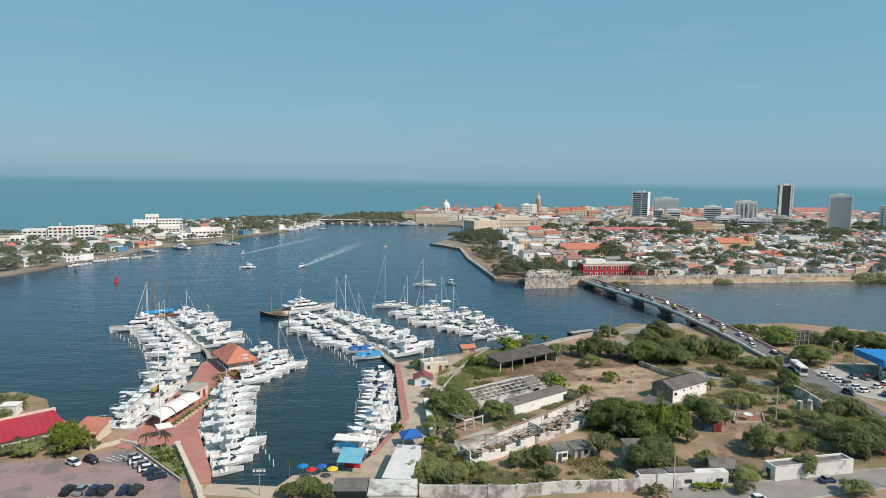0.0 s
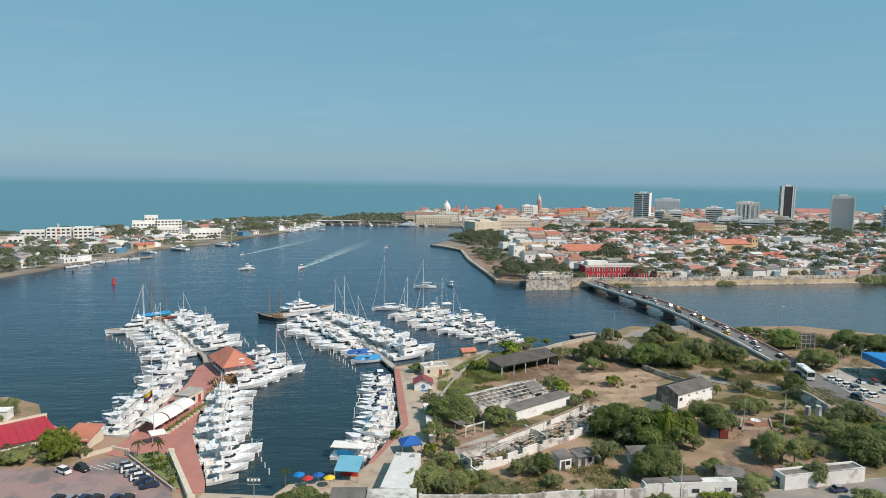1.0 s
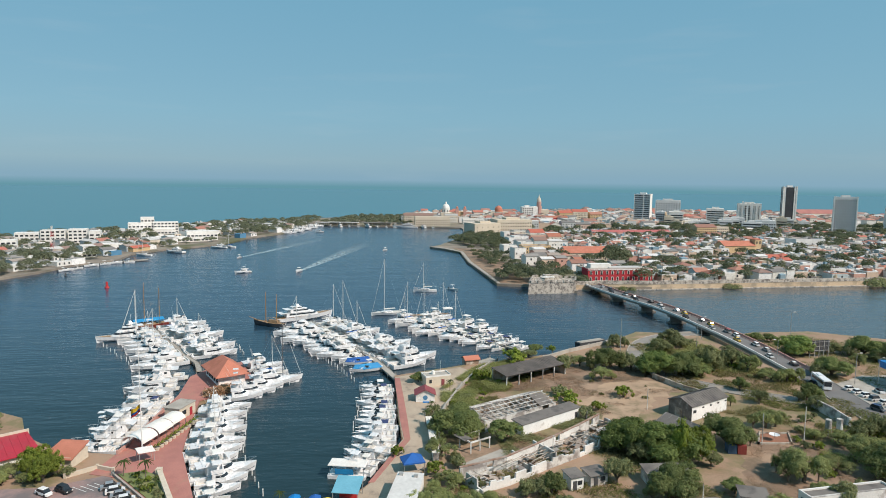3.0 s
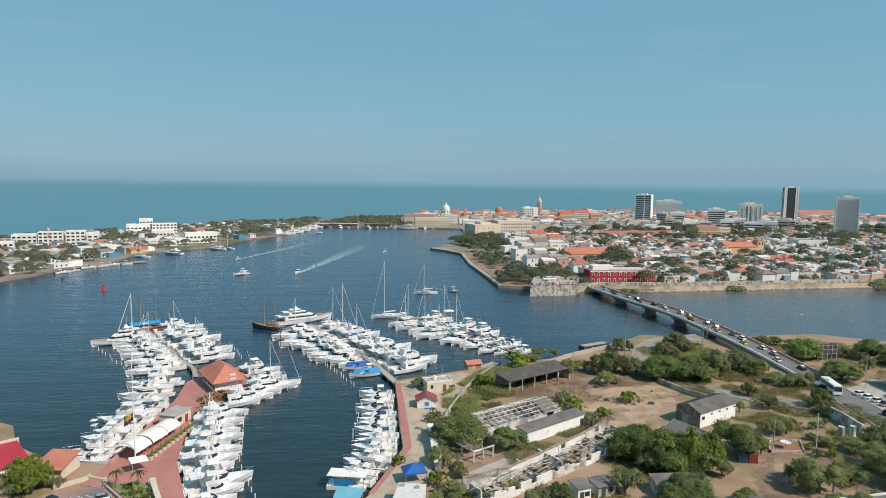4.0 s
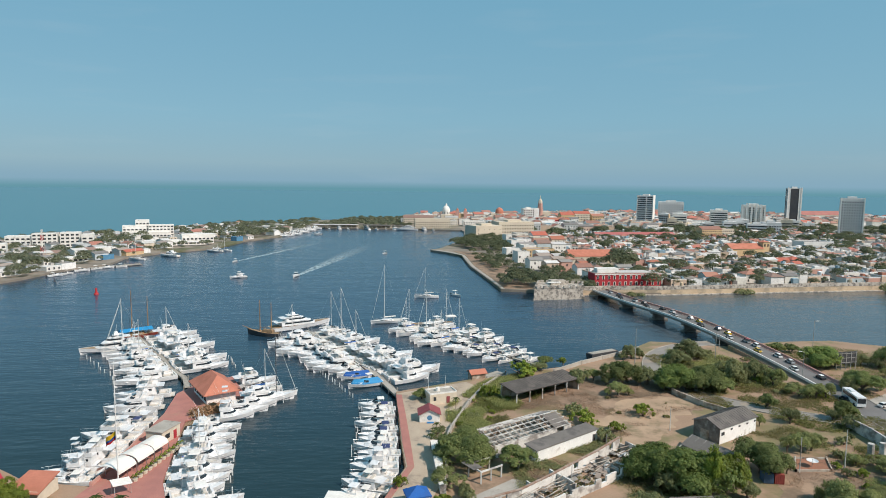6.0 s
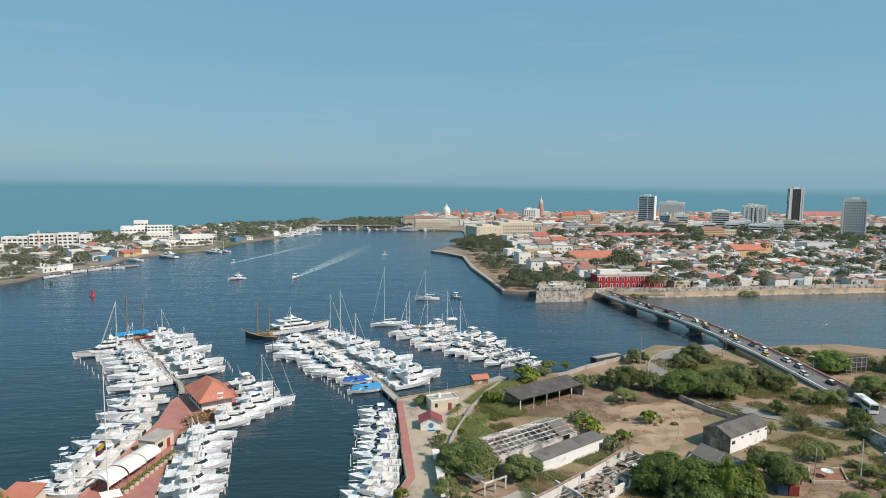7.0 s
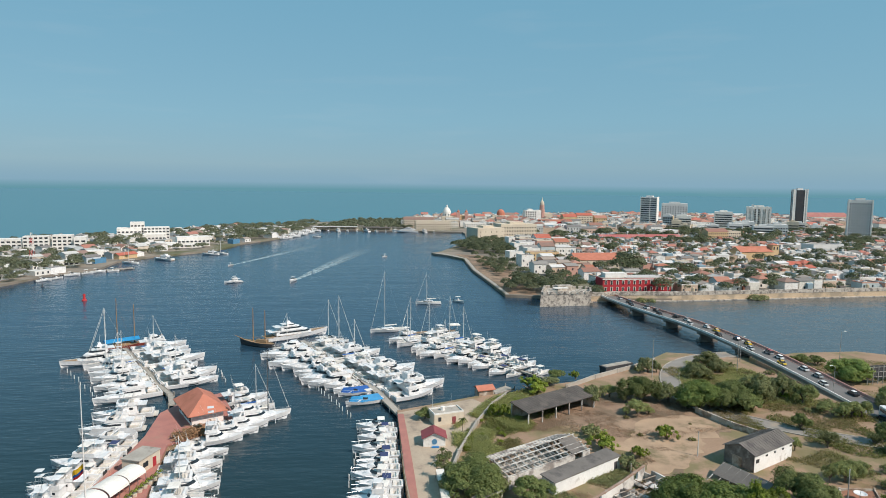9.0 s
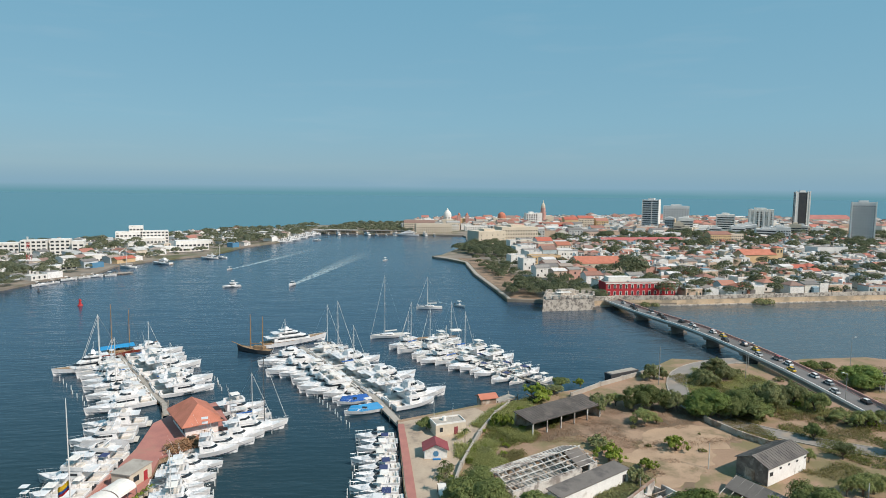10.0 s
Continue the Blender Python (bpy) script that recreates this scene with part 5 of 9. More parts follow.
def cruiser(L=9.5, B=3.2, H=1.15, top=CANVAS_WHITE, label="white express cruiser with open cockpit", cover=None):
    t = thing("cabin_cruiser", pose(0, 0, 0), label, "boat", "boats in the marina")
    part("hull", hull_mesh(L, B, H), GELCOAT, t)
    part("deck", deck_mesh(L, B, H, well=0.5), GELCOAT, t)
    cockpit(t, L, B, H, 0.45, DECKCOAT)
    boot_stripe(t, L, B, H, 2.6)
    part("bow_rail", rail_mesh(L, B, H), STEEL, t)
    z = H * 0.93
    bm = bmesh.new(); cabin(bm, -L * 0.12, L * 0.34, B * 0.72, z, z + 0.6, 2.2, 0, 0.82); part("coachroof", bm, GELCOAT, t)
    part("windscreen", glass_band(-L * 0.12, L * 0.12, B * 0.8, z + 0.55, z + 1.05, 0.0, 1.0, 1.0, 0.0, 0.85), GLASS_DARK, t)
    bm = bmesh.new(); box(bm, -L * 0.30, 0, z - 0.45, 0.6, B * 0.7, 0.45); box(bm, -L * 0.15, 0.4, z - 0.45, 0.5, 0.6, 0.8); part("seat", bm, CANVAS_WHITE, t)
    if cover:
        bm = bmesh.new()
        low = [(-L * 0.5, -B * 0.47, z), (L * 0.1, -B * 0.48, z), (L * 0.44, -B * 0.1, z + 0.2), (L * 0.44, B * 0.1, z + 0.2), (L * 0.1, B * 0.48, z), (-L * 0.5, B * 0.47, z)]
        prism(bm, low, [(x * 0.8, y * 0.12, zz + 1.3) for x, y, zz in low])
        part("boat_cover", bm, cover, t)
    else:
        bm = bmesh.new(); box(bm, -L * 0.14, 0, z + 1.45, L * 0.2, B * 0.72, 0.07, 0, 0.82); part("bimini_top", bm, top, t)
        rows = [((-L * 0.14 + a * L * 0.1, s * B * 0.4, z), (-L * 0.14 + a * L * 0.08, s * B * 0.33, z + 1.45), 0.03, 0.03, 4) for a in (-1, 1) for s in (-1, 1)]
        part("frame", tubes(*rows), STEEL, t)
    bm = bmesh.new()
    for s in (-0.45, 0.45):
        box(bm, -L / 2 - 0.25, s, 0.15, 0.5, 0.4, 1.1, 0, 0.8)
    part("outboard_motor", bm, DARK_METAL if cover is None else GELCOAT, t)
    return t


def launch(L=6.8, B=2.3, H=0.8, top=CANVAS_BLUE, label="small open launch with a blue bimini"):
    t = thing("motor_launch", pose(0, 0, 0), label, "boat", "boats in the marina")
    part("hull", hull_mesh(L, B, H), GELCOAT, t)
    part("deck", deck_mesh(L, B, H), DECKCOAT, t)
    bm = bmesh.new(); box(bm, -0.3, 0, H * 0.6, 0.7, 0.8, 1.1, 0, 0.8); box(bm, -1.4, 0, H * 0.5, 0.6, 1.4, 0.5); part("console", bm, GELCOAT, t)
    bm = bmesh.new(); box(bm, -0.6, 0, H + 1.7, 2.2, 1.8, 0.07, 0, 0.9); part("bimini_top", bm, top, t)
    part("frame", tubes(*[((-0.6 + a, s * 0.9, H * 0.8), (-0.6 + a * 0.95, s * 0.8, H + 1.7), 0.03, 0.03, 4) for a in (-1, 1) for s in (-1, 1)]), STEEL, t)
    bm = bmesh.new(); box(bm, -L / 2 - 0.2, 0, 0.1, 0.5, 0.45, 1.1, 0, 0.8); part("outboard_motor", bm, DARK_METAL, t)
    return t


def sailboat(L=13.0, B=3.9, mast=15.0, spar=ALU, label="white sailing yacht with bare aluminium mast", hull=GELCOAT, sail_cover=CANVAS_WHITE):
    t = thing("sailing_yacht", pose(0, 0, 0), label, "sailing yacht", "boats in the marina")
    part("hull", hull_mesh(L, B, 1.2, full=1.9, transom=0.6), hull, t)
    part("deck", deck_mesh(L, B, 1.2, full=1.9, transom=0.6), DECKCOAT, t)
    part("guard_rail", rail_mesh(L, B, 1.2, full=1.9, transom=0.6), STEEL, t)
    bm = bmesh.new(); cabin(bm, -L * 0.18, L * 0.24, B * 0.6, 1.1, 1.65, 1.5, 0, 0.85)
    house = part("coachroof", bm, GELCOAT, t)
    part("window", glass_band(-L * 0.18, L * 0.24, B * 0.6, 1.1, 1.65, 0.35, 0.75, 1.5, 0, 0.85), GLASS_DARK, house)
    m = part("mast", tubes(((L * 0.08, 0, 1.2), (L * 0.08, 0, mast), 0.13, 0.09, 6)), spar, t)
    part("spreader", tubes(((L * 0.08, -1.1, mast * 0.55), (L * 0.08, 1.1, mast * 0.55), 0.04, 0.04, 4), ((L * 0.08, -0.8, mast * 0.78), (L * 0.08, 0.8, mast * 0.78), 0.04, 0.04, 4)), spar, m)
    part("boom", tubes(((L * 0.08, 0, 2.4), (-L * 0.30, 0, 2.5), 0.09, 0.08, 6)), spar, t)
    part("furled_sail", tubes(((L * 0.07, 0, 2.62), (-L * 0.29, 0, 2.7), 0.22, 0.14, 8)), sail_cover, t)
    part("furled_jib", tubes(((L * 0.49, 0, 1.7), (L * 0.09, 0, mast * 0.97), 0.06, 0.04, 5)), CANVAS_WHITE, t)
    part("rigging", tubes(((L * 0.08, 0, mast), (-L * 0.49, 0, 1.2), 0.018, 0.018, 3), ((L * 0.08, 0, mast), (L * 0.05, B * 0.45, 1.2), 0.018, 0.018, 3), ((L * 0.08, 0, mast), (L * 0.05, -B * 0.45, 1.2), 0.018, 0.018, 3)), STEEL, t)
    return t


def superyacht(L=30.0, B=6.8, H=2.2):
    t = thing("motor_yacht", pose(0, 0, 0), "large three-deck white motor yacht at the dock end", "yacht", "boats in the marina")
    part("hull", hull_mesh(L, B, H), GELCOAT, t)
    part("deck", deck_mesh(L, B, H), TEAK, t)
    boot_stripe(t, L, B, H, 2.6)
    part("bow_rail", rail_mesh(L, B, H), STEEL, t)
    for i, (x0, x1, w, z, h) in enumerate(((-L * 0.34, L * 0.28, B * 0.86, H * 0.95, 1.8), (-L * 0.26, L * 0.14, B * 0.74, H * 0.95 + 1.8, 1.6), (-L * 0.16, L * 0.02, B * 0.5, H * 0.95 + 3.4, 0.9))):
        bm = bmesh.new(); cabin(bm, x0, x1, w, z, z + h, 1.6, 0.1, 0.9)
        box(bm, x0 + (x1 - x0) * 0.35 - 1.5, 0, z + h - 0.01, (x1 - x0) * 0.85, w * 1.0, 0.12)
        hs = part("deckhouse", bm, GELCOAT, t)
        part("window", glass_band(x0, x1, w, z, z + h, 0.45, 0.8, 1.6, 0.1, 0.9), GLASS_DARK, hs)
    bm = bmesh.new(); box(bm, -L * 0.12, 0, H * 0.95 + 4.3, 1.6, 3.0, 1.1, 0, 0.6); tube(bm, (-L * 0.12, 0, H + 5.2), (-L * 0.14, 0, H + 8.2), 0.08, 0.03)
    part("radar_arch", bm, GELCOAT, t)
    return t


def schooner(L=22, B=5, masts=((0.12, 21), (-0.22, 19)), label="old wooden schooner with two varnished masts", awning=None, hull=None):
    t = thing("schooner", pose(0, 0, 0), label, "sailing ship", "boats in the marina")
    part("hull", hull_mesh(L, B, 1.9, full=1.8, transom=0.6), hull or SPAR_WOOD, t)
    part("deck", deck_mesh(L, B, 1.9, full=1.8, transom=0.6), TEAK, t)
    part("bowsprit", tubes(((L * 0.42, 0, 2.3), (L * 0.70, 0, 3.6), 0.18, 0.08)), SPAR_WOOD, t)
    bm = bmesh.new(); cabin(bm, -L * 0.3, L * 0.05, B * 0.5, 1.8, 2.9, 0.3, 0, 0.95); part("deckhouse", bm, TEAK, t)
    for f, h in masts:
        m = part("mast", tubes(((f * L, 0, 1.6), (f * L, 0, h), 0.22, 0.1, 8)), SPAR_WOOD, t)
        part("rigging", tubes(((f * L, 0, h * 0.95), (f * L - 0.6, B * 0.46, 1.8), 0.035, 0.035, 3), ((f * L, 0, h * 0.95), (f * L - 0.6, -B * 0.46, 1.8), 0.035, 0.035, 3), ((f * L, 0, h * 0.95), (f * L + L * 0.26, 0, 2.4), 0.035, 0.035, 3)), DARK_METAL, m)
        part("boom", tubes(((f * L, 0, 3.4), (f * L - L * 0.26, 0, 3.8), 0.12, 0.1)), SPAR_WOOD, t)
    if awning:
        bm = bmesh.new()
        low = [(-L * 0.48, -B * 0.46, 3.6), (L * 0.2, -B * 0.46, 3.6), (L * 0.2, B * 0.46, 3.6), (-L * 0.48, B * 0.46, 3.6)]
        prism(bm, low, [(x, y * 0.08, z + 0.9) for x, y, z in low]); part("awning", bm, awning, t)
    return t


YACHT_A = motor_yacht()
YACHT_B = motor_yacht(16.5, 5.0, 1.5, "white motor yacht with a closed upper saloon", "lounge")
YACHT_C = motor_yacht(12.5, 4.2, 1.25, "white flybridge cruiser with a white bimini top", "white")
FISHER = sport_fisher()
FISHER_B = sport_fisher(11, 3.8, 1.25, False)
FISHER_B["label"] = "white sport fishing boat with flybridge and outriggers"
CRUISER = cruiser()
CRUISER_B = cruiser(9.0, 3.0, 1.05, mat("navy_canvas", (0.035, 0.05, 0.13), (0.045, 0.06, 0.14), 0.6, 0.8), "white runabout with a navy bimini top")
COVERED = cruiser(9.5, 3.2, 1.15, None, "cabin cruiser under a fitted blue cover", CANVAS_BLUE)
COVERED_B = cruiser(10.5, 3.4, 1.2, None, "cabin cruiser under a bright blue tarpaulin", CANVAS_CYAN)
COVERED_G = cruiser(11.5, 3.8, 1.3, None, "cabin cruiser under a fitted grey cover", mat("grey_canvas", (0.42, 0.42, 0.42), (0.36, 0.36, 0.36), 0.4, 0.8))
LAUNCH = launch(6.8, 2.3, 0.8, CANVAS_WHITE, "small open launch with a pale bimini")
LAUNCH_W = launch(6.2, 2.2, 0.75, CANVAS_WHITE, "small open launch with a white canopy")
SAIL_A = sailboat()
SAIL_B = sailboat(11, 3.5, 12.5, ALU, "white sailing yacht with blue sail cover", GELCOAT, CANVAS_BLUE)
SAIL_C = sailboat(14, 4.0, 19, DARK_METAL, "grey sailing yacht with a black mast", GELCOAT, CANVAS_WHITE)


def berth(p0, p1, n, side, kinds, stand=1.4, jitter=0.35, scale=(0.88, 1.08), outward=True, seed=1):
    """Boats side by side along an edge, sterns to it; side is +1 for the left of p0->p1."""
    r = random.Random(seed)
    d = Vector((p1[0] - p0[0], p1[1] - p0[1], 0))
    u = d.normalized()
    s = Vector((-u.y, u.x, 0)) * side
    ang = math.degrees(math.atan2(s.y, s.x))
    for i in range(n):
        k = kinds[i] if len(kinds) == n else r.choice(kinds)
        f = r.uniform(*scale)
        half = max(v[0] for c in k.children if c.name.startswith("hull") for v in c.bound_box) * f
        p = Vector((*p0, 0)) + d * ((i + 0.5) / n) + s * (stand + half + r.uniform(0, 0.7)) + u * r.uniform(-jitter, jitter)
        spread(k, at(p.x, p.y, r.uniform(-0.06, 0.04), ang + r.uniform(-6, 6) + (0 if outward else 180), f, f * r.uniform(0.98, 1.14), 1.04))



# ---- docks with piles ----
def dock(pts, half, z, label, material=WOOD_DOCK, pile_out=0.3, step=6.0, name="dock"):
    line = [Vector((x, y, z)) for x, y in pts]
    t = thing(name, pose(0, 0, 0), label, "dock", kind="structure")
    bm = bmesh.new(); ribbon(bm, line, -half, half, -0.35, 0.0); part("deck", bm, material, t)
    for o in (-half, half):
        bm = bmesh.new(); ribbon(bm, line, o - 0.08, o + 0.08, -0.45, 0.12); part("kerb", bm, PILE, t)
    total = 0.0
    me = to_mesh("pile", tubes(((0, 0, -3), (0, 0, 1.7), 0.16, 0.16, 7)), PILE)
    for a, b in zip(line, line[1:]):
        d = (b - a); n = max(1, int(d.length / step)); u = d.normalized(); s = Vector((-u.y, u.x, 0))
        for i in range(n + 1):
            for o in (-1, 1):
                p = a + d * (i / n) + s * o * (half + pile_out)
                part("pile", me, None, t, m=pose(p.x, p.y, 0))
    return t


MOOR_PILE = to_mesh("mooring_pile", lathe(bmesh.new(), ((0.13, -3), (0.13, 1.3), (0.15, 1.3), (0.05, 1.5)), 7), ALU)


def mooring_row(p0, p1, n, seed=3):
    r = random.Random(seed)
    for i in range(n):
        f = (i + 0.5) / n
        ob = part("mooring_pile", MOOR_PILE, None, None, m=pose(p0[0] + (p1[0] - p0[0]) * f + r.uniform(-0.3, 0.3), p0[1] + (p1[1] - p0[1]) * f + r.uniform(-0.3, 0.3), r.uniform(-0.4, 0.3)))
        tagged(ob, "white-capped mooring pile standing in the water", "mooring pile", "mooring piles in the marina")


dock([(-69, 222), (-73, 231), (-80, 240), (-97.5, 267), (-111, 285)], 0.75, 1.1, "grey boardwalk dock with boats on both sides")
dock([(-3.5, 212), (-13.3, 237), (-31, 272), (-42, 290), (-45.5, 295.5)], 1.1, 1.1, "pale concrete dock with boats on both sides", CONCRETE)
dock([(44.5, 244), (32.5, 259), (21, 276.5), (7.6, 296.5), (-1.5, 308.5)], 0.75, 1.0, "grey dock with boats on both sides")

dock([(-1.0, 309.0), (8, 312.4), (18, 314.2)], 0.9, 0.9, "reddish timber cross pier at the dock end", SPAR_WOOD)
# left dock, outer and inner side
berth((-74.5, 233), (-105, 278), 12, 1, [YACHT_B, YACHT_A, FISHER, YACHT_A, SAIL_A, YACHT_A, FISHER, SAIL_B, YACHT_C, SAIL_A, YACHT_A, SAIL_A], 0.3, seed=11, scale=(1.0, 1.18))
berth((-77, 236), (-108, 282), 12, -1, [YACHT_A, YACHT_C, YACHT_B, SAIL_B, YACHT_A, FISHER, YACHT_B, YACHT_C, YACHT_A, YACHT_B, SAIL_B, YACHT_B], 0.3, seed=12, scale=(1.0, 1.18))
# middle dock
berth((-8, 226), (-43, 290), 17, 1, [COVERED_B, LAUNCH_W, COVERED, CRUISER, CRUISER, YACHT_C, YACHT_C, YACHT_A, YACHT_A, YACHT_C, YACHT_A, YACHT_B, YACHT_A, YACHT_A, YACHT_B, YACHT_A, SAIL_B], 0.3, seed=13, scale=(1.0, 1.15))
berth((-6, 224), (-44, 292), 16, -1, [FISHER, YACHT_B, FISHER_B, YACHT_A, YACHT_C, YACHT_B, YACHT_A, YACHT_C, YACHT_A, SAIL_B, YACHT_B, YACHT_A, YACHT_A, SAIL_A, YACHT_A, SAIL_A], 0.3, seed=14, scale=(1.0, 1.18))
# right dock
berth((38, 252), (0, 304.5), 16, 1, [LAUNCH_W, CRUISER_B, LAUNCH, CRUISER, CRUISER_B, CRUISER, YACHT_C, CRUISER, SAIL_B, YACHT_A, SAIL_A, YACHT_C, CRUISER, SAIL_A, SAIL_B, YACHT_C], 0.3, seed=15, scale=(0.95, 1.12))
berth((41, 248), (4, 300), 14, -1, [LAUNCH, LAUNCH_W, CRUISER_B, CRUISER, CRUISER_B, CRUISER, YACHT_C, CRUISER_B, YACHT_C, CRUISER, SAIL_B, CRUISER, SAIL_A, YACHT_C], 0.3, seed=16, scale=(0.95, 1.12))
# promenade, bay side and basin side
berth((-65.6, 159.5), (-66.6, 198), 10, 1, [CRUISER, FISHER, FISHER_B, YACHT_C, FISHER_B, CRUISER, YACHT_C, FISHER_B, CRUISER_B, YACHT_A], 0.9, seed=17, scale=(0.84, 0.98))
berth((-67.3, 199), (-71, 219), 4, 1, [COVERED_G, YACHT_A, FISHER, YACHT_C], 1.6, seed=27, scale=(0.95, 1.05))
berth((-41.5, 135), (-52, 159), 7, -1, [LAUNCH, CRUISER, FISHER_B, YACHT_C, CRUISER, FISHER_B, YACHT_C], 0.5, seed=18, scale=(0.85, 0.98))
berth((-52, 159), (-59, 190), 9, -1, [FISHER_B, YACHT_C, SAIL_B, YACHT_C, FISHER, FISHER_B, YACHT_C, FISHER_B, YACHT_A], 0.4, seed=28, scale=(0.88, 1.0))
for k, x, y, a in ((FISHER, -49.5, 197.5, 16), (YACHT_A, -47.6, 201.8, 18), (FISHER, -45.2, 206.2, 20), (YACHT_B, -43.6, 210.6, 22), (SAIL_C, -41.6, 214.8, 22), (SAIL_B, -45.5, 218.6, 30), (CRUISER, -46.8, 222.6, 30), (YACHT_C, -50.6, 226.4, 30)):
    spread(k, at(x, y, 0, a))
# east quay
berth((-7.0, 147.5), (-1.6, 164.5), 5, 1, [FISHER_B, CRUISER, YACHT_C, FISHER_B, CRUISER], 0.5, seed=20, scale=(0.74, 0.86))
berth((-1.5, 165), (-4.3, 208), 12, 1, [FISHER_B, CRUISER, CRUISER_B, CRUISER, CRUISER, CRUISER_B, CRUISER_B, CRUISER, LAUNCH_W, CRUISER, CRUISER_B, CRUISER], 0.7, seed=21, scale=(0.92, 1.05))
spread(superyacht(27, 6.4, 2.4), at(-49.5, 304.5, 0, 32, 1.0, 0.98))
spread(schooner(18, 4.8, ((0.12, 17), (-0.22, 20)), "old wooden schooner under a blue awning", CANVAS_CYAN, mat("dark_red_hull", (0.25, 0.05, 0.035), (0.2, 0.045, 0.03), 1.0, 0.5)), at(-110, 287.5, 0, 40))
spread(schooner(15, 4.0, ((0.12, 15), (-0.24, 14.5)), "dark-hulled old wooden ketch moored at the dock end", None, DARK_METAL), at(-62, 291, 0, 160))
spread(superyacht(19, 5.2, 1.9), at(-113.5, 267, 0, 213), "white motor yacht with raised wheelhouse at the dock end")
spread(sailboat(15, 5.6, 25, ALU, "large white sailing yacht with a tall mast"), at(-11.8, 315.5, 0, 203, 1.0, 1.08))
spread(SAIL_A, at(8, 379, 0, 185), "white sailing yacht under way in the bay", "boats under way")
mooring_row((-17, 213), (-36, 248), 14)
mooring_row((-92, 228), (-118, 258), 9, 4)
mooring_row((-38.5, 160), (-45, 190), 9, 5)
mooring_row((-28.5, 140), (-37.5, 158), 6, 7)
mooring_row((-69.0, 261.4), (-60.1, 244.4), 6, 8)
mooring_row((-41.5, 225.3), (-37.0, 209.3), 6, 9)
mooring_row((-14.5, 172), (-14, 208), 10, 6)


# ---- boathouse restaurant with a hipped orange roof ----
def boathouse():
    t = thing("boathouse", pose(-57.6, 211.8, 1.72, 0, 0, -57), "white boathouse with a hipped orange tile roof", "building")
    part("wall", boxes((0, 0, 0, 13.4, 8.0, 3.0)), WHITE_WALL, t)
    bm = bmesh.new(); hip(bm, 15.4, 9.2, 3.0, 4.0, 0.6); part("roof", bm, ROOF_ORANGE, t)
    for i in range(5):
        part("window", boxes((-5 + i * 2.5, -4.04, 0.8, 1.7, 0.1, 1.7)), WINDOW, t)
    for i in range(4):
        part("window", boxes((-6.74, -3.0 + i * 2.0, 0.8, 0.1, 1.3, 1.7)), WINDOW, t)
    return t


boathouse()



# ---- yard buildings of the near shore ----
def local(x, y, turn, z=1.6):
    return pose(x, y, z, 0, 0, turn)


def barn():
    t = thing("open_barn", local(38.4, 212.5, 32.3), "long open-sided barn with a sooty brown sheet roof", "barn")
    bm = bmesh.new()
    low = [(-13, -3.7, 3.5), (13, -3.7, 3.5), (13, 3.7, 4.4), (-13, 3.7, 4.4)]
    prism(bm, low, [(x, y, z + 0.18) for x, y, z in low]); part("roof", bm, ROOF_DARK, t)
    rib = to_mesh("rib", boxes((0, 0, 0, 0.12, 7.4, 0.07)), ROOF_DARK)
    for i in range(26):
        part("roof_rib", rib, None, t, m=pose(-12.5 + i, 0, 4.12, 6.9, 0, 0))
    post = to_mesh("post", boxes((0, 0, -0.3, 0.28, 0.28, 4.0)), OLD_WALL)
    for i in range(6):
        part("post", post, None, t, m=pose(-12.6 + i * 5.04, -3.3, 0))
        part("post", post, None, t, m=pose(-12.6 + i * 5.04, 3.3, 0.4))
    part("back_wall", boxes((0, 3.1, -0.3, 25.5, 0.25, 3.9)), RUIN_WALL, t)
    part("side_wall", boxes((12.6, 0, -0.3, 0.25, 6.0, 3.7)), RUIN_WALL, t)
    part("beam", boxes((0, -3.3, 3.2, 26, 0.2, 0.3)), DARK_METAL, t)


def broken_wall(bm, x0, y0, x1, y1, h, thick, seed, step=2.2, low=0.35):
    """A wall whose top has crumbled unevenly, one solid."""
    r = random.Random(seed)
    d = math.hypot(x1 - x0, y1 - y0)
    n = max(2, int(d / step))
    ux, uy = (x1 - x0) / d, (y1 - y0) / d
    top = []
    for i in range(n):
        hh = h * (1 if r.random() > low else r.uniform(0.4, 0.85)) * r.uniform(0.95, 1.0)
        top += [(d * i / n + (0.05 if i else 0), hh), (d * (i + 1) / n - (0.05 if i < n - 1 else 0), hh * r.uniform(0.94, 1.0))]
    sec = [(0, -0.3), (d, -0.3)] + top[::-1]
    a = [bm.verts.new((x0 + ux * s + uy * thick / 2, y0 + uy * s - ux * thick / 2, z)) for s, z in sec]
    b = [bm.verts.new((x0 + ux * s - uy * thick / 2, y0 + uy * s + ux * thick / 2, z)) for s, z in sec]
    m = len(sec)
    bm.faces.new(a)
    bm.faces.new(b[::-1])
    for i in range(m):
        bm.faces.new((a[(i + 1) % m], a[i], b[i], b[(i + 1) % m]))
    bmesh.ops.recalc_face_normals(bm, faces=bm.faces)


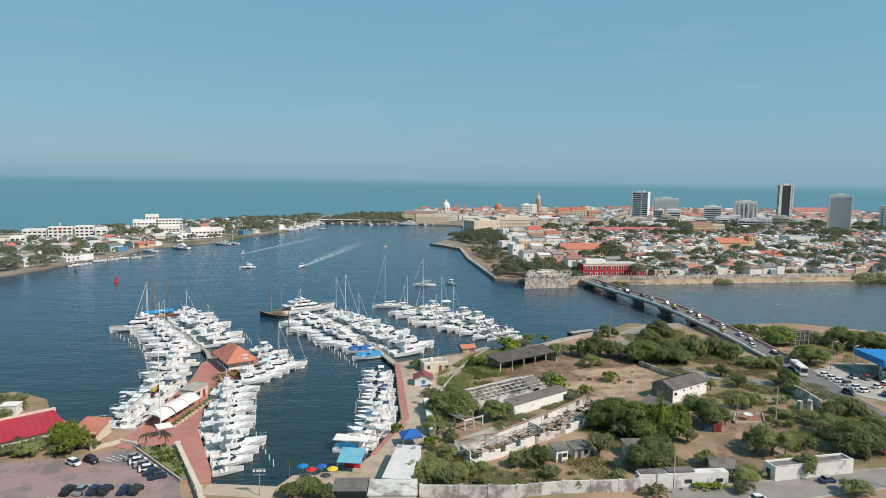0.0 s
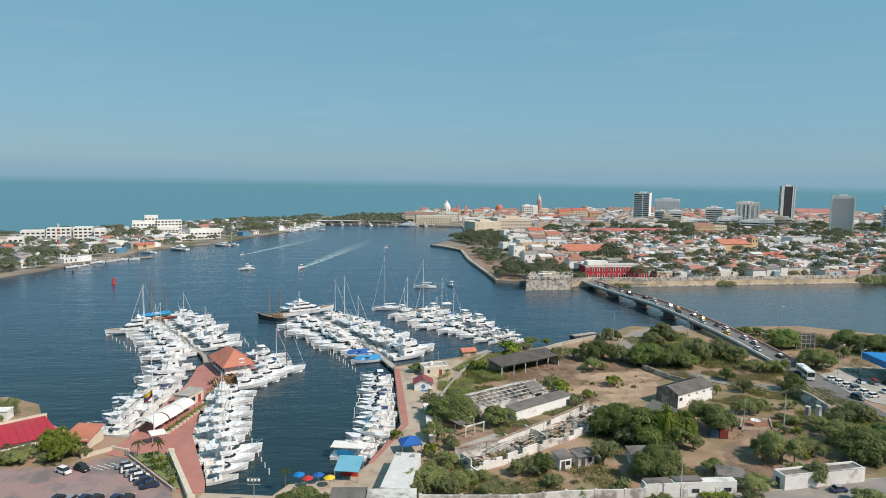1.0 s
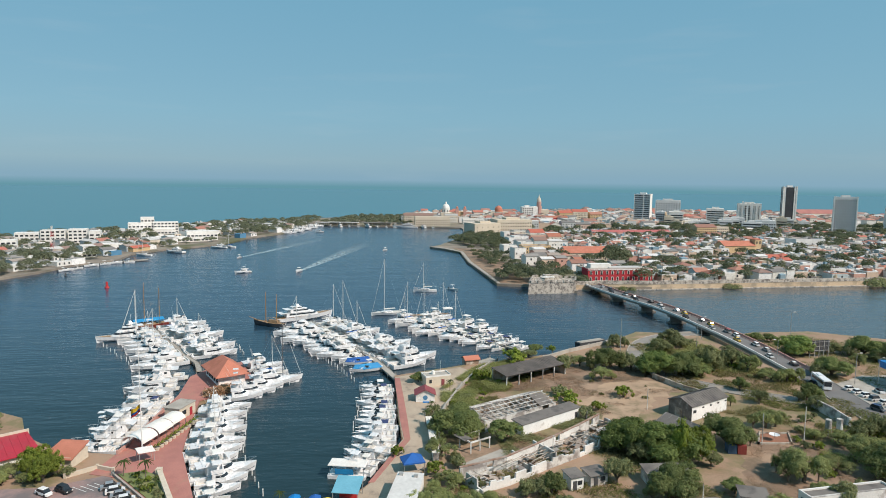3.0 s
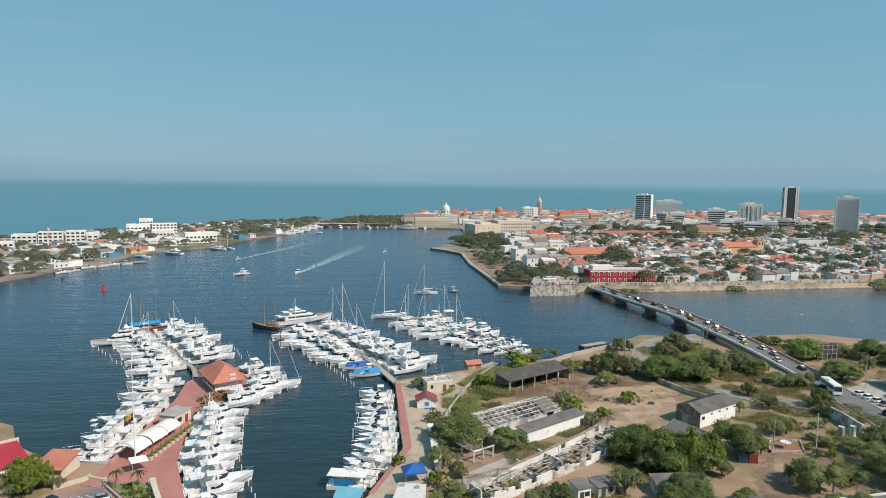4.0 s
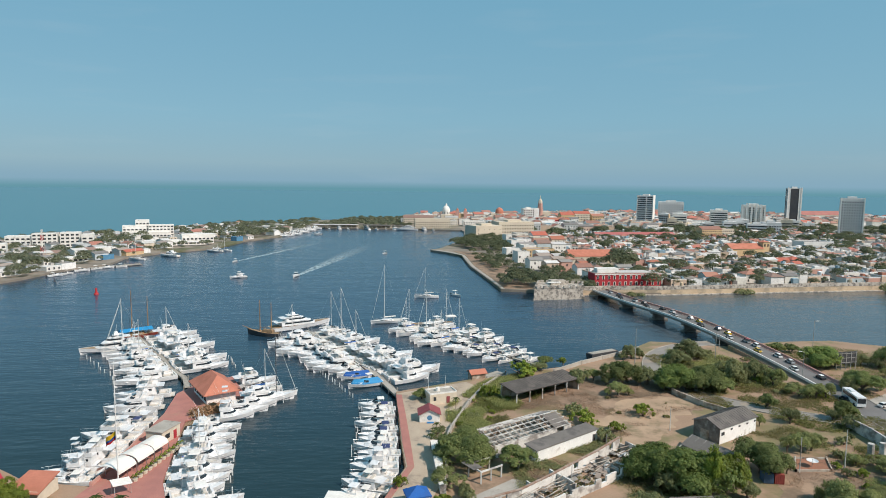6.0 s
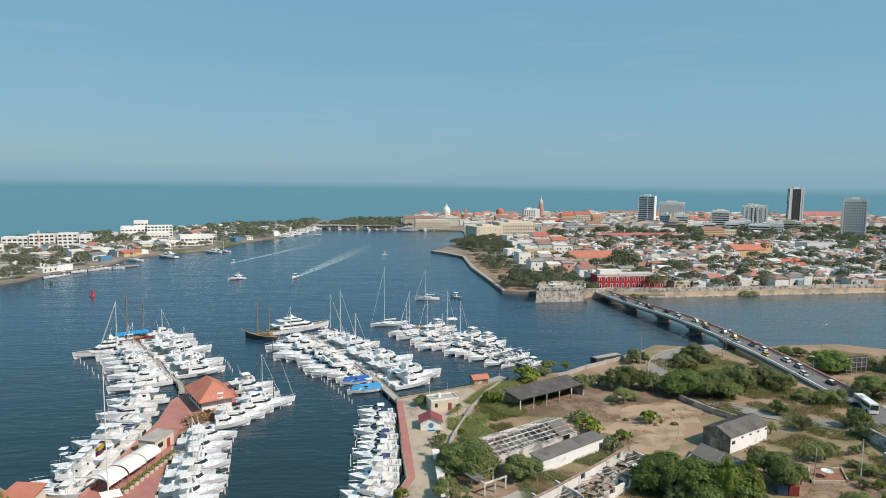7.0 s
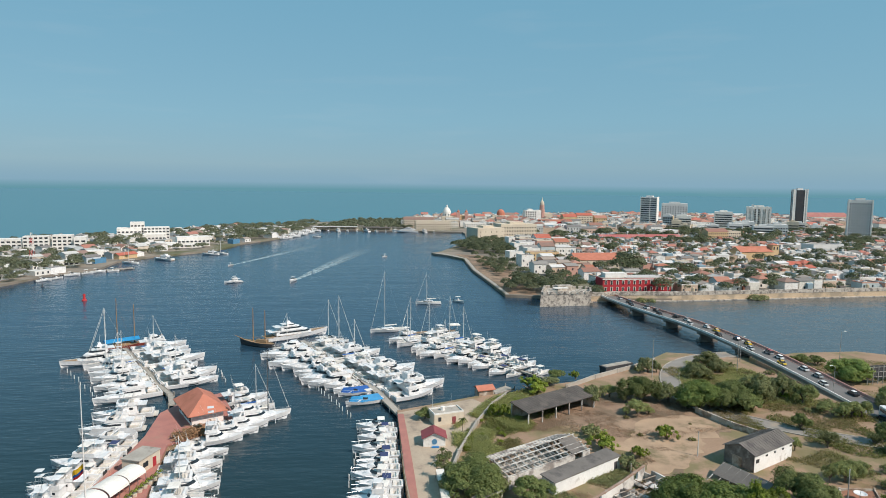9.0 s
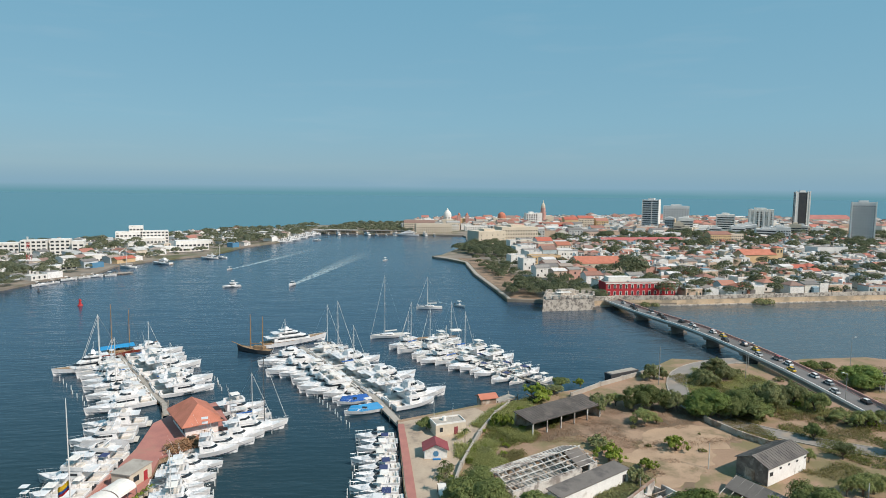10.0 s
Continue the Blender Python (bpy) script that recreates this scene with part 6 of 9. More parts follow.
def ruined_hall():
    t = thing("ruined_hall", local(26.6, 179.7, 32.6), "roofless ruined hall with bare white roof frames", "ruin")
    for i, (a, b) in enumerate((((-12.5, -5), (12.4, -5)), ((12.4, 5), (-12.5, 5)), ((-12.5, 5), (-12.5, -5)), ((12.4, -5), (12.4, 5)))):
        bm = bmesh.new(); broken_wall(bm, *a, *b, 2.8, 0.35, 60 + i, 2.3, 0.15 if i == 0 else 0.4); part("wall", bm, OLD_WALL if i == 0 else RUIN_WALL, t)
    truss = tubes(((0, -5, 2.8), (0, 0, 4.6), 0.14, 0.14, 4), ((0, 5, 2.8), (0, 0, 4.6), 0.14, 0.14, 4), ((0, -5, 2.8), (0, 5, 2.8), 0.12, 0.12, 4), ((0, 0, 2.8), (0, 0, 4.6), 0.1, 0.1, 4), ((0, -2.5, 3.7), (0, -1.2, 2.8), 0.08, 0.08, 4), ((0, 2.5, 3.7), (0, 1.2, 2.8), 0.08, 0.08, 4))
    me = to_mesh("truss", truss, OLD_WALL)
    for i in range(13):
        part("truss", me, None, t, m=pose(-12.1 + i * 2.0, 0, 0))
    purlin = to_mesh("purlin", boxes((0, 0, 0, 24.8, 0.17, 0.17)), OLD_WALL)
    for y, z in ((-5, 2.85), (-3.8, 3.28), (-2.5, 3.75), (-1.2, 4.2), (0, 4.62), (1.2, 4.2), (2.5, 3.75), (3.8, 3.28), (5, 2.85)):
        part("purlin", purlin, None, t, m=pose(0, y, z))
    bm = bmesh.new()
    low = [(6.4, 0.2, 4.66), (11.5, 0.2, 4.66), (11.5, 5.3, 2.75), (5.5, 5.3, 2.75)]
    prism(bm, low, [(x, y, z + 0.1) for x, y, z in low]); part("roof_sheet", bm, ROOF_GREY, t, "last grey roof sheets")
    part("roof_sheet", to_mesh("roof_sheet", boxes((0, 0, 0, 4.5, 4.6, 0.1)), ROOF_GREY), None, t, m=pose(9, -2.6, 3.75, 21, 0, 0))
    part("floor", boxes((0, 0, 0.02, 22.6, 9.6, 0.1)), CONCRETE, t)
    r = random.Random(4)
    chunk = to_mesh("rubble", boxes((0, 0, 0, 0.9, 0.6, 0.35, 20, 0.7)), RUIN_WALL)
    for i in range(40):
        part("rubble", chunk, None, t, m=pose(r.uniform(-11, 11), r.uniform(-4.6, 4.6), 0.1, r.uniform(-15, 15), r.uniform(-15, 15), r.uniform(0, 180)) @ Matrix.Scale(r.uniform(0.6, 1.8), 4))


def long_shed():
    t = thing("long_shed", local(35.7, 173.6, 35.0), "long low white shed with a dark flat roof", "shed")
    part("wall", boxes((0, 0, -0.4, 21.2, 3.6, 3.3)), WHITEWASH, t)
    bm = bmesh.new()
    low = [(-11.0, -2.0, 2.9), (10.8, -2.0, 2.9), (10.8, 2.1, 3.25), (-11.0, 2.1, 3.25)]
    prism(bm, low, [(x, y, z + 0.15) for x, y, z in low]); part("roof", bm, ROOF_GREY, t)
    part("door", boxes((9.2, -1.83, 0, 1.0, 0.08, 2.0)), DARK_METAL, t)


def warehouse():
    t = thing("warehouse", local(79.5, 182.2, 30.5), "white gabled warehouse with a grey sheet roof", "warehouse")
    bm = bmesh.new()
    sec = [(-3.6, -0.4), (3.6, -0.4), (3.6, 4.0), (0, 5.5), (-3.6, 4.0)]
    a = [bm.verts.new((-7.8, y, z)) for y, z in sec]
    b = [bm.verts.new((7.8, y, z)) for y, z in sec]
    bm.faces.new(a[::-1]); bm.faces.new(b)
    for i in range(5):
        bm.faces.new((a[i], a[(i + 1) % 5], b[(i + 1) % 5], b[i]))
    bmesh.ops.recalc_face_normals(bm, faces=bm.faces)
    part("wall", bm, WHITEWASH, t)
    bm = bmesh.new(); gable(bm, 15.6, 7.2, 4.05, 1.5, 0.35, 0.14); part("roof", bm, ROOF_GREY, t)
    rib = to_mesh("roof_rib", boxes((0, 0, 0, 0.1, 4.1, 0.06)), ROOF_GREY)
    for i in range(16):
        for s in (-1, 1):
            part("roof_rib", rib, None, t, m=pose(-7.5 + i, s * 1.9, 4.93, -s * 22.6, 0, 0))
    bm = bmesh.new(); sec = [(-3.55, 0.1), (3.55, 0.1), (3.55, 3.95), (0, 5.4), (-3.55, 3.95)]; prism(bm, [(-7.92, y, z) for y, z in sec], [(-7.82, y, z) for y, z in sec]); bmesh.ops.recalc_face_normals(bm, faces=bm.faces); part("gable_cladding", bm, mat("dark_weathered_boards", (0.13, 0.11, 0.095), (0.22, 0.19, 0.165), 0.8, 0.9, fine=6, stain=(0.36, 0.33, 0.30), stain_at=0.6, stain_scale=0.6), t, "dark weathered boards on the gable")
    part("window", boxes((-6.6, -3.63, 2.1, 1.2, 0.1, 0.8)), WINDOW, t)
    part("door", boxes((-7.95, 0.4, 0, 0.1, 2.2, 2.6)), RUIN_WALL, t)
    for i in range(4):
        part("vent", boxes((-3 + i * 3.4, -3.62, 2.8, 0.8, 0.08, 0.4)), WINDOW, t)


def ruined_shed():
    t = thing("ruined_shed", pose(0, 0, 1.6), "long ruined shed of decayed white walls, roof fallen in", "ruin")
    for k, pts in enumerate((((10.7, 143.4), (21.2, 148.4), (28.5, 154.4), (41.8, 166.0), (49, 173)), ((13.5, 137.5), (21, 141.5), (30, 148.3), (39, 154.5), (46, 159.5), (53, 166)))):
        for i, (a, b) in enumerate(zip(pts, pts[1:])):
            bm = bmesh.new(); broken_wall(bm, *a, *b, 2.9 if k == 0 else 2.2, 0.4, 80 + 7 * k + i, 1.6, 0.1 if k == 0 else 0.4); part("wall", bm, LIME_OLD if (i + k) % 3 else OLD_WALL, t)
    for a, b in zip(((10.7, 143.4), (21.2, 148.4), (28.5, 154.4), (41.8, 166.0)), ((21.2, 148.4), (28.5, 154.4), (41.8, 166.0), (49, 173))):
        part("ring_beam", boxes(((a[0] + b[0]) / 2, (a[1] + b[1]) / 2, 2.95, math.hypot(b[0] - a[0], b[1] - a[1]), 0.5, 0.22, math.degrees(math.atan2(b[1] - a[1], b[0] - a[0])))), RUST, t)
    for f, h in ((0.0, 2.9), (0.32, 2.6), (0.47, 3.0), (0.78, 2.4), (1.0, 2.8)):
        bm = bmesh.new(); x, y = 11 + 38 * f, 143.4 + 29.6 * f; broken_wall(bm, x, y, x + 4.0, y - 6.3, h, 0.35, 90 + int(f * 10), 1.5, 0.4); part("cross_wall", bm, OLD_WALL, t)
    r = random.Random(8)
    beam = to_mesh("roof_beam", boxes((0, 0, 0, 5.5, 0.11, 0.11)), RUIN_WALL)
    for i in range(34):
        f = r.uniform(0, 1)
        part("roof_beam", beam, None, t, m=pose(12.5 + 37 * f + r.uniform(0, 3), 142 + 29.5 * f - r.uniform(0, 5), r.uniform(1.4, 2.95), r.uniform(-4, 4), r.uniform(-7, 7), 38 + r.choice((0, 0, 0, 90)) + r.uniform(-6, 6)))
    sheet_me = to_mesh("roof_sheet", boxes((0, 0, 0, 2.6, 1.2, 0.05)), ROOF_SHEET)
    chunk = to_mesh("rubble", boxes((0, 0, 0, 0.9, 0.6, 0.4, 20, 0.6)), RUIN_WALL)
    for i in range(60):
        f = r.uniform(0, 1); o = r.uniform(0.5, 6)
        part("roof_sheet", sheet_me, None, t, m=pose(11 + 38 * f + o * 0.55, 143.4 + 29.6 * f - o * 0.83, r.uniform(0.15, 1.0), r.uniform(-25, 25), r.uniform(-25, 25), r.uniform(0, 180)))
    for i in range(80):
        f = r.uniform(0, 1); o = r.uniform(0.4, 6.6)
        part("rubble", chunk, None, t, m=pose(11 + 38 * f + o * 0.55, 143.4 + 29.6 * f - o * 0.83, 0.0, r.uniform(-15, 15), r.uniform(-15, 15), r.uniform(0, 180)) @ Matrix.Scale(r.uniform(0.5, 1.9), 4))


def pergola():
    t = thing("pergola_frame", pose(0, 0, 1.6), "bare white concrete frame of a ruined porch", "ruin")
    post = to_mesh("post", boxes((0, 0, -0.3, 0.3, 0.3, 2.9)), OLD_WALL)
    for x, y in ((12, 160), (14.3, 156.6), (16.6, 158.1), (19, 159.7), (16.9, 163.6)):
        part("post", post, None, t, m=pose(x, y, 0))
    part("beam", boxes((16.7, 158.15, 2.5, 5.9, 0.3, 0.3, 33)), OLD_WALL, t)
    part("beam", boxes((14.4, 161.8, 2.5, 6.2, 0.3, 0.3, 36)), OLD_WALL, t)
    part("beam", boxes((13.1, 158.3, 2.5, 4.2, 0.3, 0.3, -56)), OLD_WALL, t)
    bm = bmesh.new(); box(bm, 12.6, 159.5, 2.8, 2.4, 4.2, 0.12, 33); part("roof_sheet", bm, ROOF_GREY, t)


def hut(x, y, sx, sy, h, turn, wall, roof, label, slope=0.4, name="hut"):
    t = thing(name, local(x, y, turn), label, "hut")
    part("wall", boxes((0, 0, -0.4, sx, sy, h + 0.4)), wall, t)
    bm = bmesh.new()
    low = [(-sx / 2 - 0.3, -sy / 2 - 0.3, h), (sx / 2 + 0.3, -sy / 2 - 0.3, h), (sx / 2 + 0.3, sy / 2 + 0.3, h + slope), (-sx / 2 - 0.3, sy / 2 + 0.3, h + slope)]
    prism(bm, low, [(a, b, c + 0.14) for a, b, c in low]); part("roof", bm, roof, t)
    part("door", boxes((-sx * 0.2, -sy / 2 - 0.03, 0, 0.9, 0.08, 2.0)), DARK_METAL, t)
    part("window", boxes((sx * 0.2, -sy / 2 - 0.03, 1.0, 1.1, 0.08, 0.9)), WINDOW, t)
    return t


barn(); ruined_hall(); long_shed(); warehouse(); ruined_shed(); pergola()
sheet("slab_floor", [(10.7, 150.2), (21.4, 158.6), (25, 157), (14, 147.6)], 1.74, CONCRETE, "cracked pale concrete floor slab", "pavement")
hut(34.0, 140.6, 3.0, 3.0, 2.7, 20, WHITE_WALL, ROOF_GREY, "small white hut with a grey roof")
hut(39.0, 142.4, 4.2, 3.2, 2.3, 20, OLD_WALL, ROOF_GREY, "small stained hut with a patched roof")
hut(54.4, 142.8, 9.5, 3.6, 2.4, 2, OLD_WALL, ROOF_GREY, "low ruined hut under overhanging trees")
hut(67.5, 132.6, 5.0, 3.6, 2.3, -16, OLD_WALL, ROOF_GREY, "low shed with a dark patched roof")
t = thing("street_building", local(86.4, 132.4, 10), "long white-washed building with blank walls beside the road", "building")
part("wall", boxes((0, -1.5, -0.4, 19.6, 0.3, 3.6), (0, 1.5, -0.4, 19.6, 0.3, 3.6), (-9.65, 0, -0.4, 0.3, 2.7, 3.6), (9.65, 0, -0.4, 0.3, 2.7, 3.6)), LIME_OLD, t)
part("roof", boxes((0, 0, 2.7, 19.0, 2.7, 0.15)), ROOF_GREY, t)
part("door", boxes((-9.83, 0.3, 0, 0.1, 1.1, 2.1)), DARK_METAL, t)
part("coping", boxes((0, -1.5, 3.2, 19.8, 0.42, 0.08)), OLD_WALL, t)
t = thing("street_house", local(56.6, 127.8, 3), "low white-washed street house with patched walls", "house")
part("wall", boxes((0, 0, -0.4, 19.0, 1.9, 3.5)), LIME_OLD, t)
for x, w, z in ((-6.4, 5.4, 3.1), (-0.4, 5.6, 3.3), (6.0, 6.6, 2.9)):
    part("roof", boxes((x, 0.35, z, w, 2.2, 0.12)), ROOF_GREY, t)
for x in (-1.2, 5.5):
    part("door", boxes((x, -0.98, 0, 1.0, 0.08, 2.0)), OLD_WALL, t)
for x in (0.9, 7.6):
    part("window", boxes((x, -0.98, 1.0, 1.5, 0.08, 0.8)), WINDOW, t)
# fallen roof in front of the warehouse
t = thing("fallen_roof", local(68.5, 168.5, 118), "collapsed grey roof on splintered frames", "ruin")
part("roof_sheet", to_mesh("roof_sheet", boxes((0, 0, 0, 11.6, 4.2, 0.12)), ROOF_GREY), None, t, m=pose(0.4, -0.3, 1.85, -24, 0, 0))
for i in range(7):
    part("rafter", tubes(((-6 + i * 2, -2.2, 2.75), (-6 + i * 2, 3.6, 0.1), 0.1, 0.1, 4)), OLD_WALL, t)
part("wall", boxes((0, -2.3, -0.3, 13, 0.3, 2.9)), RUIN_WALL, t)


def yard_wall(name, pts, h, thick, material, label, post_step=4.0):
    t = thing(name, pose(0, 0, 1.6), label, "wall", kind="structure")
    for i, (a, b) in enumerate(zip(pts, pts[1:])):
        bm = bmesh.new(); d = math.hypot(b[0] - a[0], b[1] - a[1]); box(bm, (a[0] + b[0]) / 2, (a[1] + b[1]) / 2, -0.4, d, thick, h + 0.4, math.degrees(math.atan2(b[1] - a[1], b[0] - a[0]))); part("panel", bm, material, t)
        n = max(1, int(d / post_step))
        for k in range(0 if i == 0 else 1, n + 1):
            f = k / n
            part("pilaster", boxes((a[0] + (b[0] - a[0]) * f, a[1] + (b[1] - a[1]) * f, -0.4, thick + 0.16, thick + 0.16, h + 0.55)), material, t)
    return t


yard_wall("wall_front", [(3, 124.2), (10.8, 124), (22, 123.8), (31.3, 125.3), (43, 125.6), (47, 126)], 2.5, 0.45, OLD_WALL, "stained white perimeter wall with pilasters")
yard_wall("wall_lane_retaining", [(78.6, 212), (80, 208), (83, 201), (87.6, 194.5)], 1.6, 0.4, RUIN_WALL, "dark retaining wall beside the lane", 6)
yard_wall("wall_shore", [(47.2, 233), (59.0, 243), (77.6, 255.5), (86, 261.5)], 1.3, 0.5, CONCRETE, "pale concrete wall along the shore", 8)
yard_wall("wall_ramp", [(114, 185), (114.3, 177), (113.6, 169.5)], 3.0, 0.4, OLD_WALL, "grey concrete wall among the trees", 6)
yard_wall("wall_quay", [(7.4, 160), (7.6, 176), (10, 186), (16, 204), (22, 218), (27, 226)], 1.2, 0.5, CONCRETE, "pale concrete wall between quay and yard", 6)


def container(x, y, turn, material, label):
    t = thing("shipping_container", local(x, y, turn, 1.7), label, "container")
    part("body", boxes((0, 0, 0, 1.95, 2.4, 2.1)), material, t)
    rib = to_mesh("corrugation", boxes((0, 0, 0.1, 0.12, 2.5, 1.9)), material)
    for i in range(6):
        part("corrugation", rib, None, t, m=pose(-0.9 + i * 0.36, 0, 0))


container(75.5, 156.4, -9, mat("blue_container_paint", (0.06, 0.11, 0.18), (0.05, 0.09, 0.15), 0.5, 0.7), "faded blue steel container under a tree")
container(77.6, 156.0, -9, mat("rust_red_container", (0.30, 0.06, 0.05), (0.24, 0.05, 0.04), 0.5, 0.7), "rust-red steel container on the dirt yard")


# ---- quay buildings ----
t = thing("flat_roofed_house", local(8.1, 206.6, 18), "cream flat-roofed house at the end of the quay", "house")
part("wall", boxes((0, 0, -0.3, 8.2, 4.6, 3.3)), CREAM, t)
bm = bmesh.new()
for b in ((0, -2.2, 3.0, 8.2, 0.2, 0.4), (0, 2.2, 3.0, 8.2, 0.2, 0.4), (-4.0, 0, 3.0, 0.2, 4.2, 0.4), (4.0, 0, 3.0, 0.2, 4.2, 0.4)):
    box(bm, *b)
part("parapet", bm, WHITE_WALL, t)
part("roof", boxes((0, 0, 3.0, 7.8, 4.2, 0.08)), CONCRETE, t)
part("water_tank", tubes(((-0.8, 0.5, 3.05), (-0.8, 0.5, 4.1), 0.6, 0.55, 10)), CANVAS_WHITE, t)
part("window", boxes((-2.6, -2.33, 1.2, 0.8, 0.1, 1.1)), WINDOW, t)
part("door", boxes((1.4, -2.33, 0, 1.0, 0.1, 2.1)), ROOF_MAROON, t)
part("aerial", tubes(((1.8, 1.0, 3.05), (1.8, 1.0, 7.2), 0.05, 0.03, 5), ((-3.2, 1.6, 3.05), (-3.2, 1.6, 8.4), 0.06, 0.04, 5)), ALU, t)

t = thing("red_roofed_kiosk", local(4.4, 192.6, 2) @ Matrix.Scale(0.88, 4), "small cream kiosk with a red gabled roof", "kiosk")
bm = bmesh.new()
sec = [(-3.0, -0.3), (3.0, -0.3), (3.0, 2.6), (0, 4.0), (-3.0, 2.6)]
a = [bm.verts.new((x, -2.4, z)) for x, z in sec]
b = [bm.verts.new((x, 2.4, z)) for x, z in sec]
bm.faces.new(a); bm.faces.new(b[::-1])
for i in range(5):
    bm.faces.new((a[(i + 1) % 5], a[i], b[i], b[(i + 1) % 5]))
bmesh.ops.recalc_face_normals(bm, faces=bm.faces)
part("wall", bm, WHITE_WALL, t)
bm = bmesh.new(); gable(bm, 4.8, 6.0, 2.62, 1.45, 0.5, 0.15); part("roof", bm, ROOF_MAROON, t, m=pose(0, 0, 0, 0, 0, 90))
part("emblem", tubes(((0, -2.46, 1.5), (0, -2.40, 1.5), 0.75, 0.75, 16)), FADED_BLUE, t, "round blue emblem on the gable")
part("planter", boxes((0.2, -3.1, 0, 2.0, 0.5, 0.45)), BLUE_PAINT, t)


def gazebo(x, y, sx, sy, h, turn, roof, label, rise=1.4, z=1.72):
    t = thing("canopy_tent", local(x, y, turn, z), label, "canopy")
    bm = bmesh.new()
    low = [(-sx / 2, -sy / 2, h), (sx / 2, -sy / 2, h), (sx / 2, sy / 2, h), (-sx / 2, sy / 2, h)]
    prism(bm, [(a, b, c - 0.3) for a, b, c in low], low)
    prism(bm, low, [(a * 0.05, b * 0.05, h + rise) for a, b, c in low]); part("canopy", bm, roof, t)
    post = to_mesh("post", tubes(((0, 0, -0.1), (0, 0, h - 0.05), 0.06, 0.06, 6)), STEEL)
    for a in (-1, 1):
        for b in (-1, 1):
            part("post", post, None, t, m=pose(a * sx * 0.46, b * sy * 0.46, 0))
    return t


gazebo(0.9, 148.6, 4.8, 4.0, 2.4, 14, CANVAS_BLUE, "deep blue canopy tent on the quay")
t = thing("white_workshop", local(-0.9, 133.2, -9, 1.7), "long white workshop with a pale flat roof", "building")
part("wall", boxes((0.3, 0, -0.3, 5.4, 14.5, 3.2)), WHITE_WALL, t)
bm = bmesh.new(); low = [(-2.7, -7.6, 2.9), (3.1, -7.6, 2.9), (3.1, 7.3, 3.3), (-2.3, 7.3, 3.3)]; prism(bm, low, [(a, b, c + 0.14) for a, b, c in low]); part("roof", bm, mat("pale_membrane_roof", (0.62, 0.60, 0.57), (0.55, 0.53, 0.50), 0.2, 0.8, fine=6, stain=(0.46, 0.44, 0.41), stain_at=0.62, stain_scale=0.2), t)
for i, (a, b) in enumerate(((-1.4, 6.0), (1.6, 5.6))):
    part("air_conditioner", boxes((a, b, 3.35, 0.8, 0.6, 0.5)), GALV, t)
for i in range(4):
    part("window", boxes((-2.23, -5 + i * 3.2, 1.1, 0.08, 1.2, 1.0)), WINDOW, t)
t = thing("lean_to", local(5.6, 163.6, 3, 1.7), "long narrow lean-to with a bleached white roof", "shed")
part("wall", boxes((0, 0, -0.2, 1.3, 22.0, 2.1)), OLD_WALL, t)
for i in range(11):
    part("roof_sheet", boxes((0, -10 + i * 2.0, 1.9 + 0.03 * (i % 2), 1.7, 1.96, 0.08)), CANVAS_WHITE, t)
t = thing("gatehouse", local(-2.4, 122.6, 0, 1.7), "low white gatehouse with a flat roof", "building")
part("wall", boxes((0, 0, -0.3, 9, 6, 3.0)), WHITE_WALL, t)
part("roof", boxes((0, 0, 2.7, 9.4, 6.4, 0.2)), OLD_WALL, t)
t = thing("carport", local(-10.6, 124.4, 0, 1.7), "grey corrugated carport beside the gatehouse", "carport")
rib = to_mesh("roof_sheet", boxes((0, 0, 0, 0.5, 5.4, 0.08)), ROOF_GREY)
for i in range(14):
    part("roof_sheet", rib, None, t, m=pose(-3.2 + i * 0.5, 0, 2.5 + 0.05 * (i % 2)))
for x in (-3.2, 3.2):
    part("post", boxes((x, 2.4, -0.2, 0.15, 0.15, 2.7)), GALV, t)
    part("post", boxes((x, -2.4, -0.2, 0.15, 0.15, 2.7)), GALV, t)
t = thing("quay_cafe", local(-11.7, 136.4, -8, 1.72), "open quay bar under a pale blue awning", "kiosk")
bm = bmesh.new(); low = [(-2.6, -2.6, 2.4), (2.6, -2.6, 2.4), (2.6, 2.6, 3.4), (-2.6, 2.6, 3.4)]; prism(bm, low, [(a, b, c + 0.12) for a, b, c in low]); part("awning", bm, mat("pale_blue_canvas", (0.16, 0.40, 0.50), (0.13, 0.35, 0.45), 0.4, 0.8), t)
for a in (-2.4, 2.4):
    for b, hh in ((-2.4, 2.4), (2.4, 3.4)):
        part("post", boxes((a, b, -0.1, 0.12, 0.12, hh)), GALV, t)
part("counter", boxes((0, 0.6, 0, 3.6, 0.6, 1.1)), RED_PAINT, t)
for x, y, m in ((-21.5, 133.6, BLUE_PAINT), (-19.5, 132.0, RED_PAINT), (-17.6, 133.4, CANVAS_BLUE), (-15.2, 132.2, YELLOW_PAINT)):
    t = thing("parasol", local(x, y, 0, 1.72), "cafe parasol on the quay", "parasol", "parasols on the quay")
    part("pole", tubes(((0, 0, -0.1), (0, 0, 2.3), 0.04, 0.04, 6)), STEEL, t)
    part("canopy", tubes(((0, 0, 2.0), (0, 0, 2.6), 1.2, 0.06, 8)), m, t)
t = thing("houseboat", local(-13.0, 149.4, -8, 0), "white canopied houseboat moored at the quay", "boat")
part("hull", boxes((0, 0, -0.5, 8.0, 3.4, 1.3, 0, 1.04)), GELCOAT, t)
part("canopy", boxes((0, 0, 3.0, 8.2, 3.6, 0.15, 0, 0.97)), CANVAS_WHITE, t)
part("tarpaulin", boxes((-0.5, -1.75, 1.2, 4.0, 0.06, 1.2)), CANVAS_CYAN, t)
